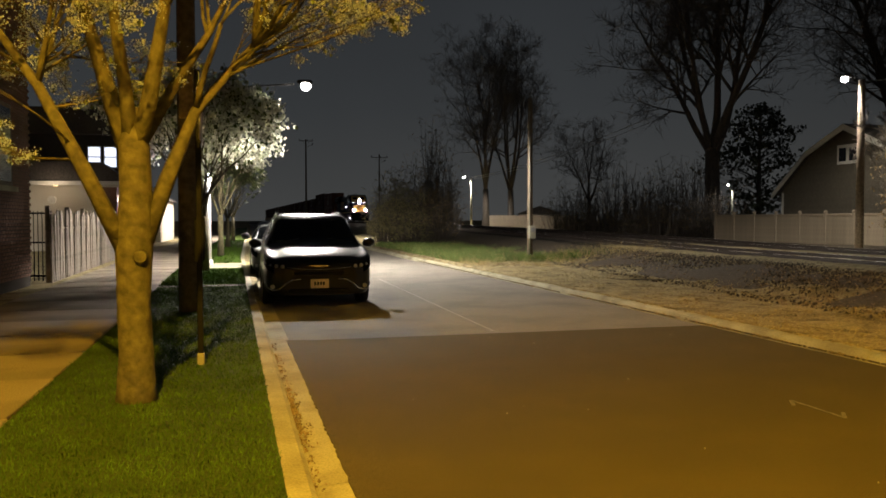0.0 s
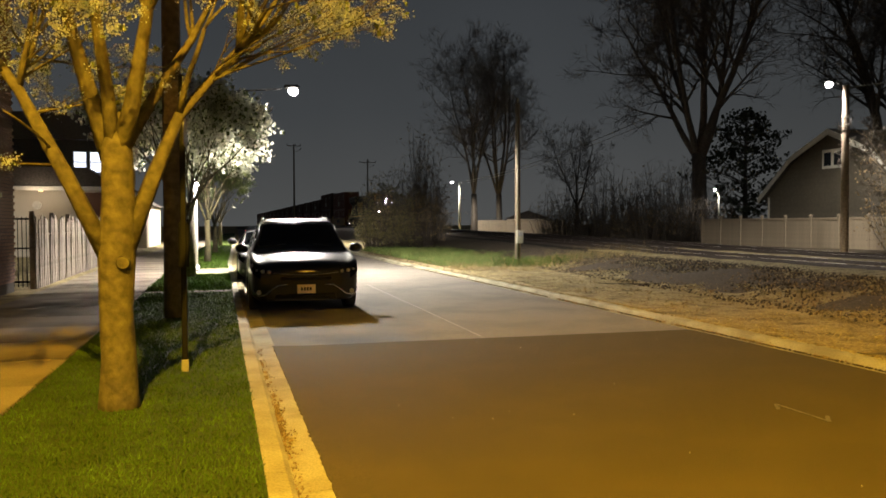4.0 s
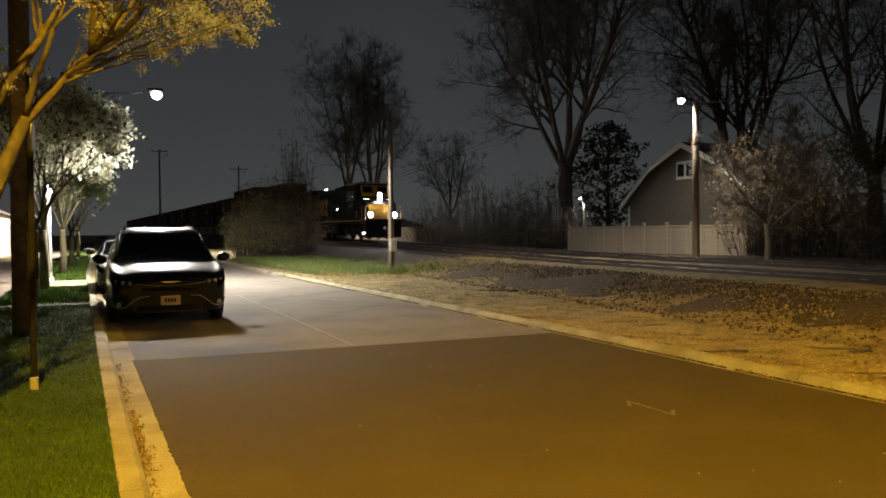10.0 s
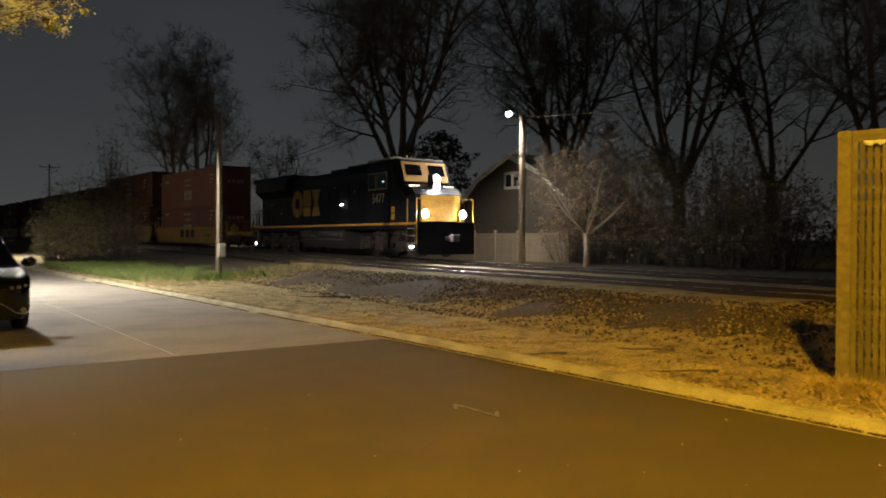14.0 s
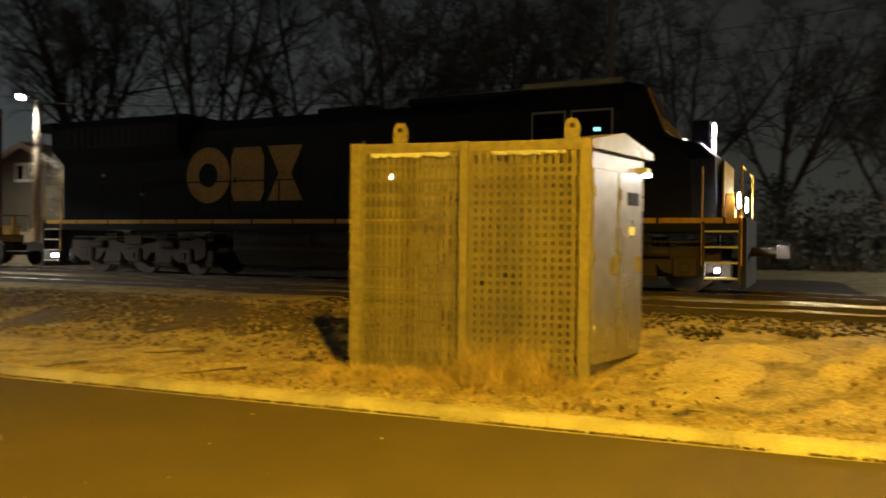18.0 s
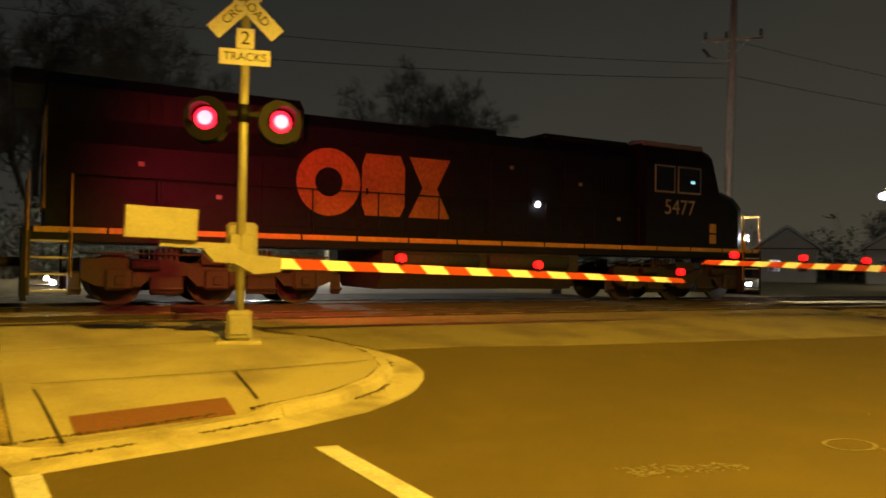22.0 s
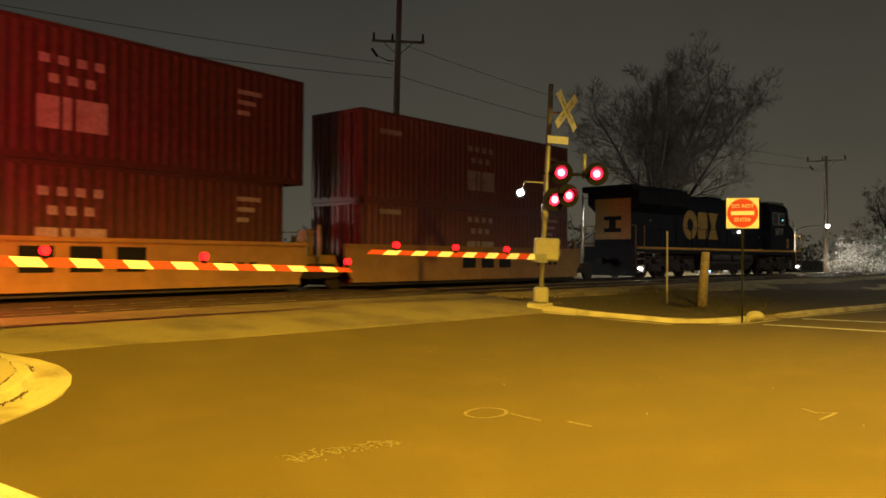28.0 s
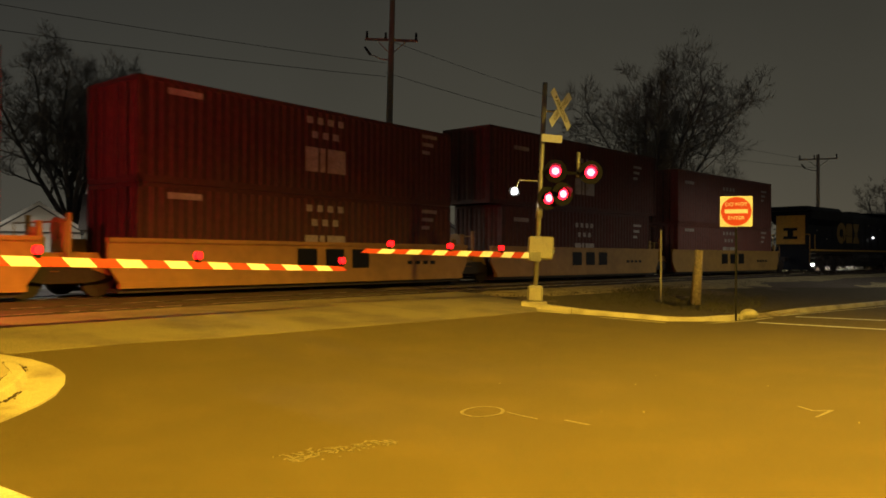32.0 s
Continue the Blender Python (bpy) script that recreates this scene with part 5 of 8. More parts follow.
def row_tree(x, y, height, spread, rng, label, blossom_mat, density=1.0):
    t = thing("blossom_tree", label, "tree", "blossom trees along the lawn", pose(x, y, 0.14))
    part("trunk", tube(bmesh.new(), [(0, 0, -0.1), (0.02, 0, 0.8), (0.0, 0, height * 0.3)], [0.15, 0.11, 0.1], 9), BARK, t)
    limbs, tips = [], []
    for k in range(6):
        a = 2 * math.pi * k / 6 + rng.random()
        branchy(rng, (0, 0, height * 0.28), (math.cos(a) * spread, math.sin(a) * spread, 1), height * 0.27, 0.05, 3, 0.55, 0.35, limbs, tips)
    tagged(part("branch_mass", wood(limbs, 5), BARK, t), kind="stuff")
    spots = [p + Vector((rng.gauss(0, 0.16), rng.gauss(0, 0.16), rng.gauss(0, 0.16))) for p, d in tips for k in range(max(1, int(4 * density)))]
    tagged(part("blossom", flower_mesh(rng, spots, blossom_mat, 0.07, 9, LEAF, 0.15), None, t, "dense small blossom"), kind="stuff")
    return t


def grass_tufts(name, label, where, count, rng, material, h=(0.03, 0.08), w=0.006, lean=0.5):
    verts, faces = [], []
    for k in range(count):
        x, y, z = where(rng)
        a = rng.uniform(0, 6.283)
        hh = rng.uniform(*h)
        dx, dy = math.cos(a) * w, math.sin(a) * w
        lx, ly = rng.gauss(0, lean) * hh, rng.gauss(0, lean) * hh
        i = len(verts)
        verts += [(x - dx, y - dy, z), (x + dx, y + dy, z), (x + lx, y + ly, z + hh)]
        faces.append((i, i + 1, i + 2))
    ob = new(name, from_arrays(name, verts, faces, material))
    return tagged(ob, label, "grass", kind="stuff")


def lawns():
    rng = random.Random(11)
    def near(r):
        y = 1.5 + 17 * r.random() ** 1.7
        return (r.uniform(-1.80, 0.045) + off_left(y), y, 0.145)
    grass_tufts("lawn_grass", "short mown green grass on the lawn strip", near, 90000, rng, GRASS, (0.015, 0.042), 0.005)
    grass_tufts("lawn_grass_far", "short green grass further along the lawn", lambda r: (lambda y: (r.uniform(-1.8, 0.04) + off_left(y), y, 0.145))(r.choice([r.uniform(18.4, 24.2), r.uniform(27.5, 60)])), 16000, rng, GRASS, (0.03, 0.08), 0.012)


# ---- street furniture and cars ----
def wood_pole(name, label, x, y, z, h, r, plate=False):
    p = thing(name, label, "pole", "wooden poles", pose(x, y, z))
    part("shaft", tube(bmesh.new(), [(0, 0, -0.3), (0, 0, h * 0.5), (0, 0, h)], [r * 1.15, r, r * 0.8], 12), POLEWOOD if not plate else BARK_DARK, p)
    return p


def left_poles():
    p = wood_pole("utility_pole", "dark weathered wooden pole on the lawn with a pale plate", -1.0, 13.1, 0.12, 9.5, 0.14, True)
    part("plate", box(bmesh.new(), -0.11, 0.11, -0.165, -0.145, 3.05, 3.72, bevel=0.01), POLEWOOD, p, "pale upright plate")
    s = thing("sign_post", "slim dark steel sign post with a pale sleeve on the lawn", "sign post", at=pose(-0.55, 8.25, 0.13))
    part("post", box(bmesh.new(), -0.028, 0.028, -0.02, 0.02, 0.12, 2.95, bevel=0.006), BLACK, s)
    part("sleeve", box(bmesh.new(), -0.035, 0.035, -0.03, 0.03, -0.05, 0.14, bevel=0.008), STEEL, s, "pale steel ground sleeve")
    part("sign_plate", box(bmesh.new(), 0.02, 0.032, -0.22, 0.22, 2.25, 2.9, bevel=0.01), STEEL, s, "sign plate seen edge-on")
    part("marker_plate", box(bmesh.new(), -0.05, 0.05, 0.02, 0.05, 1.05, 1.5, bevel=0.01), BLACK, s)
    w = thing("lamp_post", "white lamp post with a small glowing head beside the lawn", "street lamp", "street lamps", pose(-1.34, 26.5, 0.14))
    part("post", rod(bmesh.new(), (0, 0, -0.1), (0, 0, 2.75), 0.085, 0.07, 12), WHITE_PAINT, w)
    part("base", rod(bmesh.new(), (0, 0, -0.05), (0, 0, 0.18), 0.14, 0.12, 12), WHITE_PAINT, w)
    part("lamp_head", rod(bmesh.new(), (0, 0, 2.75), (0, 0, 2.95), 0.11, 0.07, 12), GLOW_WHITE, w, "glowing white lamp head")


def street_lamp(base, head, label, glow_mat=None, wooden=False, arm_z=0.0, r=0.1):
    bx, by, bz = base
    hx, hy, hz = head
    s = thing("street_lamp", label, "street lamp", "street lamps", pose(bx, by, bz))
    h = hz - bz
    part("pole", tube(bmesh.new(), [(0, 0, -0.2), (0, 0, h * 0.5), (0, 0, h + arm_z)], [r * 1.2, r, r * 0.85], 12), POLEWOOD if wooden else STEEL, s)
    d = Vector((hx - bx, hy - by, 0))
    part("arm", tube(bmesh.new(), [(0, 0, h - 0.35 + arm_z * 0.5), d * 0.35 + Vector((0, 0, h + 0.02)), d * 0.9 + Vector((0, 0, h + 0.1))], [0.035, 0.03, 0.025], 8), LOCO_GREY, s)
    m = Matrix.Translation(d + Vector((0, 0, h))) @ pose(0, 0, 0, 0, 0, math.degrees(math.atan2(d.y, d.x)))
    bm = box(bmesh.new(), -0.28, 0.2, -0.12, 0.12, 0.10, 0.22, m, bevel=0.04)
    head_ob = part("lamp_head", bm, LOCO_GREY, s)
    part("lens", tube(bmesh.new(), [m @ Vector((0, 0, 0.11)), m @ Vector((0, 0, 0.02)), m @ Vector((0, 0, -0.06)), m @ Vector((0, 0, -0.11))], [0.13, 0.16, 0.12, 0.05], 14), glow_mat or GLOW_WHITE, head_ob, "glowing lamp lens")
    return s


VAN = [(0.0, 0.62, 0.64, 0.66, 0.46, 0.74), (0.05, 0.82, 0.83, 0.75, 0.60, 0.85), (0.14, 0.93, 0.93, 0.83, 0.70, 0.915), (0.30, 0.975, 0.975, 0.91, 0.76, 0.975), (0.60, 0.995, 0.995, 0.97, 0.80, 1.04), (1.0, 1.01, 1.01, 1.01, 0.82, 1.095),
       (1.28, 1.01, 1.01, 1.03, 0.83, 1.13), (1.75, 1.0, 0.995, 1.05, 0.74, 1.42), (2.15, 1.0, 0.99, 1.07, 0.70, 1.655), (2.45, 1.0, 0.99, 1.08, 0.685, 1.725), (3.4, 1.0, 0.985, 1.09, 0.68, 1.745), (4.4, 1.0, 0.975, 1.09, 0.665, 1.70), (4.92, 0.98, 0.95, 1.05, 0.64, 1.52), (5.1, 0.95, 0.92, 0.98, 0.68, 1.2), (5.17, 0.86, 0.85, 0.8, 0.6, 0.9)]
SALOON = [(y * 0.95, a, b, c * 0.93, d, e * (0.93 if e < 1.15 else 0.845)) for y, a, b, c, d, e in VAN]


def smooth_row(rows, t):
    """A row between rows, on a Catmull-Rom curve."""
    i = min(int(t), len(rows) - 2)
    u = t - i
    p0, p1, p2, p3 = (rows[min(max(i + k, 0), len(rows) - 1)] for k in (-1, 0, 1, 2))
    return [0.5 * (2 * b + (c - a) * u + (2 * a - 5 * b + 4 * c - d) * u * u + (3 * b - a - 3 * c + d) * u ** 3) for a, b, c, d in zip(p0, p1, p2, p3)]


def car_shell(name, label, at, paint, van=True):
    """A car facing -y: x across, y along, wheels on z = 0."""
    c = thing(name, label, "car", "parked cars", at)
    hw = 1.0
    st = VAN if van else SALOON
    L = st[-1][0]

    def surf(t, s):
        """Point of the shell: t counts stations from the nose, s runs 0 to 7 from the sill to the middle of the roof."""
        y, wl, wb, zb, wr, zt = smooth_row(st, t)
        sec = [(0.88 * wl, 0.23), (0.975 * wl, 0.33), (max(wl, wb), zb * 0.66), (wb * 0.985, zb), ((wb * 0.985 + wr) / 2 + 0.025, (zb + zt) / 2 + 0.01), (wr, zt - 0.035), (wr * 0.55, zt - 0.006), (0.0, zt)]
        x, z = smooth_row(sec, s)
        return Vector((max(x, 0.0) * hw, y, z))

    def at_y(y):
        lo, hi = 0.0, len(st) - 1.0
        for k in range(24):
            mid = (lo + hi) / 2
            lo, hi = (mid, hi) if smooth_row(st, mid)[0] < y else (lo, mid)
        return lo

    body = bmesh.new()
    rows = []
    nt_, ns = 3 * (len(st) - 1), 21
    for i in range(nt_ + 1):
        half = [surf(i / 3, 7 * j / ns) for j in range(ns + 1)]
        row = [body.verts.new(p) for p in half] + [body.verts.new((-p.x, p.y, p.z)) for p in half[-2::-1]]
        rows.append(row)
    for a, b in zip(rows, rows[1:]):
        for k in range(len(a) - 1):
            f = body.faces.new((a[k], b[k], b[k + 1], a[k + 1]))
            f.smooth = True
        body.faces.new((a[-1], b[-1], b[0], a[0]))
    body.faces.new(rows[0])
    body.faces.new(rows[-1][::-1])
    part("body", body, paint, c)

    def patch(pname, y0, y1, s0, s1, side, material, proud=0.008, n=6, label="", ahead=0.0):
        """A pane laid on the shell between two places along the car and two heights of its section."""
        bm = bmesh.new()
        grid = []
        for i in range(n + 1):
            t = at_y(y0 + (y1 - y0) * i / n)
            line = []
            for j in range(n + 1):
                s = s0 + (s1 - s0) * j / n
                p = surf(t, s)
                out = (surf(t, s + 0.02) - surf(t, s - 0.02) if s < 6.9 else Vector((-1, 0, 0)))
                nrm = Vector((out.z, 0, -out.x)).normalized() if out.length > 1e-6 else Vector((0, 0, 1))
                q = p + nrm * proud
                line.append((q.x, q.y - ahead, q.z))
            if side == 0:
                line = line + [(-x, y, z) for x, y, z in line[-2::-1]]
            elif side < 0:
                line = [(-x, y, z) for x, y, z in line]
            grid.append([bm.verts.new(p) for p in line])
        for a, b in zip(grid, grid[1:]):
            for k in range(len(a) - 1):
                f = bm.faces.new((a[k], b[k], b[k + 1], a[k + 1]))
                f.smooth = True
        bmesh.ops.solidify(bm, geom=bm.faces[:], thickness=0.004)
        return part(pname, bm, material, c, label)

    k = 1.0 if van else 0.95
    patch("windscreen", 1.36 * k, 2.2 * k, 4.75, 7.0, 0, GLASS, 0.012)
    for s in (-1, 1):
        for y0, y1 in ((1.75, 2.62), (2.7, 3.7), (3.78, 4.6)):
            patch("side_window", y0 * k, y1 * k, 3.2, 4.75, s, GLASS)
        pil = [surf(at_y(y * k), 4.72) for y in (1.3, 1.6, 1.9, 2.2)]
        part("windscreen_pillar", tube(bmesh.new(), [(s * p.x, p.y, p.z + 0.004) for p in pil], [0.022] * 4, 6), paint, c)
        if van:
            rr = [surf(at_y(y), 5.0) for y in (2.3, 2.45, 3.4, 4.1, 4.3)]
            part("roof_rail", tube(bmesh.new(), [(s * (p.x - 0.03), p.y, p.z + h) for p, h in zip(rr, (0.0, 0.05, 0.05, 0.05, 0.0))], [0.022] * 5, 8), CHROME, c, "bright roof rail")
        mir = bmesh.new()
        tube(mir, [(s * 1.02, 1.52, 1.10), (s * 1.06, 1.50, 1.13), (s * 1.16, 1.48, 1.15), (s * 1.23, 1.50, 1.14)], [0.04, 0.085, 0.10, 0.06], 10)
        part("wing_mirror", mir, paint, c)
        hl = patch("headlight", 0.04, 0.50, 2.55, 3.2, s, GLASS, 0.008, label="dark swept headlamp", ahead=0.012)
        for j, p in enumerate((Vector((0.66, 0.01, 0.755)), Vector((0.77, 0.035, 0.765)), Vector((0.875, 0.09, 0.785)))):
            bm = bmesh.new()
            bmesh.ops.create_uvsphere(bm, u_segments=10, v_segments=6, radius=(0.036, 0.036, 0.024)[j])
            bmesh.ops.translate(bm, verts=bm.verts, vec=(s * p.x, p.y - 0.015, p.z))
            part("lens", bm, LENS_CLEAR, hl)
        part("fog_lamp", rod(bmesh.new(), (s * 0.84, 0.10, 0.385), (s * 0.84, 0.02, 0.385), 0.042, n=12), LENS_CLEAR, c)
        if van:
            tr = [(s * 0.34, -0.025, 0.525), (s * 0.50, -0.025, 0.51), (s * 0.62, -0.015, 0.43), (s * 0.72, 0.01, 0.345), (s * 0.83, 0.045, 0.32), (s * 0.92, 0.12, 0.37), (s * 0.945, 0.16, 0.45)]
            part("bumper_trim", tube(bmesh.new(), tr, [0.016] * 7, 6), CHROME, c, "chrome bumper trim")
        for y in (0.95, L - 1.05):
            wheel = part("wheel", tube(bmesh.new(), [(s * 0.78, y, 0.345), (s * 0.80, y, 0.345), (s * 0.985, y, 0.345), (s * 1.005, y, 0.345)], [0.30, 0.345, 0.345, 0.31], 24), RUBBER, c)
            part("rim", rod(bmesh.new(), (s * 0.99, y, 0.345), (s * 1.012, y, 0.345), 0.235, n=20), STEEL, wheel)
            part("hub_cap", rod(bmesh.new(), (s * 1.0, y, 0.345), (s * 1.02, y, 0.345), 0.07, n=12), BLACK, wheel)
    part("grille", patch_box(-0.46, 0.46, -0.035, 0.05, 0.60, 0.66), BLACK, c)
    part("chrome_strip", tube(bmesh.new(), [(-0.58, -0.012, 0.735), (-0.3, -0.014, 0.705), (0, -0.016, 0.695), (0.3, -0.014, 0.705), (0.58, -0.012, 0.735)], [0.008] * 5, 6), CHROME, c)
    part("emblem", prism(bmesh.new(), [(-0.19, 0.765), (0.0, 0.735), (0.19, 0.765), (0.04, 0.775), (-0.04, 0.775)], -0.034, 0.02), CHROME, c, "small winged chrome emblem")
    part("lower_grille", box(bmesh.new(), -0.55, 0.55, -0.02, 0.1, 0.26, 0.345, bevel=0.02), BLACK, c)
    pl = part("number_plate", box(bmesh.new(), -0.165, 0.165, -0.055, -0.036, 0.355, 0.52, bevel=0.006), PLATE, c, "pale orange registration plate with bars")
    for j in range(4):
        part("plate_bar", box(bmesh.new(), -0.10 + j * 0.052, -0.065 + j * 0.052, -0.059, -0.055, 0.41, 0.475), BLACK, pl)
    w0, w1 = surf(at_y(1.38 * k), 6.0), surf(at_y(1.42 * k), 6.9)
    for sx in (-1, 1):
        part("wiper", tube(bmesh.new(), [(sx * 0.6, w0.y - 0.06, w0.z), (sx * 0.28, w1.y - 0.03, w1.z + 0.02)], [0.012, 0.01], 5), BLACK, c)
    return c


def patch_box(x0, x1, y0, y1, z0, z1):
    return box(bmesh.new(), x0, x1, y0, y1, z0, z1, bevel=0.012)


def cars():
    car_shell("minivan", "black minivan parked at the kerb with chrome trim", pose(1.17, 14.55, 0.0), CARPAINT)
    car_shell("parked_car", "dark grey car parked behind the minivan", pose(0.95, 21.6, 0.0), CARGREY, van=False)
    # a braking car and lights far along the street
    far = car_shell("distant_car", "distant car with glowing red tail lamps", pose(1.9, 92, 0.0, 0, 0, 180), CARGREY, van=False)
    for s in (-1, 1):
        part("tail_lamp", box(bmesh.new(), s * 0.8 - 0.17, s * 0.8 + 0.17, -0.06, -0.01, 0.85, 1.0), GLOW_TAIL, far, "glowing red tail lamp")


# ---- houses on the near side ----
def brick_house():
    h = thing("brick_house", "old brown brick house wall beside the footway", "house", "houses")
    w = bmesh.new()
    box(w, -14.0, -4.90, 8.5, 19.6, 0.0, 7.0)
    part("wall", w, MORTAR, h)
    bm_b = mesh("brick", box(bmesh.new(), 0, 0.205, -0.02, 0.0, 0, 0.062, bevel=0.004), BRICK)
    # end wall faces the street corner: a field of bricks on the visible face
    for r in range(16):
        for k in range(18):
            part("brick", bm_b, None, h, at=pose(-4.90, 19.6 - 0.22 * (k + 1) + (0.11 if r % 2 else 0), 0.35 + 0.075 * r * 1.0, 0, 0, 90))
    big = bmesh.new()
    for r in range(16, 86):
        for k in range(18):
            y = 19.6 - 0.22 * (k + 1) + (0.11 if r % 2 else 0)
            box(big, -4.90, -4.88, y, y + 0.205, 0.35 + 0.075 * r, 0.412 + 0.075 * r)
    tagged(part("upper_bricks", big, BRICK, h), kind="stuff")
    win = part("window", box(bmesh.new(), -4.91, -4.85, 16.9, 18.2, 2.3, 4.0, bevel=0.01), PICKET, h)
    part("pane", box(bmesh.new(), -4.85, -4.845, 17.0, 18.1, 2.4, 3.9), GLASS, win)
    part("sill", box(bmesh.new(), -4.91, -4.77, 16.8, 18.3, 2.2, 2.3), CONCRETE, h)
    part("roof", prism(bmesh.new(), [(-14.5, 7.0), (-4.5, 7.0), (-9.8, 9.6)], 8.0, 20.0), ROOF, h)


def stucco_house():
    h = thing("stucco_house", "cream house with a dark tiled roof and two lit upper windows", "house", "houses")
    part("wall", box(bmesh.new(), -15.5, -6.0, 41.5, 52.0, 0.0, 3.4), STUCCO, h)
    part("roof", prism(bmesh.new(), [(-16.1, 3.4), (-5.5, 3.4), (-7.0, 4.4), (-14.8, 4.4)], 40.8, 52.6), ROOF, h)
    part("gutter", box(bmesh.new(), -16.15, -5.45, 40.7, 40.82, 3.28, 3.48, bevel=0.02), TRIM_PALE, h)
    part("gutter", box(bmesh.new(), -5.50, -5.38, 40.82, 52.6, 3.28, 3.48, bevel=0.02), TRIM_PALE, h)
    part("dormer", box(bmesh.new(), -12.6, -5.9, 43.0, 50.5, 4.0, 6.0), ROOF, h)
    part("dormer_roof", prism(bmesh.new(), [(-13.2, 5.9), (-5.3, 5.9), (-6.6, 7.2), (-11.8, 7.2)], 42.5, 51.0), ROOF, h)
    for x in (-7.62, -6.86):
        wn = part("window", box(bmesh.new(), x - 0.33, x + 0.33, 42.93, 43.0, 4.25, 5.35, bevel=0.01), TRIM_PALE, h)
        for z in (4.31, 4.83):
            part("pane", box(bmesh.new(), x - 0.27, x + 0.27, 42.92, 42.93, z, z + 0.46), GLOW_WINDOW, wn, "lit bluish window pane")
    part("chimney", box(bmesh.new(), -7.1, -6.3, 41.0, 41.5, 0.2, 3.2), BRICK, h, "red brick pier")
    part("wall_fitting", rod(bmesh.new(), (-9.3, 41.5, 2.6), (-9.3, 41.42, 2.6), 0.2, n=16), TRIM_PALE, h, "small round pale wall fitting")
    part("porch_lamp", rod(bmesh.new(), (-6.2, 41.4, 2.5), (-6.2, 41.4, 2.66), 0.09, n=8), GLOW_WHITE, h)
    # fixture added to go with the extra wall light
    part("added_eave_light", rod(bmesh.new(), (-9.0, 40.9, 3.22), (-9.0, 40.9, 3.30), 0.1, n=12), GLOW_WARM, h, "small warm lamp added under the eave to brighten the wall")
    b = thing("garage", "pale garage wall beyond the fence", "garage", "houses")
    part("wall", box(bmesh.new(), -11, -5.9, 56, 66, 0.0, 3.0), STUCCO, b)
    part("roof", prism(bmesh.new(), [(-11.4, 3.0), (-5.6, 3.0), (-8.5, 4.6)], 55.6, 66.4), ROOF, b)


def picket_fence():
    rng = random.Random(3)
    f = thing("board_fence", "weathered grey wooden board fence of uneven heights", "fence", "fences")
    for i in range(110):
        k = i / 110
        x, y = -4.62 - 0.9 * k, 20.4 + 27 * k
        h = 1.72 + rng.uniform(-0.08, 0.1)
        bm = prism(bmesh.new(), [(-0.07, 0.0), (0.07, 0.0), (0.07, h - 0.06), (0.03, h), (-0.03, h), (-0.07, h - 0.06)], -0.012, 0.012)
        part("board", bm, PICKET, f, at=pose(x, y, 0.08, rng.uniform(-1.5, 1.5), rng.uniform(-1.5, 1.5), 88 + rng.uniform(-5, 5)))
    for z in (0.5, 1.4):
        part("rail", rod(bmesh.new(), (-4.68, 20.4, z), (-5.58, 47.4, z), 0.035, n=6), PICKET, f)
    for k in range(12):
        part("post", box(bmesh.new(), -0.05, 0.05, -0.05, 0.05, 0, 1.95), PICKET, f, at=pose(-4.7 - 0.9 * k / 11, 20.4 + 27 * k / 11, 0.0))
    g = thing("iron_gate", "dark iron gate beside the brick house", "gate", "fences", pose(-5.6, 20.9, 0.1, 0, 0, -20))
    for k in range(9):
        part("bar", rod(bmesh.new(), (0.11 * k, 0, 0.05), (0.11 * k, 0, 1.72), 0.012, n=6), BLACK, g)
    for z in (0.15, 0.95, 1.65):
        part("rail", box(bmesh.new(), -0.02, 0.92, -0.015, 0.015, z, z + 0.04), BLACK, g)


front_tree()
rt = random.Random(8)
row_tree(-1.35, 19.8, 4.9, 0.30, rt, "white-flowering pear tree lit by the street lamp", BLOSSOM_WARM_LIT, 3.4)
row_tree(-1.3, 23.0, 5.3, 0.30, rt, "white-flowering pear tree beside the lamp post", BLOSSOM_WARM_LIT, 3.2)
row_tree(-1.2, 33.0, 5.6, 0.5, rt, "young pear tree in blossom and first leaf", BLOSSOM_WARM_LIT, 1.2)
row_tree(-1.2, 44.0, 5.2, 0.5, rt, "young tree with pale green leaves", LEAF, 1.2)
row_tree(-1.2, 58.0, 5.6, 0.5, rt, "young tree with pale green leaves", LEAF, 1.0)
lawns()
left_poles()
street_lamp((-1.9, 27.2, 0.12), LAMP_ROAD, "street lamp on a tall pole lighting the parked cars", arm_z=0.4)
cars()
brick_house()
stucco_house()
picket_fence()

# ---- beyond the road: poles, barn, fences, brush ----
def polar(bearing, d):
    return d * math.sin(radians(bearing)), d * math.cos(radians(bearing))


def mid_pole():
    p = thing("utility_pole", "slim wooden pole with a grey box on the gravel", "pole", "wooden poles", pose(10.36, 28.5, 0.12))
    part("shaft", tube(bmesh.new(), [(0, 0, -0.3), (0, 0, 3), (0, 0, 6.1)], [0.12, 0.105, 0.09], 10), POLEWOOD, p)
    part("conduit", rod(bmesh.new(), (-0.06, -0.12, 0), (-0.06, -0.12, 5.6), 0.03, n=8), STEEL, p)
    part("meter_box", box(bmesh.new(), -0.13, 0.13, -0.3, -0.1, 0.75, 1.25, bevel=0.02), STEEL, p, "grey steel meter box")
    part("meter_dial", rod(bmesh.new(), (0, -0.3, 1.1), (0, -0.36, 1.1), 0.08, n=12), LENS_CLEAR, p)
    part("top_pin", rod(bmesh.new(), (0, 0, 6.1), (0, 0, 6.3), 0.02, n=6), STEEL, p)


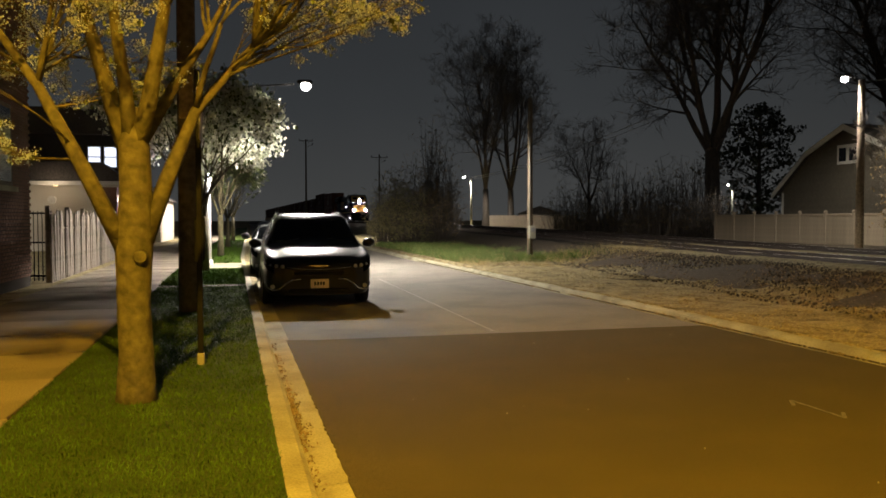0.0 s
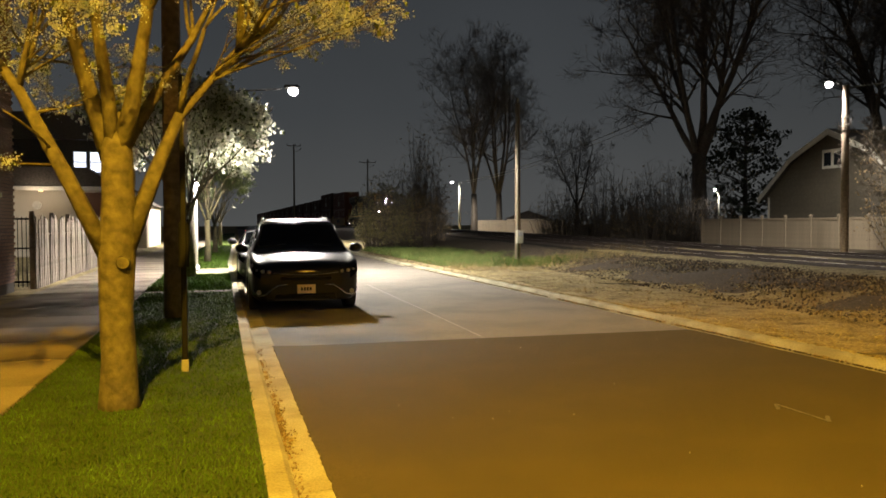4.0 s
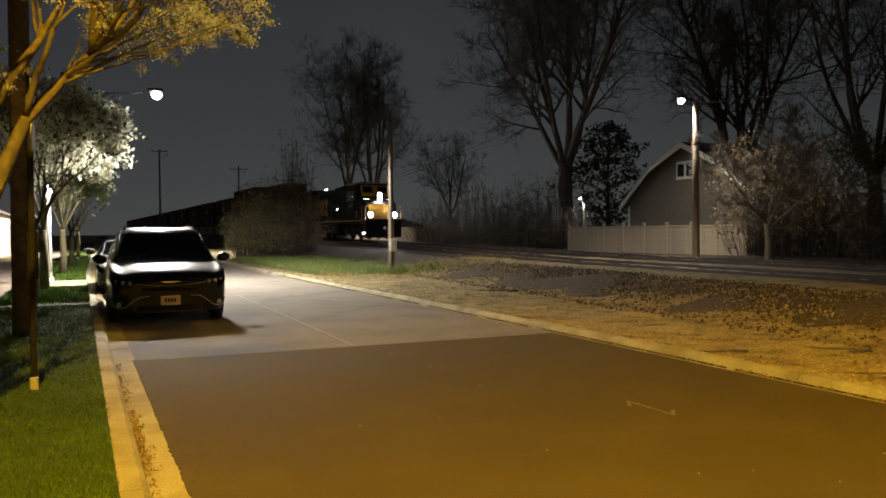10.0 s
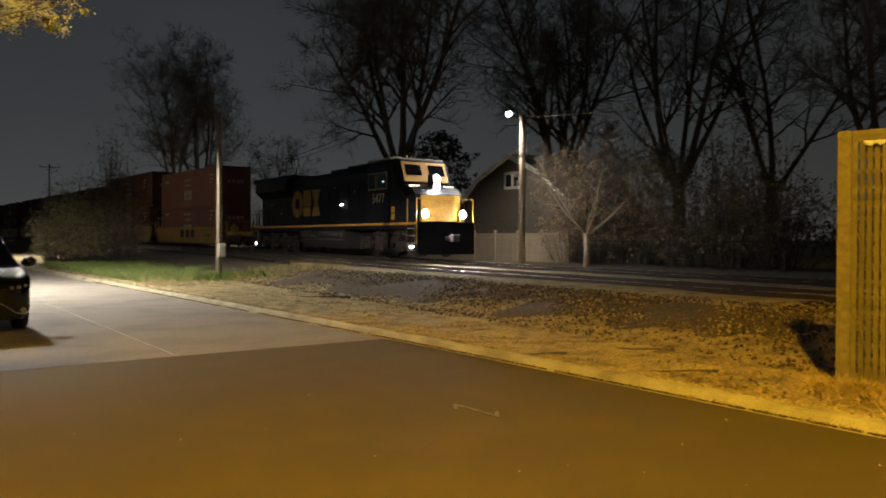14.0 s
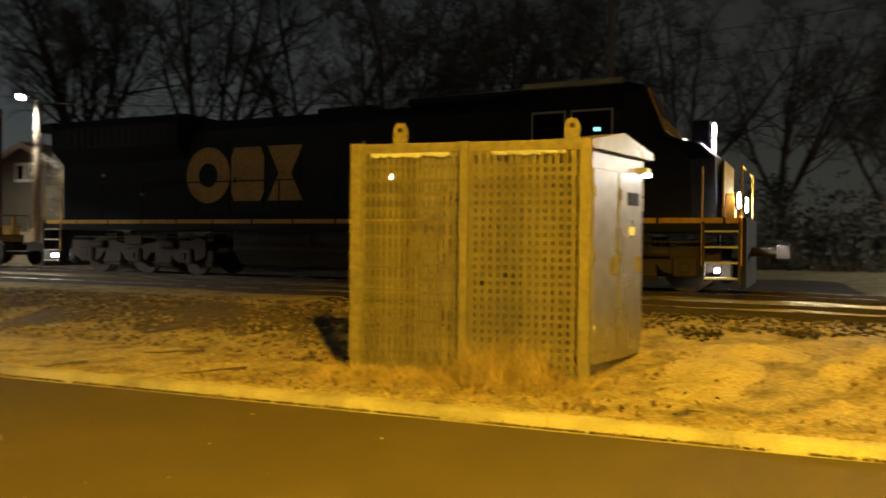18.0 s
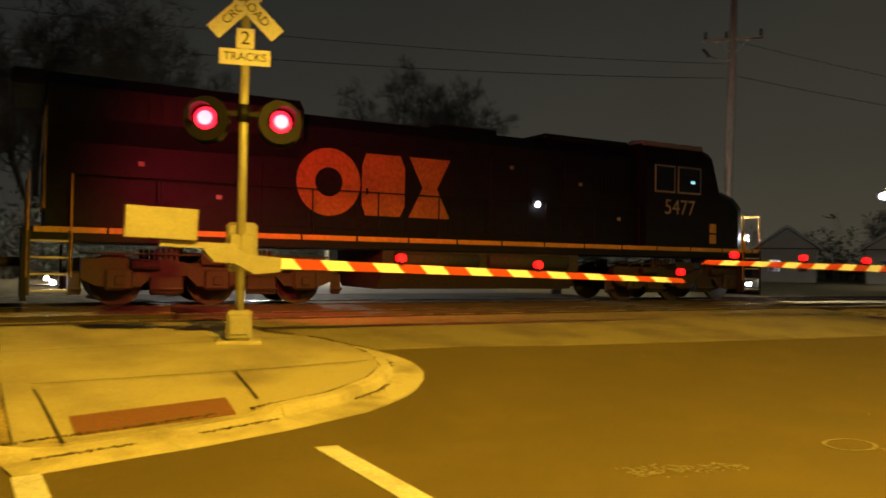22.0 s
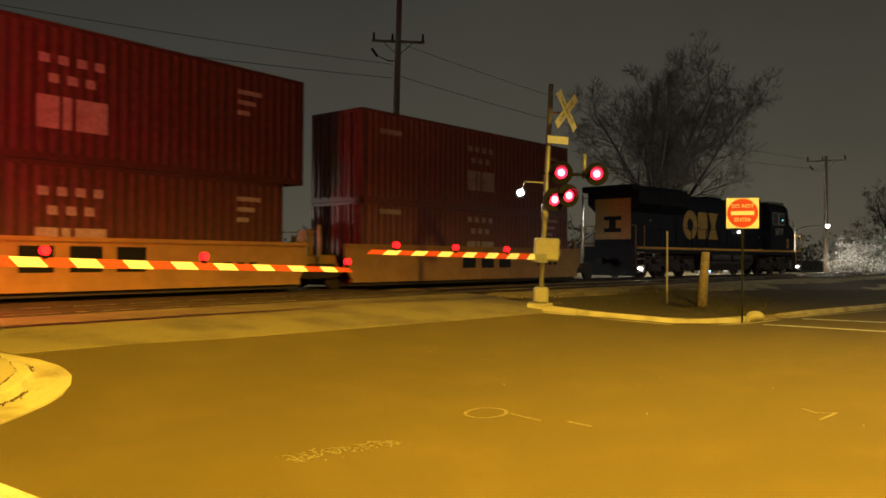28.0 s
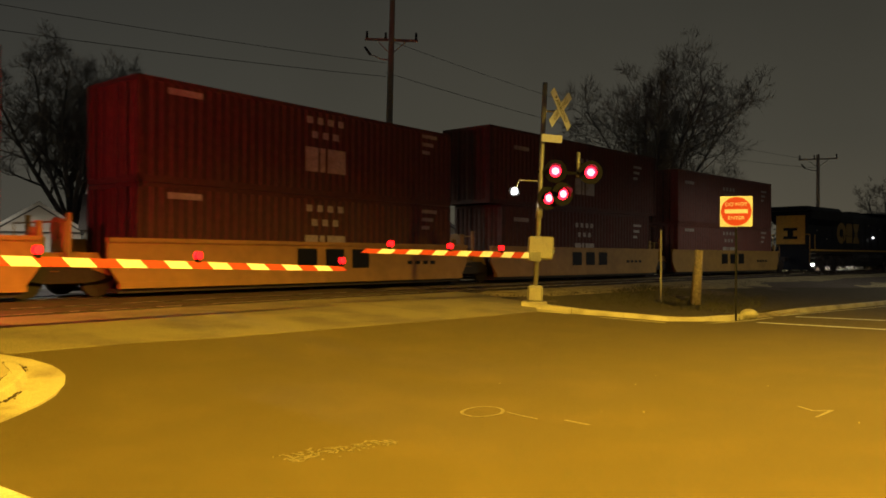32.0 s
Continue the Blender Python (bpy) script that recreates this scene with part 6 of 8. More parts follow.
def barn():
    b = thing("barn", "olive sided barn with a gambrel roof and pale trim", "barn", "houses")
    X, y0, y1, ya = 30.0, 29.5, 39.75, 34.6
    eave, brk, apex = 3.1, 5.05, 6.25
    prof = [(y0, 0.2), (y1, 0.2), (y1, eave), (y1 - 2.3, brk), (ya, apex), (y0 + 2.3, brk), (y0, eave)]
    part("wall", prism(bmesh.new(), prof, X, X + 5, axis="x"), SIDING, b)
    z = 0.3
    while z < apex - 0.1:
        if z < eave:
            a, c = y0, y1
        elif z < brk:
            q = (z - eave) / (brk - eave)
            a, c = y0 + 2.3 * q, y1 - 2.3 * q
        else:
            q = (z - brk) / (apex - brk)
            a, c = y0 + 2.3 + (ya - y0 - 2.3) * q, y1 - 2.3 - (y1 - 2.3 - ya) * q
        bm = prism(bmesh.new(), [(X - 0.03, z), (X - 0.005, z), (X - 0.005, z + 0.18), (X - 0.012, z + 0.18)], a, c)
        part("siding_board", bm, SIDING, b)
        z += 0.185
    roofline = [(y0 - 0.45, eave - 0.12), (y0 + 2.3, brk + 0.12), (ya, apex + 0.14), (y1 - 2.3, brk + 0.12), (y1 + 0.45, eave - 0.12)]
    for (a, za), (c, zc) in zip(roofline, roofline[1:]):
        part("roof", prism(bmesh.new(), [(a, za), (c, zc), (c, zc + 0.12), (a, za + 0.12)], X - 0.35, X + 5.3, axis="x"), ROOF, b)
        part("rake_trim", prism(bmesh.new(), [(a, za - 0.2), (c, zc - 0.2), (c, zc + 0.1), (a, za + 0.1)], X - 0.42, X - 0.36, axis="x"), TRIM_PALE, b, "pale rake board")
    part("corner_board", box(bmesh.new(), X - 0.04, X + 0.1, y1 - 0.14, y1 + 0.02, 0.2, eave), TRIM_PALE, b)
    part("corner_board", box(bmesh.new(), X - 0.04, X + 0.1, y0 - 0.02, y0 + 0.14, 0.2, eave), TRIM_PALE, b)
    w = part("window", box(bmesh.new(), X - 0.07, X - 0.03, ya - 0.75, ya + 0.75, 4.45, 5.45, bevel=0.01), TRIM_PALE, b)
    for s in (-1, 1):
        part("pane", box(bmesh.new(), X - 0.078, X - 0.07, ya + s * 0.36 - 0.26, ya + s * 0.36 + 0.26, 4.6, 5.3), GLASS, w)


def vinyl_fence():
    f = thing("panel_fence", "tan vinyl panel fence beyond the track", "fence", "fences")
    n = 8
    for k in range(n + 1):
        x, y = 28.2 + 0.05 * k, 43.7 - 1.87 * k
        part("post", box(bmesh.new(), -0.065, 0.065, -0.065, 0.065, 0.1, 1.98, bevel=0.01), VINYL, f, at=pose(x, y, 0.0))
        part("post_cap", prism(bmesh.new(), [(-0.08, 1.98), (0.08, 1.98), (0.0, 2.06)], -0.08, 0.08), VINYL, f, at=pose(x, y, 0.0))
        if k < n:
            for j in range(9):
                part("slat", box(bmesh.new(), -0.016, 0.016, -0.097, 0.097, 0.2, 1.78), VINYL, f, at=pose(x + 0.003 * j, y - 0.16 - 0.195 * j, 0.0))
            part("top_rail", box(bmesh.new(), -0.035, 0.035, -1.80, -0.07, 1.76, 1.88, bevel=0.01), VINYL, f, at=pose(x, y, 0.0))
            part("bottom_rail", box(bmesh.new(), -0.035, 0.035, -1.80, -0.07, 0.16, 0.3, bevel=0.01), VINYL, f, at=pose(x, y, 0.0))
    wf = thing("wire_fence", "low rusty wire fence in front of the thicket", "fence", "fences", pose(27.3, 26.6, 0.3))
    for k in range(7):
        part("post", rod(bmesh.new(), (0, -2.6 * k, -0.2), (0, -2.6 * k, 1.25), 0.026, n=8), RUST, wf)
    for z in (0.1, 0.4, 0.7, 1.0):
        part("strand", rod(bmesh.new(), (0, 0, z), (0, -15.6, z), 0.006, n=4), RUST, wf)
    part("top_rail", rod(bmesh.new(), (0, 0, 1.2), (0, -15.6, 1.2), 0.012, n=6), RUST, wf)
    g = thing("board_fence", "pale board fence far beyond the track", "fence", "fences")
    for k in range(60):
        b = 16.9 + 6.5 * k / 60
        x, y = polar(b, 108)
        part("board", box(bmesh.new(), -0.095, 0.095, -0.012, 0.012, 0.1, 2.05 + 0.03 * (k % 3)), VINYL, g, at=pose(x, y, 0.1, 0, 0, -20))
    gx, gy = polar(20.8, 114)
    gr = thing("garage", "small garage with a pale lit wall beyond the fence", "garage", "houses", pose(gx, gy, 0.2, 0, 0, -20))
    part("wall", box(bmesh.new(), -3.0, 3.0, 0, 6, 0, 2.35), STUCCO, gr)
    part("roof", prism(bmesh.new(), [(-3.4, 2.2), (3.4, 2.2), (0, 3.4)], -0.3, 6.3), ROOF, gr)


def brush(name, label, centre, size, count, rng, material, twig_len=(0.8, 2.0), leaf=None, leaves=0, group="brush beside the track", leaf_size=0.06, r=0.012):
    """A thicket: stems from the ground fanning out into twigs, with some leaves."""
    cx_, cy_, cz = centre
    sx, sy, sz = size
    t = thing(name, label, "bush", group, pose(cx_, cy_, cz))
    stems = bmesh.new()
    tw = bmesh.new()
    ends = []
    for k in range(count):
        a, q = rng.uniform(0, 6.283), rng.random() ** 0.6
        bx, by = math.cos(a) * sx * q, math.sin(a) * sy * q
        top = sz * math.sqrt(max(0.05, 1 - (q * 0.93) ** 2)) * rng.uniform(0.4, 1.2)
        p0 = Vector((bx * 0.75, by * 0.75, -0.1))
        p1 = Vector((bx * 0.9 + rng.gauss(0, 0.15), by * 0.9 + rng.gauss(0, 0.15), top * 0.5))
        p2 = Vector((bx * 1.05 + rng.gauss(0, 0.3), by * 1.05 + rng.gauss(0, 0.3), top))
        tube(stems, [p0, p1, p2], [r * 2.2, r * 1.4, r * 0.6], 4)
        for j in range(7):
            s = rng.uniform(0.25, 1)
            o = p0.lerp(p1, s * 2) if s < 0.5 else p1.lerp(p2, s * 2 - 1)
            d = Vector((rng.gauss(0, 1), rng.gauss(0, 1), rng.uniform(-0.2, 1.2))).normalized() * rng.uniform(*twig_len) * 0.5
            rod(tw, o, o + d, r * 0.6, r * 0.25, 3, False)
            ends.append(o + d)
            ends.append(o + d * 0.6)
    tagged(part("stem_mass", stems, BARK_DARK, t), kind="stuff")
    tagged(part("twig_mass", tw, material, t), kind="stuff")
    if leaves:
        spots = [rng.choice(ends) + Vector((rng.gauss(0, 0.12), rng.gauss(0, 0.12), rng.gauss(0, 0.12))) for k in range(leaves)]
        tagged(part("leaves", flower_mesh(rng, spots, leaf, leaf_size, 4), None, t), kind="stuff")
    return t


def patchy(r, xs, ys, seed=0.0):
    """A spot in uneven tufts that thin out towards the track."""
    while True:
        x, y = r.uniform(*xs), r.uniform(*ys)
        v = noise.noise(Vector((x * 0.9, y * 0.6, seed))) + 0.6 * noise.noise(Vector((x * 2.6, y * 2.0, seed + 9)))
        if v > -0.25 + 0.9 * max(0, (x - 9.0) / (xs[1] - 9.0)) + 0.5 * max(0, 1 - (y - ys[0]) / 3) + r.gauss(0, 0.12):
            return x, y, ground_z(x, y) - 0.01


def vegetation():
    rng = random.Random(21)
    brush("bush", "brown-green budding bush beside the street", (9.4, 50, 0.1), (2.1, 2.4, 4.3), 260, rng, BUSH_TWIG, leaf=LEAF_BUD, leaves=4200, leaf_size=0.06)
    brush("bush", "taller reddish-brown bare bush beside the track", (11.6, 50, 0.1), (1.7, 1.8, 7.0), 200, rng, BUSH_TWIG, (1.2, 2.4), leaf=LEAF_DRY, leaves=1800, leaf_size=0.06)
    brush("thicket", "tangled brown thicket with dry leaves beyond the track", (29.9, 27.3, 0.3), (2.6, 4.2, 6.4), 280, rng, TWIG, (0.9, 2.2), leaf=LEAF_DRY, leaves=2600, leaf_size=0.09)
    brush("thicket", "tangled brown thicket with a few yellow-green leaves beyond the track", (30.8, 20.5, 0.3), (3.0, 4.2, 5.9), 240, rng, TWIG, (0.9, 2.2), leaf=LEAF_DRY, leaves=2600, leaf_size=0.09)
    brush("thicket", "low dark thicket beyond the track", (32.5, 13.5, 0.3), (3.0, 3.6, 4.2), 130, rng, TWIG, (0.9, 2.0), leaf=LEAF_DRY, leaves=1000, leaf_size=0.09)
    brush("bush", "sprig of young yellow leaves on top of the thicket", (28.6, 22.9, 4.2), (0.8, 0.9, 1.7), 16, rng, TWIG, leaf=LEAF, leaves=260, leaf_size=0.07)
    for b, d, h in ((23.5, 66, 4.5), (26.5, 60, 5.2), (29.5, 56, 5.0), (31.5, 58, 5.5), (10.5, 112, 5.0), (13.0, 108, 6.0)):
        x, y = polar(b, d)
        brush("thicket", "dark bare brush along the far side of the track", (x, y, 0.2), (3.4, 3.4, h), 150, rng, TWIG, (1.0, 2.4), leaf=LEAF_DRY, leaves=500, leaf_size=0.07, r=0.016)
    # big bare trees
    # bearing, distance, height, crown width, trunk radius, first fork, limbs, density, lean
    specs = [(16.9, 108, 28, 8, 0.42, 0.2, 5, 1.0, 0), (18.7, 109, 28, 9, 0.42, 0.2, 5, 1.0, 0), (24.3, 120, 17, 11, 0.3, 0.25, 5, 0.9, 0), (32.6, 60, 27, 17, 0.55, 0.24, 6, 1.2, 0),
             (44.5, 66, 27, 19, 0.5, 0.2, 6, 1.1, 0), (52.5, 58, 25, 17, 0.45, 0.2, 6, 0.85, 0), (58.5, 66, 26, 17, 0.45, 0.2, 5, 0.85, 0), (64.0, 46, 19, 15, 0.40, 0.25, 5, 1.1, 12), (71.0, 52, 21, 16, 0.45, 0.25, 5, 1.1, 18),
             (79.0, 60, 22, 16, 0.4, 0.2, 5, 0.85, 0), (85.5, 58, 21, 15, 0.4, 0.2, 5, 0.85, 0), (92.0, 62, 20, 15, 0.4, 0.2, 5, 0.85, 0), (98.5, 60, 17, 13, 0.35, 0.2, 5, 1.0, 0), (129.5, 72, 18.5, 12.5, 0.46, 0.2, 9, 1.1, 0), (103.5, 60, 20, 14, 0.35, 0.2, 6, 1.1, 0), (107.5, 64, 19, 13, 0.35, 0.2, 6, 1.1, 0), (111.5, 70, 17, 12, 0.35, 0.2, 6, 1.1, 0),
             (169.8, 78, 20.0, 15, 0.52, 0.16, 9, 1.1, 0), (150.5, 120, 9, 12, 0.3, 0.2, 5, 0.9, 0), (184.5, 120, 13, 16, 0.4, 0.2, 5, 0.9, 0), (160.5, 100, 8, 9, 0.25, 0.2, 5, 0.9, 0)]
    for b, d, h, wide, r, first, stems, dense, lean in specs:
        x, y = polar(b, d)
        bare_tree("bare_tree", "tall bare tree dark against the night sky" if h > 12 else "low bare tree in the distance", x, y, 0.2, h, wide, r, rng, first, stems, dense, (lean * math.cos(radians(b)), -lean * math.sin(radians(b))))
    bare_tree("bare_tree", "small pale-barked bare tree beside the barn under the lamp", *polar(46.2, 36.5), 0.3, 7.2, 9.5, 0.13, rng, 0.22, 5, 0.8, (0, 0), POLEWOOD)
    # evergreen behind the barn
    x, y = polar(35.6, 62)
    e = thing("evergreen_tree", "dark ragged evergreen beside the barn", "tree", "evergreens", pose(x, y, 0.2))
    part("trunk", rod(bmesh.new(), (0, 0, -0.2), (0, 0, 9.5), 0.25, 0.04, 8), BARK_DARK, e)
    spots, bm = [], bmesh.new()
    for k in range(120):
        h = rng.uniform(0.8, 9.8)
        a = rng.uniform(0, 6.28)
        R = (0.9 + 3.1 * math.sin(math.pi * min(1, (11 - h) / 13))) * rng.uniform(0.5, 1.15) * min(1, (10.6 - h) / 3)
        tip = Vector((math.cos(a) * R, math.sin(a) * R, h + 0.1 * R))
        rod(bm, (0, 0, max(0.3, h - 0.35 * R)), tip, 0.04, 0.01, 4, False)
        for j in range(3):
            spots.append(Vector((0, 0, h)).lerp(tip, rng.uniform(0.5, 1.05)) + Vector((rng.gauss(0, 0.15), rng.gauss(0, 0.15), rng.gauss(0, 0.12))))
    tagged(part("bough_mass", bm, BARK_DARK, e), kind="stuff")
    tagged(part("needles", flower_mesh(rng, spots, EVERGREEN, 0.22, 8), None, e), kind="stuff")
    # grass, litter, sticks and stones on the gravel
    grass_tufts("verge_grass", "long fresh green grass beside the kerb", lambda r: patchy(r, (7.0, 12.4), (26.0, 46)), 17000, rng, VERGE_GRASS, (0.06, 0.34), 0.014, 0.8)
    grass_tufts("verge_straw", "dead straw among the long grass", lambda r: patchy(r, (7.0, 12.8), (23.0, 46), 4.0), 5000, rng, DRY, (0.05, 0.3), 0.009, 1.1)
    grass_tufts("weed_clump", "scrubby weeds round the pole foot", lambda r: (lambda x, y: (x, y, ground_z(x, y) - 0.01))(r.gauss(10.8, 0.9), r.gauss(27.5, 0.7)), 1600, rng, GRASS, (0.08, 0.35), 0.012)
    grass_tufts("weed_clump_dry", "dry straw weeds on the gravel", lambda r: (lambda x, y: (x, y, ground_z(x, y) - 0.01))(r.gauss(12.3, 1.3), r.gauss(27.0, 1.2)), 600, rng, DRY, (0.2, 0.6), 0.008)
    grass_tufts("straw_litter", "thin dry straw scattered on the soil", lambda r: (lambda x, y: (x, y, ground_z(x, y) + 0.004))(r.uniform(6.95, 12.5), r.uniform(-1.6, 30)), 6500, rng, DRY, (0.02, 0.09), 0.006, 2.2)


def stones_and_sticks():
    rng = random.Random(31)
    base = bmesh.new()
    bmesh.ops.create_icosphere(base, subdivisions=1, radius=1)
    tmpl = [v.co.copy() for v in base.verts]
    tris = [tuple(v.index for v in f.verts) for f in base.faces]
    base.free()

    def scatter(name, label, spots, sizes, material):
        verts, faces = [], []
        for (x, y, z) in spots:
            s = rng.uniform(*sizes)
            q = Euler((rng.uniform(0, 6), rng.uniform(0, 6), rng.uniform(0, 6))).to_matrix()
            k = Vector((rng.uniform(0.7, 1.3), rng.uniform(0.6, 1.1), rng.uniform(0.4, 0.8)))
            i = len(verts)
            verts += [Vector((x, y, z)) + q @ Vector((v.x * k.x, v.y * k.y, v.z * k.z)) * s for v in tmpl]
            faces += [(a + i, b + i, c + i) for a, b, c in tris]
        tagged(new(name, from_arrays(name, verts, faces, material)), label, "stones", kind="stuff")

    spots = []
    for k in range(24000):
        y = rng.uniform(-1, 40) if rng.random() < 0.8 else rng.uniform(-45, -21.5)
        u = (-5.2 - 5.0 * rng.random() ** 1.6) if rng.random() < 0.8 else rng.uniform(-3.2, -0.9)
        x = track_x(y) + u
        z = lerp(u, [(-9.4, 0.10), (-8.6, 0.25), (-7.7, 0.39), (-6.4, 0.43), (-2.6, 0.42), (-1.2, 0.40)])
        if y > 4.5 or u > -6.9:
            spots.append((x, y, max(z, ground_z(x, y)) if u < -7 else z))
    scatter("ballast_stones", "dark crushed ballast stones along the track shoulder", spots, (0.012, 0.042), BALLAST)
    spots = []
    for k in range(15000):
        x, y = 6.95 + 6.5 * rng.random(), rng.uniform(-1.5, 32)
        if noise.noise(Vector((x * 0.8, y * 0.5, 9.0))) > -0.15 * rng.random():
            spots.append((x, y, ground_z(x, y)))
    scatter("soil_gravel", "pale loose gravel and clods on the soil", spots, (0.008, 0.032), DIRT)
    spots = []
    for k in range(2600):
        y = rng.uniform(-1.0, 34)
        x = 6.91 + off_right(y) + 0.06 * noise.noise(Vector((y * 1.3, 2, 0))) + rng.gauss(0, 0.025)
        spots.append((x, y, 0.085))
    scatter("kerb_soil", "soil and clods spilling over the back of the kerb", spots, (0.012, 0.034), DIRT)
    spots = []
    for k in range(700):
        y = rng.uniform(-1.0, 24)
        if noise.noise(Vector((y * 0.9, 5, 0))) > -0.1:
            spots.append((6.675 + off_right(y) - abs(rng.gauss(0, 0.03)), y, 0.008))
    tagged(new("kerb_litter", flower_mesh(rng, [Vector(p) for p in spots], LEAF_DRY, 0.016, 5)), "brown leaf crumbs lying along the kerb", "leaves", kind="stuff")
    spots, fallen = [], []
    for k in range(9000):
        y, u = rng.uniform(4, 36), rng.uniform(-10.2, -6.4)
        x = track_x(y) + u
        z = lerp(u, [(-10.2, 0.0), (-9.4, 0.10), (-8.6, 0.25), (-7.7, 0.39), (-6.4, 0.42)])
        n = noise.noise(Vector((x * 1.1, y * 0.7, 4.0)))
        if n > 0.05 * rng.random():
            spots.append((x, y, max(z, ground_z(x, y))))
        elif rng.random() < 0.5:
            fallen.append(Vector((x, y, max(z, ground_z(x, y)) + 0.02)))
    low = []
    for k in range(6500):
        y, u = rng.uniform(-2.2, 7.5), rng.uniform(-8.2, -4.9)
        x = track_x(y) + u
        if noise.noise(Vector((x * 0.9, y * 0.9, 8.0))) > (-u - 6.6) * 0.45:
            low.append((x, y, max(ground_z(x, y), lerp(u, [(-7.4, 0.0), (-7.3, 0.39), (-6.4, 0.42), (-4.9, 0.42)]) if y > -1.7 else 0)))
    scatter("darker_stones", "darker ballast stones at the edge of the soil", low, (0.014, 0.038), BALLAST_DARK)
    scatter("shoulder_gravel", "pale broken stones among the dark ballast", spots, (0.009, 0.034), DIRT)
    tagged(new("shoulder_litter", flower_mesh(rng, fallen, LEAF_DRY, 0.03, 3)), "dead leaves caught among the ballast stones", "leaves", kind="stuff")
    spots = []
    for k in range(60):
        x, y = rng.uniform(0.9, 6.2), rng.uniform(2.5, 10.3)
        if k % 2:
            x, y = rng.uniform(-3, 8), rng.uniform(-16, -3)
        spots.append((x, y, street_z(x, y) + 0.004))
    scatter("road_grit", "pale grit and crumbs on the asphalt", spots, (0.004, 0.012), CONCRETE)
    spots = []
    for k in range(420):
        x, y = 6.95 + 3.0 * rng.random() ** 1.6, rng.gauss(3.0, 2.2)
        y = max(-1.3, y)
        spots.append((x, y, ground_z(x, y) + 0.004))
    tagged(new("leaf_litter", flower_mesh(rng, [Vector(p) for p in spots], LEAF_DRY, 0.05, 3)), "dry brown leaves scattered on the soil", "leaves", kind="stuff")
    spots = []
    for k in range(260):
        y = rng.choice((rng.gauss(6.6, 0.5), rng.uniform(2.5, 10.4)))
        spots.append((0.235 + off_left(y) + abs(rng.gauss(0, 0.035)), y, 0.006))
    tagged(new("gutter_litter", flower_mesh(rng, [Vector(p) for p in spots], LEAF_DRY, 0.014, 5)), "brown leaf crumbs and dirt lying in the gutter", "leaves", kind="stuff")
    # dark grit along the kerb foot and behind the kerb
    spots = []
    for k in range(5200):
        y = rng.uniform(-1.3, 30)
        if noise.noise(Vector((y * 1.1, 5, 0))) > -0.25:
            spots.append((6.70 + off_right(y) - abs(rng.gauss(0, 0.014)), y, 0.0))
    for x, y, sx, sy in along(KERB_CURVE, 0.02):
        n = noise.noise(Vector((x * 1.6, y * 1.6, 3)))
        for u, least, z in ((-0.05, -0.05, 0.01), (0.175, -0.3, 0.108)):
            if n * (1 if u < 0 else -1) > least:
                for k in range(2):
                    v = u + rng.gauss(0, 0.012 + 0.02 * max(0, n))
                    spots.append((x - sx * v, y - sy * v, street_z(x, y) + z))
    scatter("kerb_dark_grit", "dark grit along the foot and back of the kerb", spots, (0.006, 0.017), SCRUB_SOIL)
    # heaps of pale gravel by the crossing
    bm = bmesh.new()
    for (x0, y0, r, h) in ((9.9, -1.35, 0.75, 0.17), (9.2, -0.9, 0.7, 0.09), (9.3, 0.1, 1.1, 0.12), (8.4, 0.35, 0.8, 0.08), (10.3, -0.2, 0.9, 0.13), (7.9, -0.75, 0.6, 0.06), (7.75, 5.6, 0.7, 0.05), (8.3, 7.3, 1.1, 0.06), (8.0, 9.6, 1.0, 0.05), (8.9, 11.6, 1.2, 0.05), (7.8, 13.4, 0.8, 0.04)):
        n = 18
        rings = []
        for j in range(6):
            q = j / 5
            row = []
            for k in range(n):
                px, py = x0 + math.cos(6.283 * k / n) * r * q * (1 + 0.2 * noise.noise(Vector((k * 0.9, 0, x0)))), y0 + math.sin(6.283 * k / n) * r * q
                row.append(bm.verts.new((px, py, ground_z(px, py) - 0.05 * q + h * (1 - q) ** 1.3 + 0.04 * noise.noise(Vector((k, j * 2, y0))) * (1 - q))))
            rings.append(row)
        for a, c in zip(rings, rings[1:]):
            for k in range(n):
                f = bm.faces.new((a[k], a[(k + 1) % n], c[(k + 1) % n], c[k]))
                f.smooth = True
    tagged(solid("gravel_heap", bm, SAND, "low spreads of pale gravel on the soil", "gravel"), kind="stuff")
    def stick(x, y, a, l, r, lab):
        s = thing("fallen_stick", lab, "stick", "sticks on the gravel", pose(x, y, ground_z(x, y) + 0.02, 0, 0, a))
        part("wood", tube(bmesh.new(), [(0, 0, 0), (l * 0.4, 0.06, 0.03), (l * 0.75, -0.02, 0.02), (l, 0.05, 0.05)], [r, r * 0.8, r * 0.6, r * 0.3], 6), BARK_DARK, s)
        part("side_twig", tube(bmesh.new(), [(l * 0.45, 0.05, 0.03), (l * 0.65, 0.25, 0.06)], [r * 0.5, r * 0.2], 5), BARK_DARK, s)
    stick(7.7, 5.3, 160, 0.9, 0.018, "dark fallen stick on the soil by the kerb")
    stick(8.6, 6.6, 150, 0.8, 0.02, "thin fallen twig on the soil")
    stick(7.3, 7.3, 175, 0.7, 0.02, "thin fallen twig near the kerb")
    stick(12.6, 23.5, 60, 1.9, 0.04, "fallen branch on the dark gravel")
    stick(9.6, 12.0, 20, 1.2, 0.02, "thin fallen branch on the gravel")
    stick(9.8, 17.5, 165, 1.3, 0.02, "thin fallen branch on the gravel")
    stick(7.5, 0.4, 170, 0.5, 0.02, "short stick on the pale soil")


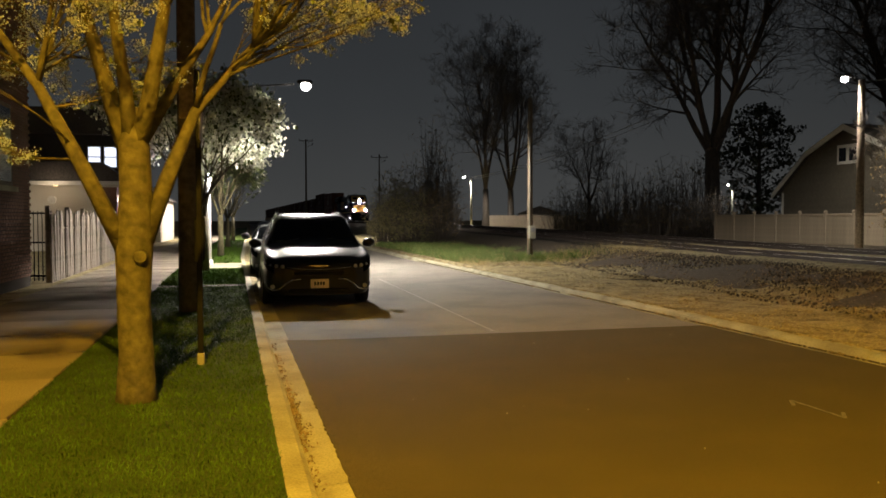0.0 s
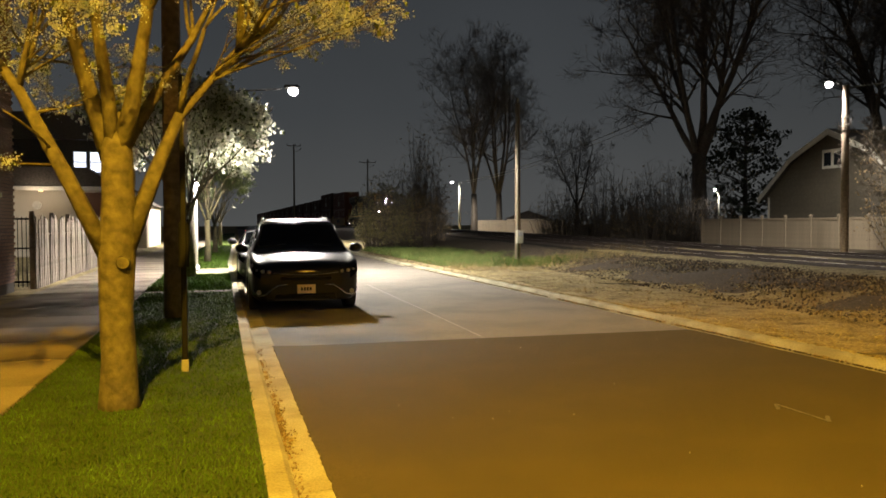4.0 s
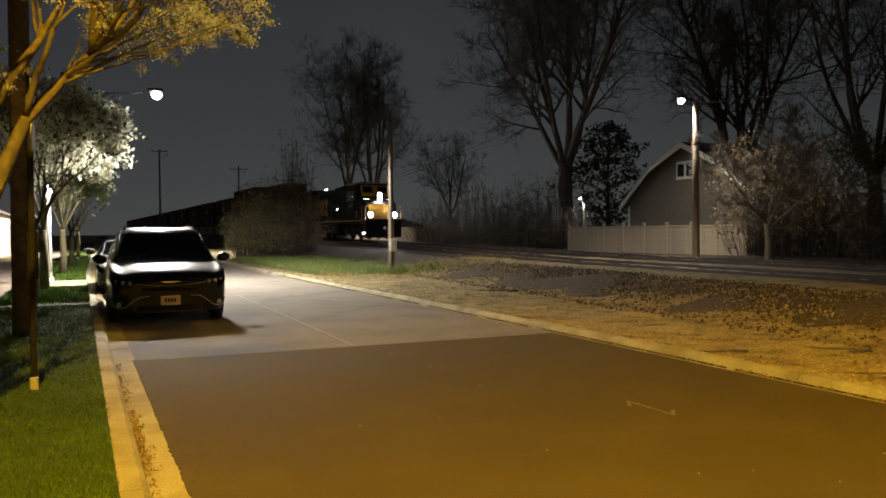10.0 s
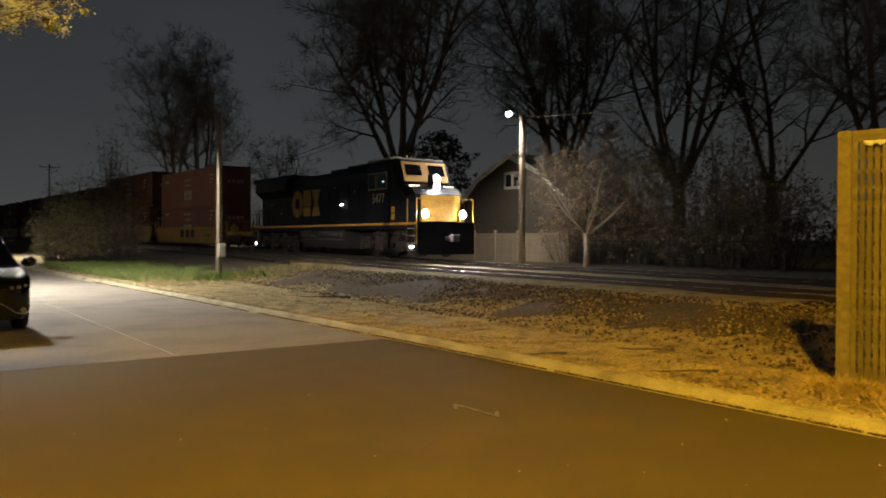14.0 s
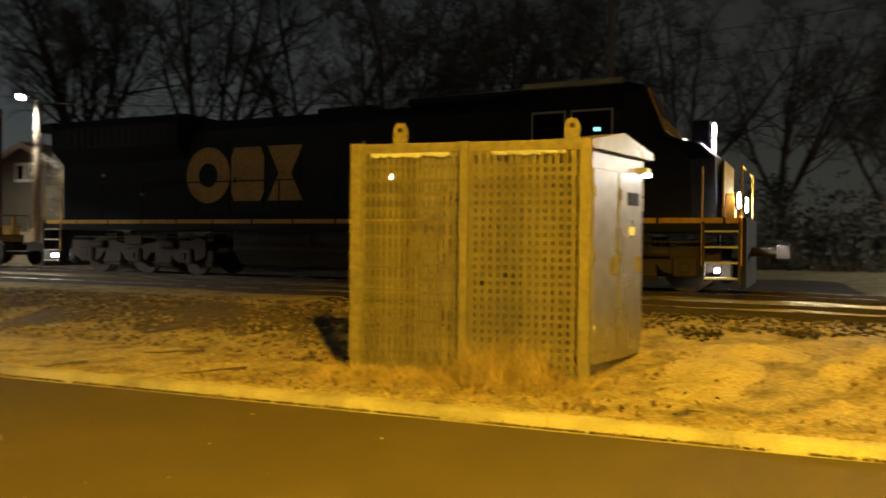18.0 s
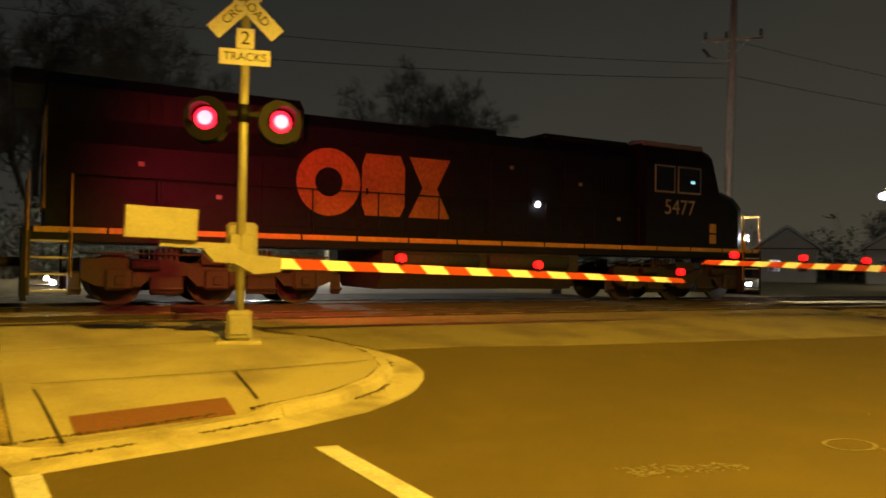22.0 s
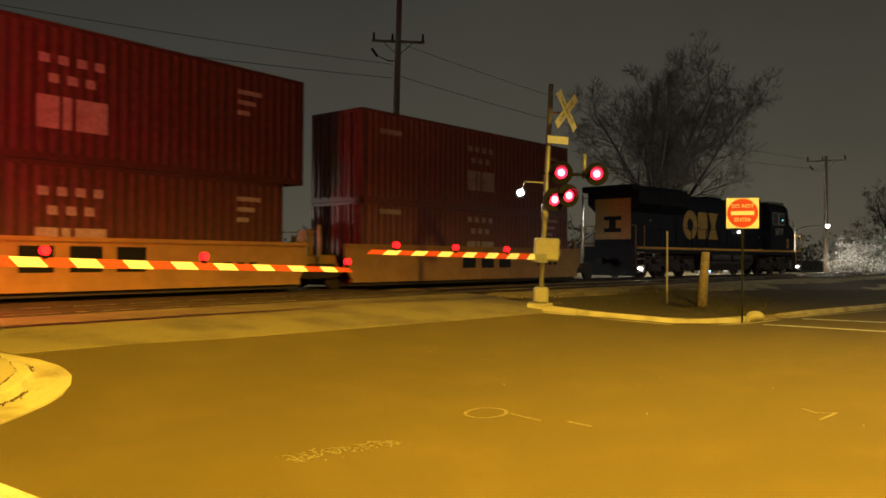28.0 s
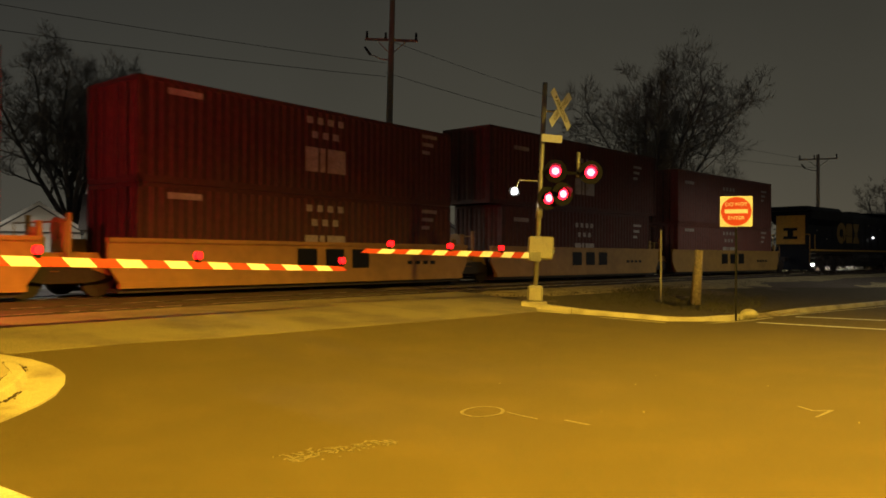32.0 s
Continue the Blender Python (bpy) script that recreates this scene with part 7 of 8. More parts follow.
def wire(name, label, a, b, sag, r=0.012):
    a, b = Vector(a), Vector(b)
    pts = [a.lerp(b, k / 14) - Vector((0, 0, sag * 4 * (k / 14) * (1 - k / 14))) for k in range(15)]
    w = tagged(new("overhead_wire", mesh("overhead_wire", tube(bmesh.new(), pts, [r] * 15, 4), BLACK if r < 0.02 else STEEL)), label, "wire", "overhead wires")
    return w


def arm_pole(x, y, h, label, arm_z, arm=1.35, turn=0, lean=0):
    p = thing("utility_pole", label, "pole", "wooden poles", pose(x, y, 0.2, 0, lean, turn))
    part("shaft", tube(bmesh.new(), [(0, 0, -0.3), (0, 0, h * 0.5), (0, 0, h)], [0.2, 0.17, 0.13], 10), POLEWOOD, p)
    part("crossarm", box(bmesh.new(), -arm, arm, -0.16, -0.06, arm_z - 0.06, arm_z + 0.06), POLEWOOD, p)
    for s in (-1, 1):
        part("brace", rod(bmesh.new(), (s * arm * 0.55, -0.1, arm_z - 0.05), (0, -0.12, arm_z - 0.75), 0.025, n=5), STEEL, p)
        part("insulator", rod(bmesh.new(), (s * arm * 0.93, -0.1, arm_z + 0.06), (s * arm * 0.93, -0.1, arm_z + 0.42), 0.07, 0.05, 8), BLACK, p)
    part("insulator", rod(bmesh.new(), (0.3, -0.1, arm_z + 0.06), (0.3, -0.1, arm_z + 0.38), 0.07, 0.05, 8), BLACK, p)
    part("lower_arm", tube(bmesh.new(), [(0, 0, arm_z - 1.05), (0.5, -0.1, arm_z - 1.0), (1.1, -0.1, arm_z - 0.75)], [0.04, 0.04, 0.03], 6), STEEL, p)
    part("lower_insulator", rod(bmesh.new(), (1.05, -0.1, arm_z - 0.8), (1.35, -0.1, arm_z - 0.4), 0.07, 0.06, 8), BLACK, p)
    return p


def poles_and_wires():
    bx, by = polar(41.58, 38)
    street_lamp((bx, by, 0.3), (polar(40.59, 38.3)[0], polar(40.59, 38.3)[1], 7.6), "wooden pole with a lit lamp beside the barn", wooden=True, arm_z=-0.1, r=0.15)
    fx, fy = polar(15.85, 99)
    street_lamp((fx, fy, 0.2), (*polar(15.3, 99), 6.9), "far pole with a lit lamp beside the track", r=0.13)
    wood_pole("utility_pole", "tall dark wooden pole behind the train", *polar(80.8, 36), 0.3, 13, 0.16)
    arm_pole(19.7, -35.0, 15.5, "tall wooden pole with crossarm and insulators", 12.4, 1.35, 28, -1.2)
    arm_pole(*polar(180.3, 78), 10.6, "far wooden pole with a crossarm", 10.2, 1.6, 0)
    arm_pole(*polar(3.96, 150), 16.5, "far wooden pole with a crossarm along the street", 16.2, 1.3, 0)
    arm_pole(*polar(9.2, 170), 15.5, "far wooden pole with a crossarm beyond the train", 14.8, 1.8, 0)
    pb = Vector((*polar(80.8, 36), 0))
    wire("wire", "thin power line behind the train", (pb.x, pb.y, 9.2), (*polar(46, 52), 10.6), 0.5)
    wire("wire", "thin power line behind the train", (pb.x, pb.y, 9.2), (19.7, -35, 10.7), 0.6, 0.014)
    wire("wire", "thin power line behind the train", (pb.x, pb.y, 10.4), (19.7, -35, 11.4), 0.6, 0.012)
    wire("wire", "service line beyond the barn lamp", (bx, by, 7.4), (*polar(76, 40), 9.5), 0.5, 0.02)
    wire("wire", "pale service line to the far lamp", (fx, fy, 6.9), (*polar(29, 62), 9.6), 0.6, 0.025)
    wire("wire", "pale service line to the far lamp", (fx, fy, 6.7), (*polar(29, 62), 9.2), 0.6, 0.02)
    wire("wire", "power line beyond the crossing", (19.7, -35, 10.9), (*polar(180.3, 78), 9.6), 0.9, 0.014)
    wire("wire", "power line beyond the crossing", (19.7, -35, 12.6), (*polar(180.3, 78), 10.3), 0.9, 0.012)
    # small lamp over the barn yard
    yl = thing("yard_lamp", "small lit yard lamp on a post behind the fence", "street lamp", "street lamps", pose(*polar(33.9, 56), 0.2))
    part("post", rod(bmesh.new(), (0, 0, 0), (0, 0, 3.3), 0.05, n=8), STEEL, yl)
    part("lamp_head", rod(bmesh.new(), (-0.3, 0, 3.62), (-0.3, 0, 3.72), 0.06, n=10), GLOW_WHITE, yl)
    part("arm", rod(bmesh.new(), (0, 0, 3.2), (-0.3, 0, 3.7), 0.03, n=6), STEEL, yl)


mid_pole()
barn()
vinyl_fence()
vegetation()
stones_and_sticks()
poles_and_wires()

# ---- signal cabinet with lattice screen ----
def cabinet():
    # local x along the screened face, y towards the track
    a, b = Vector((8.10, 4.12)), Vector((8.36, 1.52))
    ang = math.degrees(math.atan2(b.y - a.y, b.x - a.x))
    W = (b - a).length
    c = thing("signal_cabinet", "weathered aluminium signal cabinet behind a lattice screen on the gravel", "cabinet", at=pose(a.x, a.y, 0.10, 0, 0, ang))
    D, Hh = 1.5, 2.66
    # the shell stands a little askew behind the screen
    q = Matrix.Translation((W + 0.02, 0.10, 0)) @ pose(0, 0, 0, 0, 0, -21)
    C = 2.3
    part("shell", box(bmesh.new(), -C, 0, 0.0, D, 0.16, Hh - 0.14, q, bevel=0.02), BRUSHED, c)
    part("roof", prism(bmesh.new(), [(-0.10, Hh - 0.14), (-0.10, Hh - 0.06), (D / 2, Hh + 0.10), (D + 0.12, Hh - 0.06), (D + 0.12, Hh - 0.14)], -C - 0.08, 0.08, axis="x", m=q), STEEL_FLAT, c)
    for s in (-C + 0.15, -0.25):
        part("skid", box(bmesh.new(), s, s + 0.1, 0.02, D, 0.0, 0.17, q), STEEL, c)
    for u in (0.50, W - 0.16):
        bm = prism(bmesh.new(), [(u - 0.08, Hh - 0.1), (u + 0.08, Hh - 0.1), (u + 0.08, Hh + 0.12), (u + 0.04, Hh + 0.19), (u - 0.04, Hh + 0.19), (u - 0.08, Hh + 0.12)], 0.12, 0.15)
        lug = part("lifting_lug", bm, LATTICE, c)
        part("lug_hole", rod(bmesh.new(), (u, 0.115, Hh + 0.11), (u, 0.12, Hh + 0.11), 0.03, n=10), BLACK, lug)
    # end wall with two door leaves facing the crossing
    for y0, y1 in ((0.10, 0.72), (0.78, 1.42)):
        d = part("door", box(bmesh.new(), 0.0, 0.02, y0, y1, 0.30, Hh - 0.34, q, bevel=0.008), BRUSHED, c)
        part("handle", box(bmesh.new(), 0.02, 0.06, y1 - 0.12, y1 - 0.08, 1.15, 1.35, q, bevel=0.008), BRUSHED, d)
        for z in (0.5, 1.3, 2.0):
            part("hinge", rod(bmesh.new(), q @ Vector((0.024, y0 + 0.02, z)), q @ Vector((0.024, y0 + 0.02, z + 0.12)), 0.014, n=8), BRUSHED, d)
    part("vent", box(bmesh.new(), 0.02, 0.035, 1.0, 1.3, 1.95, 2.1, q), BLACK, c)
    part("notice", box(bmesh.new(), 0.021, 0.028, 1.05, 1.2, 1.6, 1.7, q), WHITE_PAINT, c)
    lampp = part("cabinet_lamp", box(bmesh.new(), 0.0, 0.12, D - 0.20, D - 0.05, Hh - 0.32, Hh - 0.25, q, bevel=0.01), STEEL, c)
    part("lamp_lens", rod(bmesh.new(), q @ Vector((0.10, D - 0.13, Hh - 0.32)), q @ Vector((0.10, D - 0.13, Hh - 0.36)), 0.04, n=12), GLOW_WHITE, lampp, "small glowing white lens")
    # screen: posts, rails, upright and level slats
    for u in (-0.02, W * 0.5 - 0.05, W - 0.06):
        part("screen_post", box(bmesh.new(), u, u + (0.13 if u != W * 0.5 - 0.05 else 0.1), -0.10, 0.02, -0.08, Hh - 0.06, bevel=0.008), LATTICE, c)
    part("screen_rail", box(bmesh.new(), 0.0, W, -0.04, 0.02, Hh - 0.17, Hh - 0.06, bevel=0.006), LATTICE, c)
    part("screen_rail", box(bmesh.new(), 0.0, W, -0.05, 0.03, 0.02, 0.10, bevel=0.006), LATTICE, c)
    up = mesh("slat", box(bmesh.new(), -0.024, 0.024, -0.035, -0.018, 0.08, Hh - 0.15), LATTICE_SLAT)
    for base, n, gap in ((0.13, 17, 0.070), (W * 0.5 + 0.08, 14, 0.085)):
        for k in range(n):
            part("slat", up, None, c, at=pose(base + gap * k, 0, 0))
    lv = mesh("cross_slat", box(bmesh.new(), 0, W * 0.5 - 0.12, -0.018, -0.004, -0.019, 0.019), LATTICE_SLAT)
    for base, n, gap in ((0.10, 15, 0.158), (W * 0.5 + 0.04, 26, 0.088)):
        for k in range(n):
            part("cross_slat", lv, None, c, at=pose(base, 0, 0.13 + gap * k))
    # uneven pale strips under the top rail stand in for the lamp's reflection
    strip_rng = random.Random(12)
    for u0, u1 in ((0.22, W * 0.5 - 0.1), (W * 0.5 + 0.3, W - 0.15)):
        bm = bmesh.new()
        n = int((u1 - u0) / 0.04)
        rows = [[bm.verts.new((u0 + 0.04 * i, -0.045 - strip_rng.uniform(0, 0.03), Hh - 0.17 - q * strip_rng.uniform(0.5, 1.0))) for q in (0.0, 0.03, 0.06)] for i in range(n)]
        for a0, a1 in zip(rows, rows[1:]):
            for q in (0, 1):
                bm.faces.new((a0[q], a0[q + 1], a1[q + 1], a1[q]))
        bmesh.ops.solidify(bm, geom=bm.faces[:], thickness=0.004)
        part("top_reflection", bm, WHITE_PAINT, c, "uneven pale strip standing in for a lamp reflection")
    # a dead vine climbing the screen and straw at its foot
    rng = random.Random(4)
    v = thing("dead_vine", "dry tangled vine climbing the lattice screen", "vine", at=pose(a.x, a.y, 0.10, 0, 0, ang))
    limbs, tips = [], []
    for u in (0.35, 0.6, 0.95):
        branchy(rng, (u, -0.08, 0.0), (rng.uniform(-0.2, 0.4), 0, 1), 0.75, 0.008, 4, 0.5, 0.5, limbs, tips)
    for pts, radii in limbs:
        for p in pts:
            p.y = -0.05 - 0.03 * abs(p.y)
            p.z = min(p.z, Hh - 0.1)
            p.x = min(max(p.x, 0.02), W * 0.75)
    tagged(part("stem_mass", wood(limbs, 4), LATTICE, v), kind="stuff")
    m = pose(a.x, a.y, 0.0, 0, 0, ang)
    def foot(r):
        q = m @ Vector((r.gauss(1.75, 0.28), -0.10 - abs(r.gauss(0, 0.22)), 0))
        return (q.x, q.y, ground_z(q.x, q.y))
    grass_tufts("straw_clump", "tall clump of dry straw against the lattice screen", foot, 900, rng, DRY, (0.1, 0.6), 0.006, 0.35)
    def foot2(r):
        q = m @ Vector((r.uniform(-0.2, 2.7), -0.05 - abs(r.gauss(0, 0.35)), 0))
        return (q.x, q.y, ground_z(q.x, q.y))
    grass_tufts("straw_litter_screen", "dry leaves and straw along the screen", foot2, 3500, rng, DRY, (0.03, 0.16), 0.008, 1.2)


# ---- crossing signals ----
def crossbuck(parent, z, m, tracks_sign=True):
    for a, word in ((45, "RAILROAD"), (-45, "CROSSING")):
        q = m @ Matrix.Translation((0, -0.06 - (0.012 if a > 0 else 0), z)) @ pose(0, 0, 0, 0, a, 0)
        blade = part("crossbuck_blade", box(bmesh.new(), -0.61, 0.61, -0.006, 0.0, -0.115, 0.115, q, bevel=0.002), WHITE_PAINT, parent, "white crossbuck blade")
        words("blade_text", word, 0.17, BLACK, blade, q @ Matrix.Translation((0, -0.008, 0)) @ pose(0, 0, 0, 90, 0, 0), 0.001)
    if tracks_sign:
        sg = part("track_count_plate", box(bmesh.new(), -0.34, 0.34, -0.075, -0.068, z - 0.86, z - 0.64, m, bevel=0.004), WHITE_PAINT, parent, "white plate with black letters")
        words("plate_text", "TRACKS", 0.155, BLACK, sg, m @ Matrix.Translation((0, -0.077, z - 0.75)) @ pose(0, 0, 0, 90, 0, 0), 0.001)
        sg2 = part("track_count_plate", box(bmesh.new(), -0.12, 0.12, -0.088, -0.081, z - 0.635, z - 0.36, m, bevel=0.004), WHITE_PAINT, parent, "white plate with a black digit")
        words("plate_text", "2", 0.26, BLACK, sg2, m @ Matrix.Translation((0, -0.090, z - 0.50)) @ pose(0, 0, 0, 90, 0, 0), 0.001)


def flasher(parent, where, aim, lit, m=IDENT):
    """A round signal head with background disc, hood and lens that faces aim (degrees in the mast's space, 0 = -y)."""
    q = m @ Matrix.Translation(where) @ pose(0, 0, 0, 0, 0, aim)
    disc = part("signal_disc", rod(bmesh.new(), q @ Vector((0, 0.02, 0)), q @ Vector((0, 0.0, 0)), 0.30, n=28), BLACK, parent, "black round backing disc")
    part("signal_body", rod(bmesh.new(), q @ Vector((0, 0.02, 0)), q @ Vector((0, 0.17, 0)), 0.18, 0.12, 16), BLACK, disc)
    hood = bmesh.new()
    for k in range(12):
        a0, a1 = radians(-20 + 220 * k / 12), radians(-20 + 220 * (k + 1) / 12)
        vs = [q @ Vector((0.175 * math.cos(t), y, 0.175 * math.sin(t))) for t, y in ((a0, 0.0), (a1, 0.0), (a1, -0.28 if math.sin(a1) > 0.3 else -0.15), (a0, -0.28 if math.sin(a0) > 0.3 else -0.15))]
        hood.faces.new([hood.verts.new(p) for p in vs])
    part("hood", hood, BLACK, disc)
    part("lens", rod(bmesh.new(), q @ Vector((0, -0.005, 0)), q @ Vector((0, -0.045, 0)), 0.152, 0.12, 20), GLOW_RED if lit else GLOW_RED_DIM, disc, "glowing red lens" if lit else "dim red lens")
    if lit:
        part("lens_core", rod(bmesh.new(), q @ Vector((0, -0.045, 0)), q @ Vector((0, -0.055, 0)), 0.095, 0.07, 16), GLOW_CORE, disc, "hot bright middle of the lens")


def gate_arm(parent, length, m, lamps, counter=True):
    """Arm from the pivot along local x, 0.41 m bands."""
    n = int(length / 0.41)
    for k in range(n):
        w0, w1 = 0.075 - 0.03 * k / n, 0.075 - 0.03 * (k + 1) / n
        bm = bmesh.new()
        x0, x1, sk = 0.5 + 0.41 * k, 0.5 + 0.41 * (k + 1), 0.10
        vs = []
        for y in (-0.02, 0.02):
            vs.append([bm.verts.new(m @ Vector(p)) for p in ((x0 - sk, y, w0), (x1 - sk, y, w1), (x1 + sk * 0.4, y, -w1), (x0 + sk * 0.4, y, -w0))])
        bm.faces.new(vs[0])
        bm.faces.new(vs[1][::-1])
        for j in range(4):
            bm.faces.new((vs[0][j], vs[1][j], vs[1][(j + 1) % 4], vs[0][(j + 1) % 4]))
        part("arm_band", bm, GATE_WHITE if k % 2 == 0 else GATE_RED, parent, "red band" if k % 2 else "")
    for u in lamps:
        x = 0.5 + u * (length - 0.1)
        lb = part("arm_lamp", box(bmesh.new(), x - 0.03, x + 0.03, -0.04, 0.04, 0.05, 0.12, m), BLACK, parent)
        part("lens", rod(bmesh.new(), m @ Vector((x, -0.045, 0.16)), m @ Vector((x, 0.045, 0.16)), 0.065, n=12), GLOW_GATE, lb, "glowing red lens")
    part("gate_bracket", prism(bmesh.new(), [(-0.45, 0.14), (-0.1, 0.22), (0.15, 0.10), (0.62, 0.08), (0.62, -0.12), (0.25, -0.16), (-0.05, -0.02), (-0.3, -0.02)], -0.09, 0.09, m=m), STEEL, parent, "yellowish steel gate bracket")
    if counter:
        part("counterweight", box(bmesh.new(), -1.45, -0.55, -0.14, -0.06, 0.25, 0.66, m, bevel=0.01), STEEL, parent, "pale counterweight plate")
        part("counterweight_bar", box(bmesh.new(), -1.0, 0.0, -0.05, 0.05, 0.16, 0.24, m), STEEL, parent)


def mast_one():
    x, y = 9.97, -4.93
    z = street_z(x, y) + 0.04
    s = thing("crossing_signal", "steel crossing signal mast with crossbuck, lowered gate and red flashers", "crossing signal", "crossing signals", pose(x, y, z))
    m = pose(0, 0, 0, 0, 0, -118)
    part("mast", rod(bmesh.new(), (0, 0, 0.1), (0, 0, 4.95), 0.062, n=14), STEEL, s)
    part("base_box", box(bmesh.new(), -0.17, 0.17, -0.17, 0.17, 0.06, 0.46, m, bevel=0.04), STEEL, s, "cast steel junction base")
    part("base_cap", box(bmesh.new(), -0.12, 0.12, -0.2, -0.17, 0.14, 0.38, m, bevel=0.01), STEEL, s)
    part("foundation", box(bmesh.new(), -0.30, 0.30, -0.30, 0.30, -0.2, 0.06, m, bevel=0.02), CONCRETE, s)
    crossbuck(s, 4.65, m)
    part("flasher_arm", box(bmesh.new(), -0.62, 0.62, -0.04, 0.04, 3.10, 3.17, m), BLACK, s)
    part("arm_clamp", rod(bmesh.new(), (0, 0, 3.02), (0, 0, 3.26), 0.09, n=12), BLACK, s)
    for u in (-0.49, 0.49):
        flasher(s, (u, -0.14, 3.03), -10 if u < 0 else 14, True, m)
        flasher(s, (u, 0.30, 3.03), 180, True, m)
    part("gate_mechanism", box(bmesh.new(), -0.20, 0.22, 0.02, 0.46, 0.98, 1.66, m, bevel=0.05), STEEL, s, "yellowish painted gate machine")
    part("machine_cover", box(bmesh.new(), -0.16, 0.18, -0.06, 0.02, 1.05, 1.5, m, bevel=0.03), STEEL, s)
    gate_arm(s, 8.57, Matrix.Translation((0.0, 0.08, 1.12)) @ pose(0, 0, 0, 0, 0, -100.2) @ pose(0, 0, 0, 0, 1.54, 0), (0.24, 0.55, 0.955))
    part("bell", rod(bmesh.new(), (0, 0, 4.95), (0, 0, 5.1), 0.12, 0.03, 12), STEEL, s)
    part("cable", tube(bmesh.new(), [(0.05, -0.05, 0.4), (0.07, -0.09, 1.0), (0.05, -0.04, 1.6)], [0.02] * 3, 6), BLACK, s)


def mast_two():
    x, y = 6.55, -19.62
    z = street_z(x, y) + 0.03
    s = thing("crossing_signal", "leaning steel crossing signal mast with crossbuck and lowered gate", "crossing signal", "crossing signals", pose(x, y, z, 0, -2.6, 0))
    v = pose(0, 0, 0, 0, 0, -162)
    part("mast", rod(bmesh.new(), (0, 0, 0.1), (0, 0, 5.72), 0.065, n=14), STEEL, s)
    part("base_box", box(bmesh.new(), -0.2, 0.2, -0.2, 0.2, 0.02, 0.44, v, bevel=0.05), STEEL, s, "cast steel junction base")
    part("foundation", box(bmesh.new(), -0.32, 0.32, -0.32, 0.32, -0.25, 0.02, v, bevel=0.02), CONCRETE, s)
    c = Matrix.Translation((-0.36, -0.1, 0)) @ pose(0, 0, 0, 0, 0, -106)
    crossbuck(s, 5.03, c, False)
    part("sign_bracket", rod(bmesh.new(), (0, 0, 4.98), (-0.38, -0.1, 4.98), 0.03, n=6), STEEL, s)
    part("track_count_plate", box(bmesh.new(), -0.3, 0.3, -0.075, -0.068, 4.17, 4.37, Matrix.Translation((-0.2, -0.06, 0)) @ pose(0, 0, 0, 0, 0, -135), bevel=0.004), WHITE_PAINT, s, "white track plate with bars")
    part("flasher_arm", box(bmesh.new(), -0.1, 1.45, -0.05, 0.05, 3.36, 3.43, v), BLACK, s)
    part("arm_pipe", rod(bmesh.new(), v @ Vector((0.95, 0.05, 3.3)), v @ Vector((0.95, 0.05, 3.95)), 0.05, n=8), STEEL, s)
    for u in (0.37, 1.27):
        flasher(s, (u, -0.12, 3.42), 0, True, v)
    for u, zz in ((0.22, 2.72), (0.58, 2.84)):
        flasher(s, (u, -0.10, zz), 25, True, v)
    part("lower_arm", box(bmesh.new(), -0.1, 0.75, -0.03, 0.03, 2.95, 3.0, v), BLACK, s)
    part("side_arm", tube(bmesh.new(), [(0, 0, 3.15), tuple(v @ Vector((-0.55, 0, 3.17))), tuple(v @ Vector((-0.64, 0, 2.9)))], [0.025, 0.025, 0.02], 6), STEEL, s)
    sl = part("side_signal", rod(bmesh.new(), v @ Vector((-0.66, -0.02, 2.87)), v @ Vector((-0.66, 0.12, 2.87)), 0.14, n=12), BLACK, s)
    part("side_lamp", rod(bmesh.new(), v @ Vector((-0.66, -0.05, 2.87)), v @ Vector((-0.66, -0.09, 2.87)), 0.08, n=12), GLOW_WHITE, sl, "small white side lamp")
    part("gate_mechanism", box(bmesh.new(), -0.25, 0.42, -0.1, 0.4, 1.12, 1.72, v, bevel=0.05), STEEL, s, "yellowish painted gate machine")
    part("mast_collar", rod(bmesh.new(), (0, 0, 2.2), (0, 0, 2.6), 0.1, n=10), STEEL, s)
    gate_arm(s, 5.75, Matrix.Translation((-0.1, -0.15, 1.22)) @ pose(0, 0, 0, 0, 0, 72.4) @ pose(0, 0, 0, 0, 0.0, 0), (0.22, 0.55, 0.88), False)


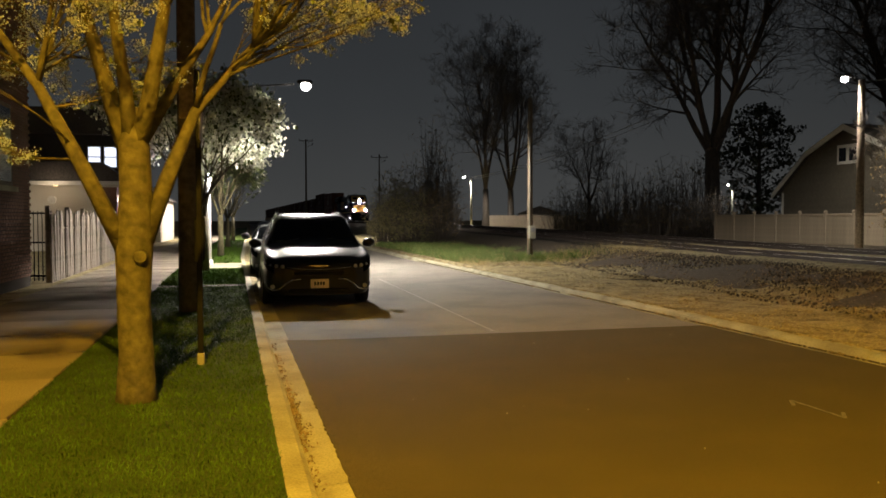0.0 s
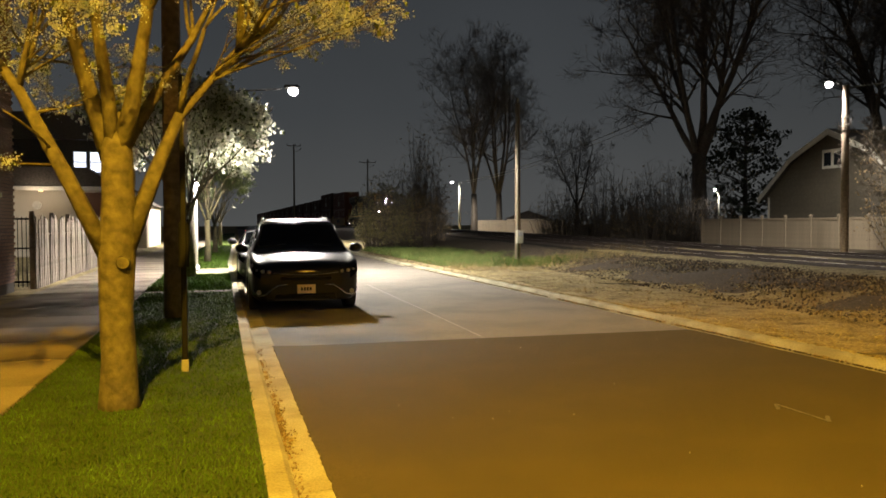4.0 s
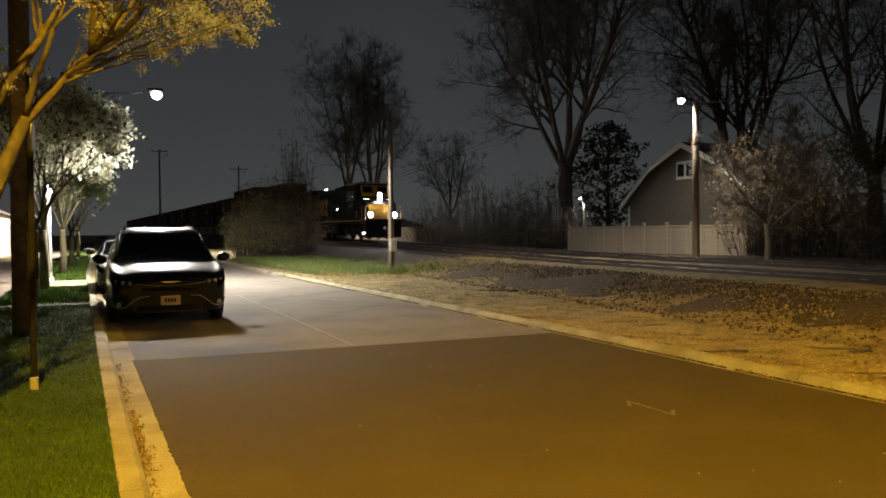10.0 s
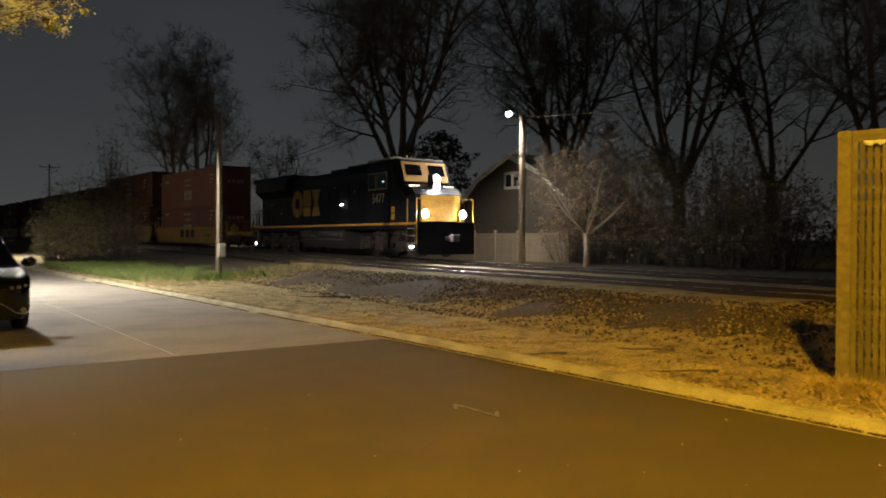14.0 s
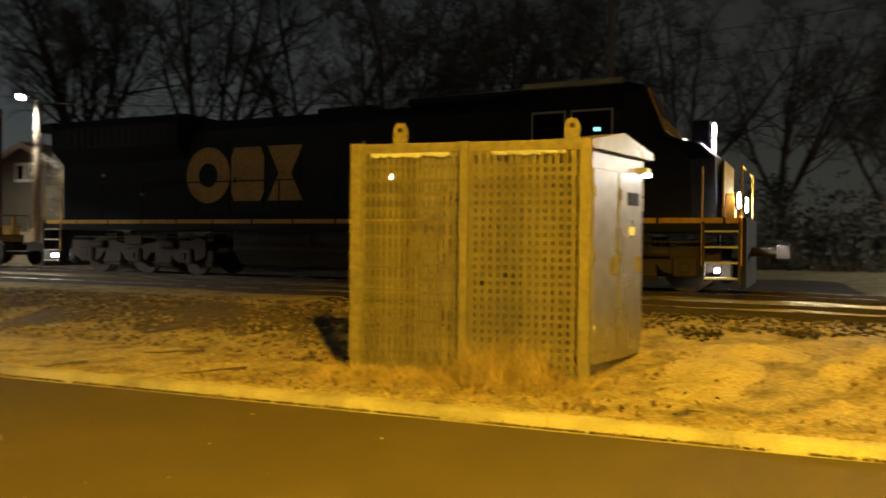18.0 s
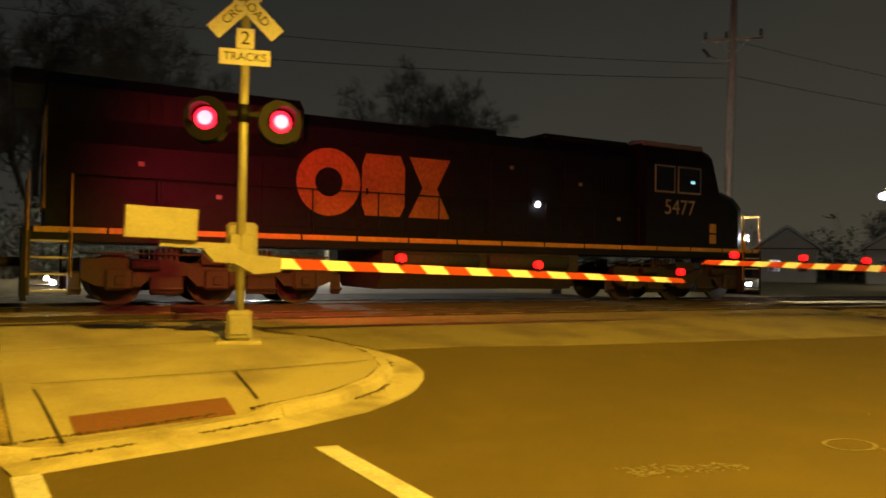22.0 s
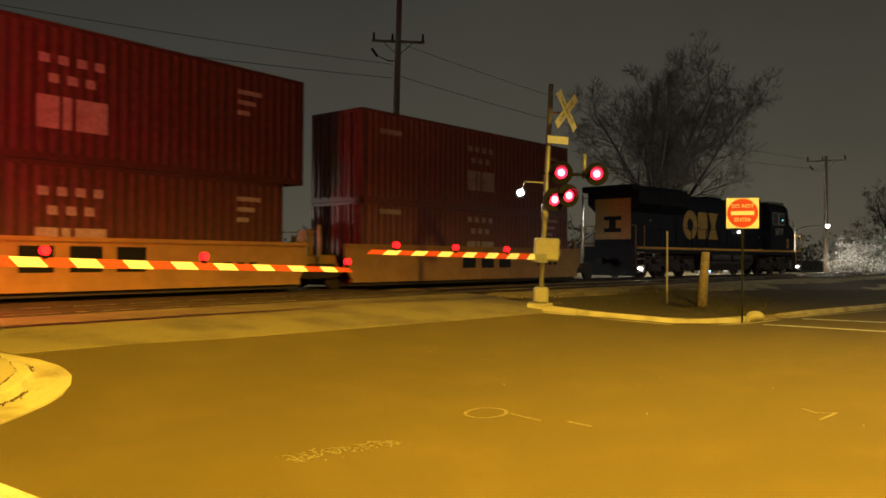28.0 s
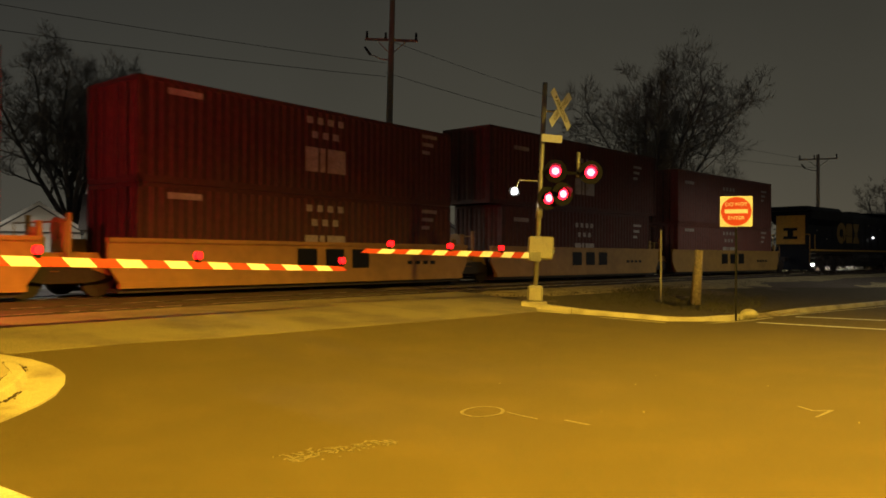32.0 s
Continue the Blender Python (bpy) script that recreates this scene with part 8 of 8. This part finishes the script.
def mast_beyond(x, y, label, lit_side, bucks=2):
    """A signal on the far side of the tracks, its back to the junction."""
    s = thing("crossing_signal", label, "crossing signal", "crossing signals", pose(x, y, 0.42))
    m = pose(0, 0, 0, 0, 0, math.degrees(math.atan2(-x, y)))
    part("mast", rod(bmesh.new(), (0, 0, -0.1), (0, 0, 4.6), 0.062, n=12), STEEL, s)
    part("base_box", box(bmesh.new(), -0.18, 0.18, -0.18, 0.18, 0.0, 0.42, m, bevel=0.04), STEEL, s)
    for k, a in enumerate((45, -45)[:bucks]):
        q = m @ Matrix.Translation((0, 0.07 + 0.012 * k, 3.95)) @ pose(0, 0, 0, 0, a, 0)
        part("crossbuck_blade", box(bmesh.new(), -0.61, 0.61, -0.006, 0.0, -0.115, 0.115, q, bevel=0.002), STEEL, s, "bare metal back of a crossbuck blade")
    part("flasher_arm", box(bmesh.new(), -0.62, 0.62, -0.04, 0.04, 2.66, 2.73, m), BLACK, s)
    for u in (-0.49, 0.49):
        flasher(s, (u, -0.14, 2.62), 0, u * lit_side > 0, m)
        flasher(s, (u, 0.30, 2.62), 180, u * lit_side > 0, m)
    part("gate_mechanism", box(bmesh.new(), -0.2, 0.22, -0.2, 0.25, 0.9, 1.5, m, bevel=0.05), STEEL, s)
    part("bell", rod(bmesh.new(), (0, 0, 4.6), (0, 0, 4.75), 0.11, 0.03, 10), STEEL, s)


def beyond_crossing():
    sheet("road_beyond", [(19.9, -7.0), (40, -13.0), (75, -24.0), (90, -30.0), (86, -44.0), (60, -35.5), (38, -27.5), (17.6, -21.0)], ASPHALT_OLD, "worn street going on beyond the tracks", lambda x, y: 0.5 - 0.12 * min(1, max(0, (x - 20) / 20)), cuts=4.0, thick=0.3)
    street_lamp((*polar(122.6, 45), 0.3), (*polar(117.9, 42), 6.9), "tall street lamp beyond the crossing with a long arm", r=0.1)
    street_lamp((*polar(113.0, 62), 0.3), (*polar(112.4, 61), 6.6), "street lamp far along the street beyond the tracks", r=0.09)
    hx, hy = polar(134.6, 58)
    h = thing("house", "low dark house with a chimney and a small lit window", "house", "houses", pose(hx, hy, 0.2, 0, 0, 45))
    part("wall", box(bmesh.new(), -4.2, 4.2, -2.5, 2.5, 0, 3.0), SIDING, h)
    part("roof", prism(bmesh.new(), [(-3.0, 2.9), (3.0, 2.9), (0, 5.4)], -4.5, 4.5, axis="x"), ROOF, h)
    part("chimney", box(bmesh.new(), 2.6, 3.2, -0.3, 0.3, 4.6, 6.0), BRICK, h)
    for u in (-1.9, 1.4):
        w = part("window", box(bmesh.new(), u - 0.55, u + 0.55, 2.5, 2.56, 1.1, 2.1), TRIM_PALE, h)
        part("pane", box(bmesh.new(), u - 0.47, u + 0.47, 2.56, 2.57, 1.18, 2.02), GLOW_WARM if u < 0 else GLASS, w)


def far_corner():
    d = thing("traffic_sign", "square red and white do not enter sign on a thin post", "traffic sign", at=pose(1.72, -20.9, 0.0))
    part("post", box(bmesh.new(), -0.025, 0.025, -0.02, 0.02, -0.1, 3.1, bevel=0.004), BLACK, d)
    m = pose(0, 0, 0, 0, 0, 185)
    pl = part("sign_plate", box(bmesh.new(), -0.381, 0.381, -0.035, -0.028, 2.35, 3.11, m, bevel=0.01), WHITE_PAINT, d, "white square plate")
    part("red_disc", rod(bmesh.new(), m @ Vector((0, -0.036, 2.73)), m @ Vector((0, -0.040, 2.73)), 0.36, n=36), RED_PAINT, pl, "red disc")
    part("white_bar", box(bmesh.new(), -0.27, 0.27, -0.046, -0.041, 2.68, 2.78, m), WHITE_PAINT, pl, "white level bar")
    words("upper_text", "DO NOT", 0.13, WHITE_PAINT, pl, m @ Matrix.Translation((0, -0.043, 2.90)) @ pose(0, 0, 0, 90, 0, 0), 0.001)
    words("lower_text", "ENTER", 0.13, WHITE_PAINT, pl, m @ Matrix.Translation((0, -0.043, 2.56)) @ pose(0, 0, 0, 90, 0, 0), 0.001)
    sheet("verge", [(1.45, -22.6), (2.6, -20.35), (4.4, -19.5), (6.2, -19.05), (7.0, -21.2), (5.2, -27.0), (1.5, -36.0), (-6, -50), (-22, -80), (-24, -80), (-6.3, -40)], VERGE_SOIL, "dark rough grass verge beyond the junction", lambda x, y: max(0.13, street_z(x, y) + 0.02), cuts=1.5, thick=0.2, category="grass")
    w = thing("wooden_post", "leaning weathered wooden stub post on the verge", "post", at=pose(3.2, -24.7, 0.05, 0, -4, 0))
    part("shaft", tube(bmesh.new(), [(0, 0, -0.2), (0, 0, 1.0), (0, 0, 1.75)], [0.17, 0.14, 0.12], 10), POLEWOOD, w)
    s = thing("marker_post", "thin pale steel post on the verge", "post", at=pose(4.1, -24.1, 0.1))
    part("post", box(bmesh.new(), -0.025, 0.025, -0.02, 0.02, -0.1, 2.3, bevel=0.004), STEEL, s)
    b = thing("boulder", "small pale boulder at the kerb end", "stone", at=pose(1.5, -21.9, 0.1))
    bm = bmesh.new()
    bmesh.ops.create_icosphere(bm, subdivisions=2, radius=0.24)
    for v in bm.verts:
        v.co *= 1 + 0.2 * noise.noise(v.co * 5)
        v.co.z *= 0.6
    part("stone", bm, CONCRETE, b)
    rng = random.Random(77)
    grass_tufts("verge_weeds", "dark rough grass on the verge beyond the junction", lambda r: (lambda x, y: (x, y, ground_z(x, y) - 0.02))(r.uniform(0, 1) * 4.5 + 1.4 + 0.42 * 0, r.uniform(-30, -21)), 6000, rng, VERGE, (0.05, 0.25), 0.012)
    # lamp and houses beyond
    street_lamp((*polar(164.4, 66), 0.2), (*polar(167.35, 65), 6.75), "street lamp with a curved arm beyond the crossing", r=0.09)
    street_lamp((*polar(178.4, 72), 0.2), (*polar(180.4, 72), 4.3), "lamp beside pale brush beyond the track", r=0.08)
    # pale trim colour on twigs and leaves puts the lamp's light into them
    brush("bush", "twiggy bush coloured pale for the lamp's white light", (*polar(182.2, 76), 0.0), (2.6, 2.0, 4.4), 120, rng, TRIM_PALE, (0.8, 1.8), leaf=TRIM_PALE, leaves=600, leaf_size=0.07)
    brush("bush", "pale dry reeds lit by a lamp", (*polar(173.0, 74), 0.0), (5.0, 1.5, 1.3), 130, rng, DRY, (0.4, 0.9))
    for b, d, w, h, lit in ((166.0, 84, 5.2, 2.9, True), (169.8, 92, 6.0, 3.0, True), (154.6, 78, 4.9, 3.2, False), (161.1, 80, 5.2, 3.2, True), (127.6, 62, 5.4, 2.9, True), (119.0, 80, 5.0, 3.4, False)):
        hx, hy = polar(b, d)
        hs = thing("house", "small pale gabled house with lit windows in the distance", "house", "houses", pose(hx, hy, 0.2, 0, 0, 180 - b))
        part("wall", box(bmesh.new(), -w / 2, w / 2, -5, 0.0, 0, h), STUCCO, hs)
        part("roof", prism(bmesh.new(), [(-w / 2 - 0.4, h - 0.1), (w / 2 + 0.4, h - 0.1), (0, h + 2.0)], -5.3, 0.35), ROOF, hs)
        part("gable", prism(bmesh.new(), [(-w / 2, h), (w / 2, h), (0, h + 1.75)], 0.36, 0.42), STUCCO, hs)
        for s in (-1, 1):
            part("rake_trim", prism(bmesh.new(), [(s * (w / 2 + 0.45), h - 0.15), (s * (w / 2 + 0.45), h + 0.08), (0, h + 2.12), (0, h + 1.86)], 0.43, 0.5), TRIM_PALE, hs)
        for k, u in enumerate((-w * 0.26, w * 0.22)):
            wn = part("window", box(bmesh.new(), u - 0.55, u + 0.55, 0.0, 0.05, 1.0, 2.2, bevel=0.01), TRIM_PALE, hs)
            part("pane", box(bmesh.new(), u - 0.47, u + 0.47, 0.05, 0.06, 1.08, 2.12), GLOW_WARM if (lit and k == 0) else GLASS, wn)
    gx, gy = polar(173.3, 70)
    g = thing("gazebo", "small white open garden pavilion with a blue lamp inside", "gazebo", at=pose(gx, gy, 0.2))
    for px, py in ((-1, -1), (1, -1), (-1, 1), (1, 1)):
        part("post", box(bmesh.new(), px - 0.07, px + 0.07, py - 0.07, py + 0.07, 0, 2.1), TRIM_PALE, g)
    roof = bmesh.new()
    ring = [roof.verts.new(p) for p in ((-1.4, -1.4, 2.1), (1.4, -1.4, 2.1), (1.4, 1.4, 2.1), (-1.4, 1.4, 2.1))]
    peak = roof.verts.new((0, 0, 3.1))
    roof.faces.new(ring[::-1])
    for k in range(4):
        roof.faces.new((ring[k], ring[(k + 1) % 4], peak))
    part("roof", roof, TRIM_PALE, g)
    part("rail", box(bmesh.new(), -1, 1, 0.93, 1.07, 0.7, 0.8), TRIM_PALE, g)
    part("blue_lamp", box(bmesh.new(), 0.1, 0.5, 0.9, 1.1, 0.25, 0.6, bevel=0.05), GLOW_BLUE, g, "small glowing blue lamp")
    # dark brush and low trees that close the view beyond the tracks
    for b, d, h, wide in ((67, 46, 4.6, 4), (73, 45, 4.2, 4), (79, 47, 4.6, 4), (85, 46, 4.4, 4), (91, 47, 4.8, 4), (97, 48, 4.6, 4), (103, 50, 4.4, 4.5), (109, 54, 4.2, 4.5), (115, 60, 4.4, 5), (122, 70, 4.6, 5), (134, 76, 4.4, 5), (140, 88, 5.0, 6), (146, 92, 4.6, 6), (150.5, 96, 5.0, 6), (157.8, 98, 6.0, 6), (163.5, 100, 5.5, 6), (177, 104, 6.0, 7), (184, 96, 6.0, 7), (190, 90, 6.0, 7)):
        x, y = polar(b, d)
        brush("thicket", "dark bare brush closing the view beyond the tracks", (x, y, 0.2), (wide, wide, h), 80, rng, TWIG, (1.2, 2.6), leaf=EVERGREEN, leaves=500, leaf_size=0.2, r=0.02)
    car_shell("parked_car", "pale car parked by the far houses", pose(*polar(165.6, 76), 0.2, 0, 0, 60), STEEL, van=False)


def road_marks():
    # faint utility paint on the asphalt
    rng = random.Random(9)
    def stroke(name, label, pts, w=0.03, paint=None):
        bm = bmesh.new()
        for k, ((x0, y0), (x1, y1)) in enumerate(zip(pts, pts[1:])):
            d = math.hypot(x1 - x0, y1 - y0)
            m = Matrix.Translation((x0, y0, 0.0006 * (k % 4))) @ pose(0, 0, 0, 0, 0, math.degrees(math.atan2(y1 - y0, x1 - x0)))
            box(bm, -0.01, d + 0.01, -w / 2, w / 2, 0.003, 0.005, m)
        solid(name, bm, paint or CHALK, label, "road marking")
    stroke("paint_mark_1", "faint white utility arrow sprayed on the asphalt", [(4.44, 5.84), (4.54, 6.0), (4.55, 5.64), (4.55, 5.37), (4.66, 5.52)], 0.034)
    ring = [(3.03 + 0.2 * math.cos(6.283 * k / 18), -7.47 + 0.27 * math.sin(6.283 * k / 18)) for k in range(19)]
    stroke("paint_mark_2", "faint white sprayed ring on the asphalt", ring, 0.035)
    stroke("paint_mark_3", "faint white sprayed dash on the asphalt", [(2.79, -7.55), (2.6, -7.45), (2.42, -7.37)], 0.035)
    dabs = bmesh.new()
    for k in range(90):
        q, l, v = rng.random(), rng.uniform(0.03, 0.12), rng.gauss(0, 0.075)
        m = pose(3.68 - 0.42 * q + 0.9 * v, -5.02 - 0.92 * q - 0.4 * v, 0.0003 * (k % 5), 0, 0, rng.uniform(0, 180))
        box(dabs, -l / 2, l / 2, -0.009, 0.009, 0.003, 0.005, m)
    solid("paint_mark_4", dabs, CHALK, "faint scribbled white utility marks on the asphalt", "road marking")
    stroke("paint_mark_5", "faint pale sealed joint along the older pavement", [(3.31, 10.65), (3.31, 14.0), (3.315, 21.0)], 0.045, SEAL)
    stroke("paint_mark_6", "faint pale scuff on the asphalt", [(2.15, -7.44), (2.0, -7.38), (1.89, -7.34)], 0.04)
    stroke("paint_mark_7", "faint pale scuffs on the asphalt", [(0.12, -9.25), (-0.02, -9.05), (-0.2, -9.16), (-0.05, -8.7)], 0.035)


GLOW_BLUE = glow("blue_lamp_glow", (0.25, 0.5, 1.0), 6)
VERGE_SOIL = mat("rough_verge_soil", (0.055, 0.046, 0.028), 0.95, spec=0.1, grain=20, vary=0.5, bump=0.9)
VERGE = mat("rough_grass", (0.05, 0.045, 0.02), 0.8, grain=4, vary=0.4, island=0.4)
SEAL = mat("pale_joint_sealant", (0.27, 0.25, 0.215), 0.8, grain=9, vary=0.4)
CHALK = mat("worn_chalk_paint", (0.135, 0.118, 0.08), 0.8, grain=30, vary=0.6)
cabinet()
mast_one()
mast_two()
far_corner()
mast_beyond(21.2, -8.6, "steel crossing signal beyond the tracks seen from behind", 1)
mast_beyond(18.1, -20.9, "steel crossing signal beyond the tracks with one red lamp lit", 1, 0)
beyond_crossing()
road_marks()

motions()
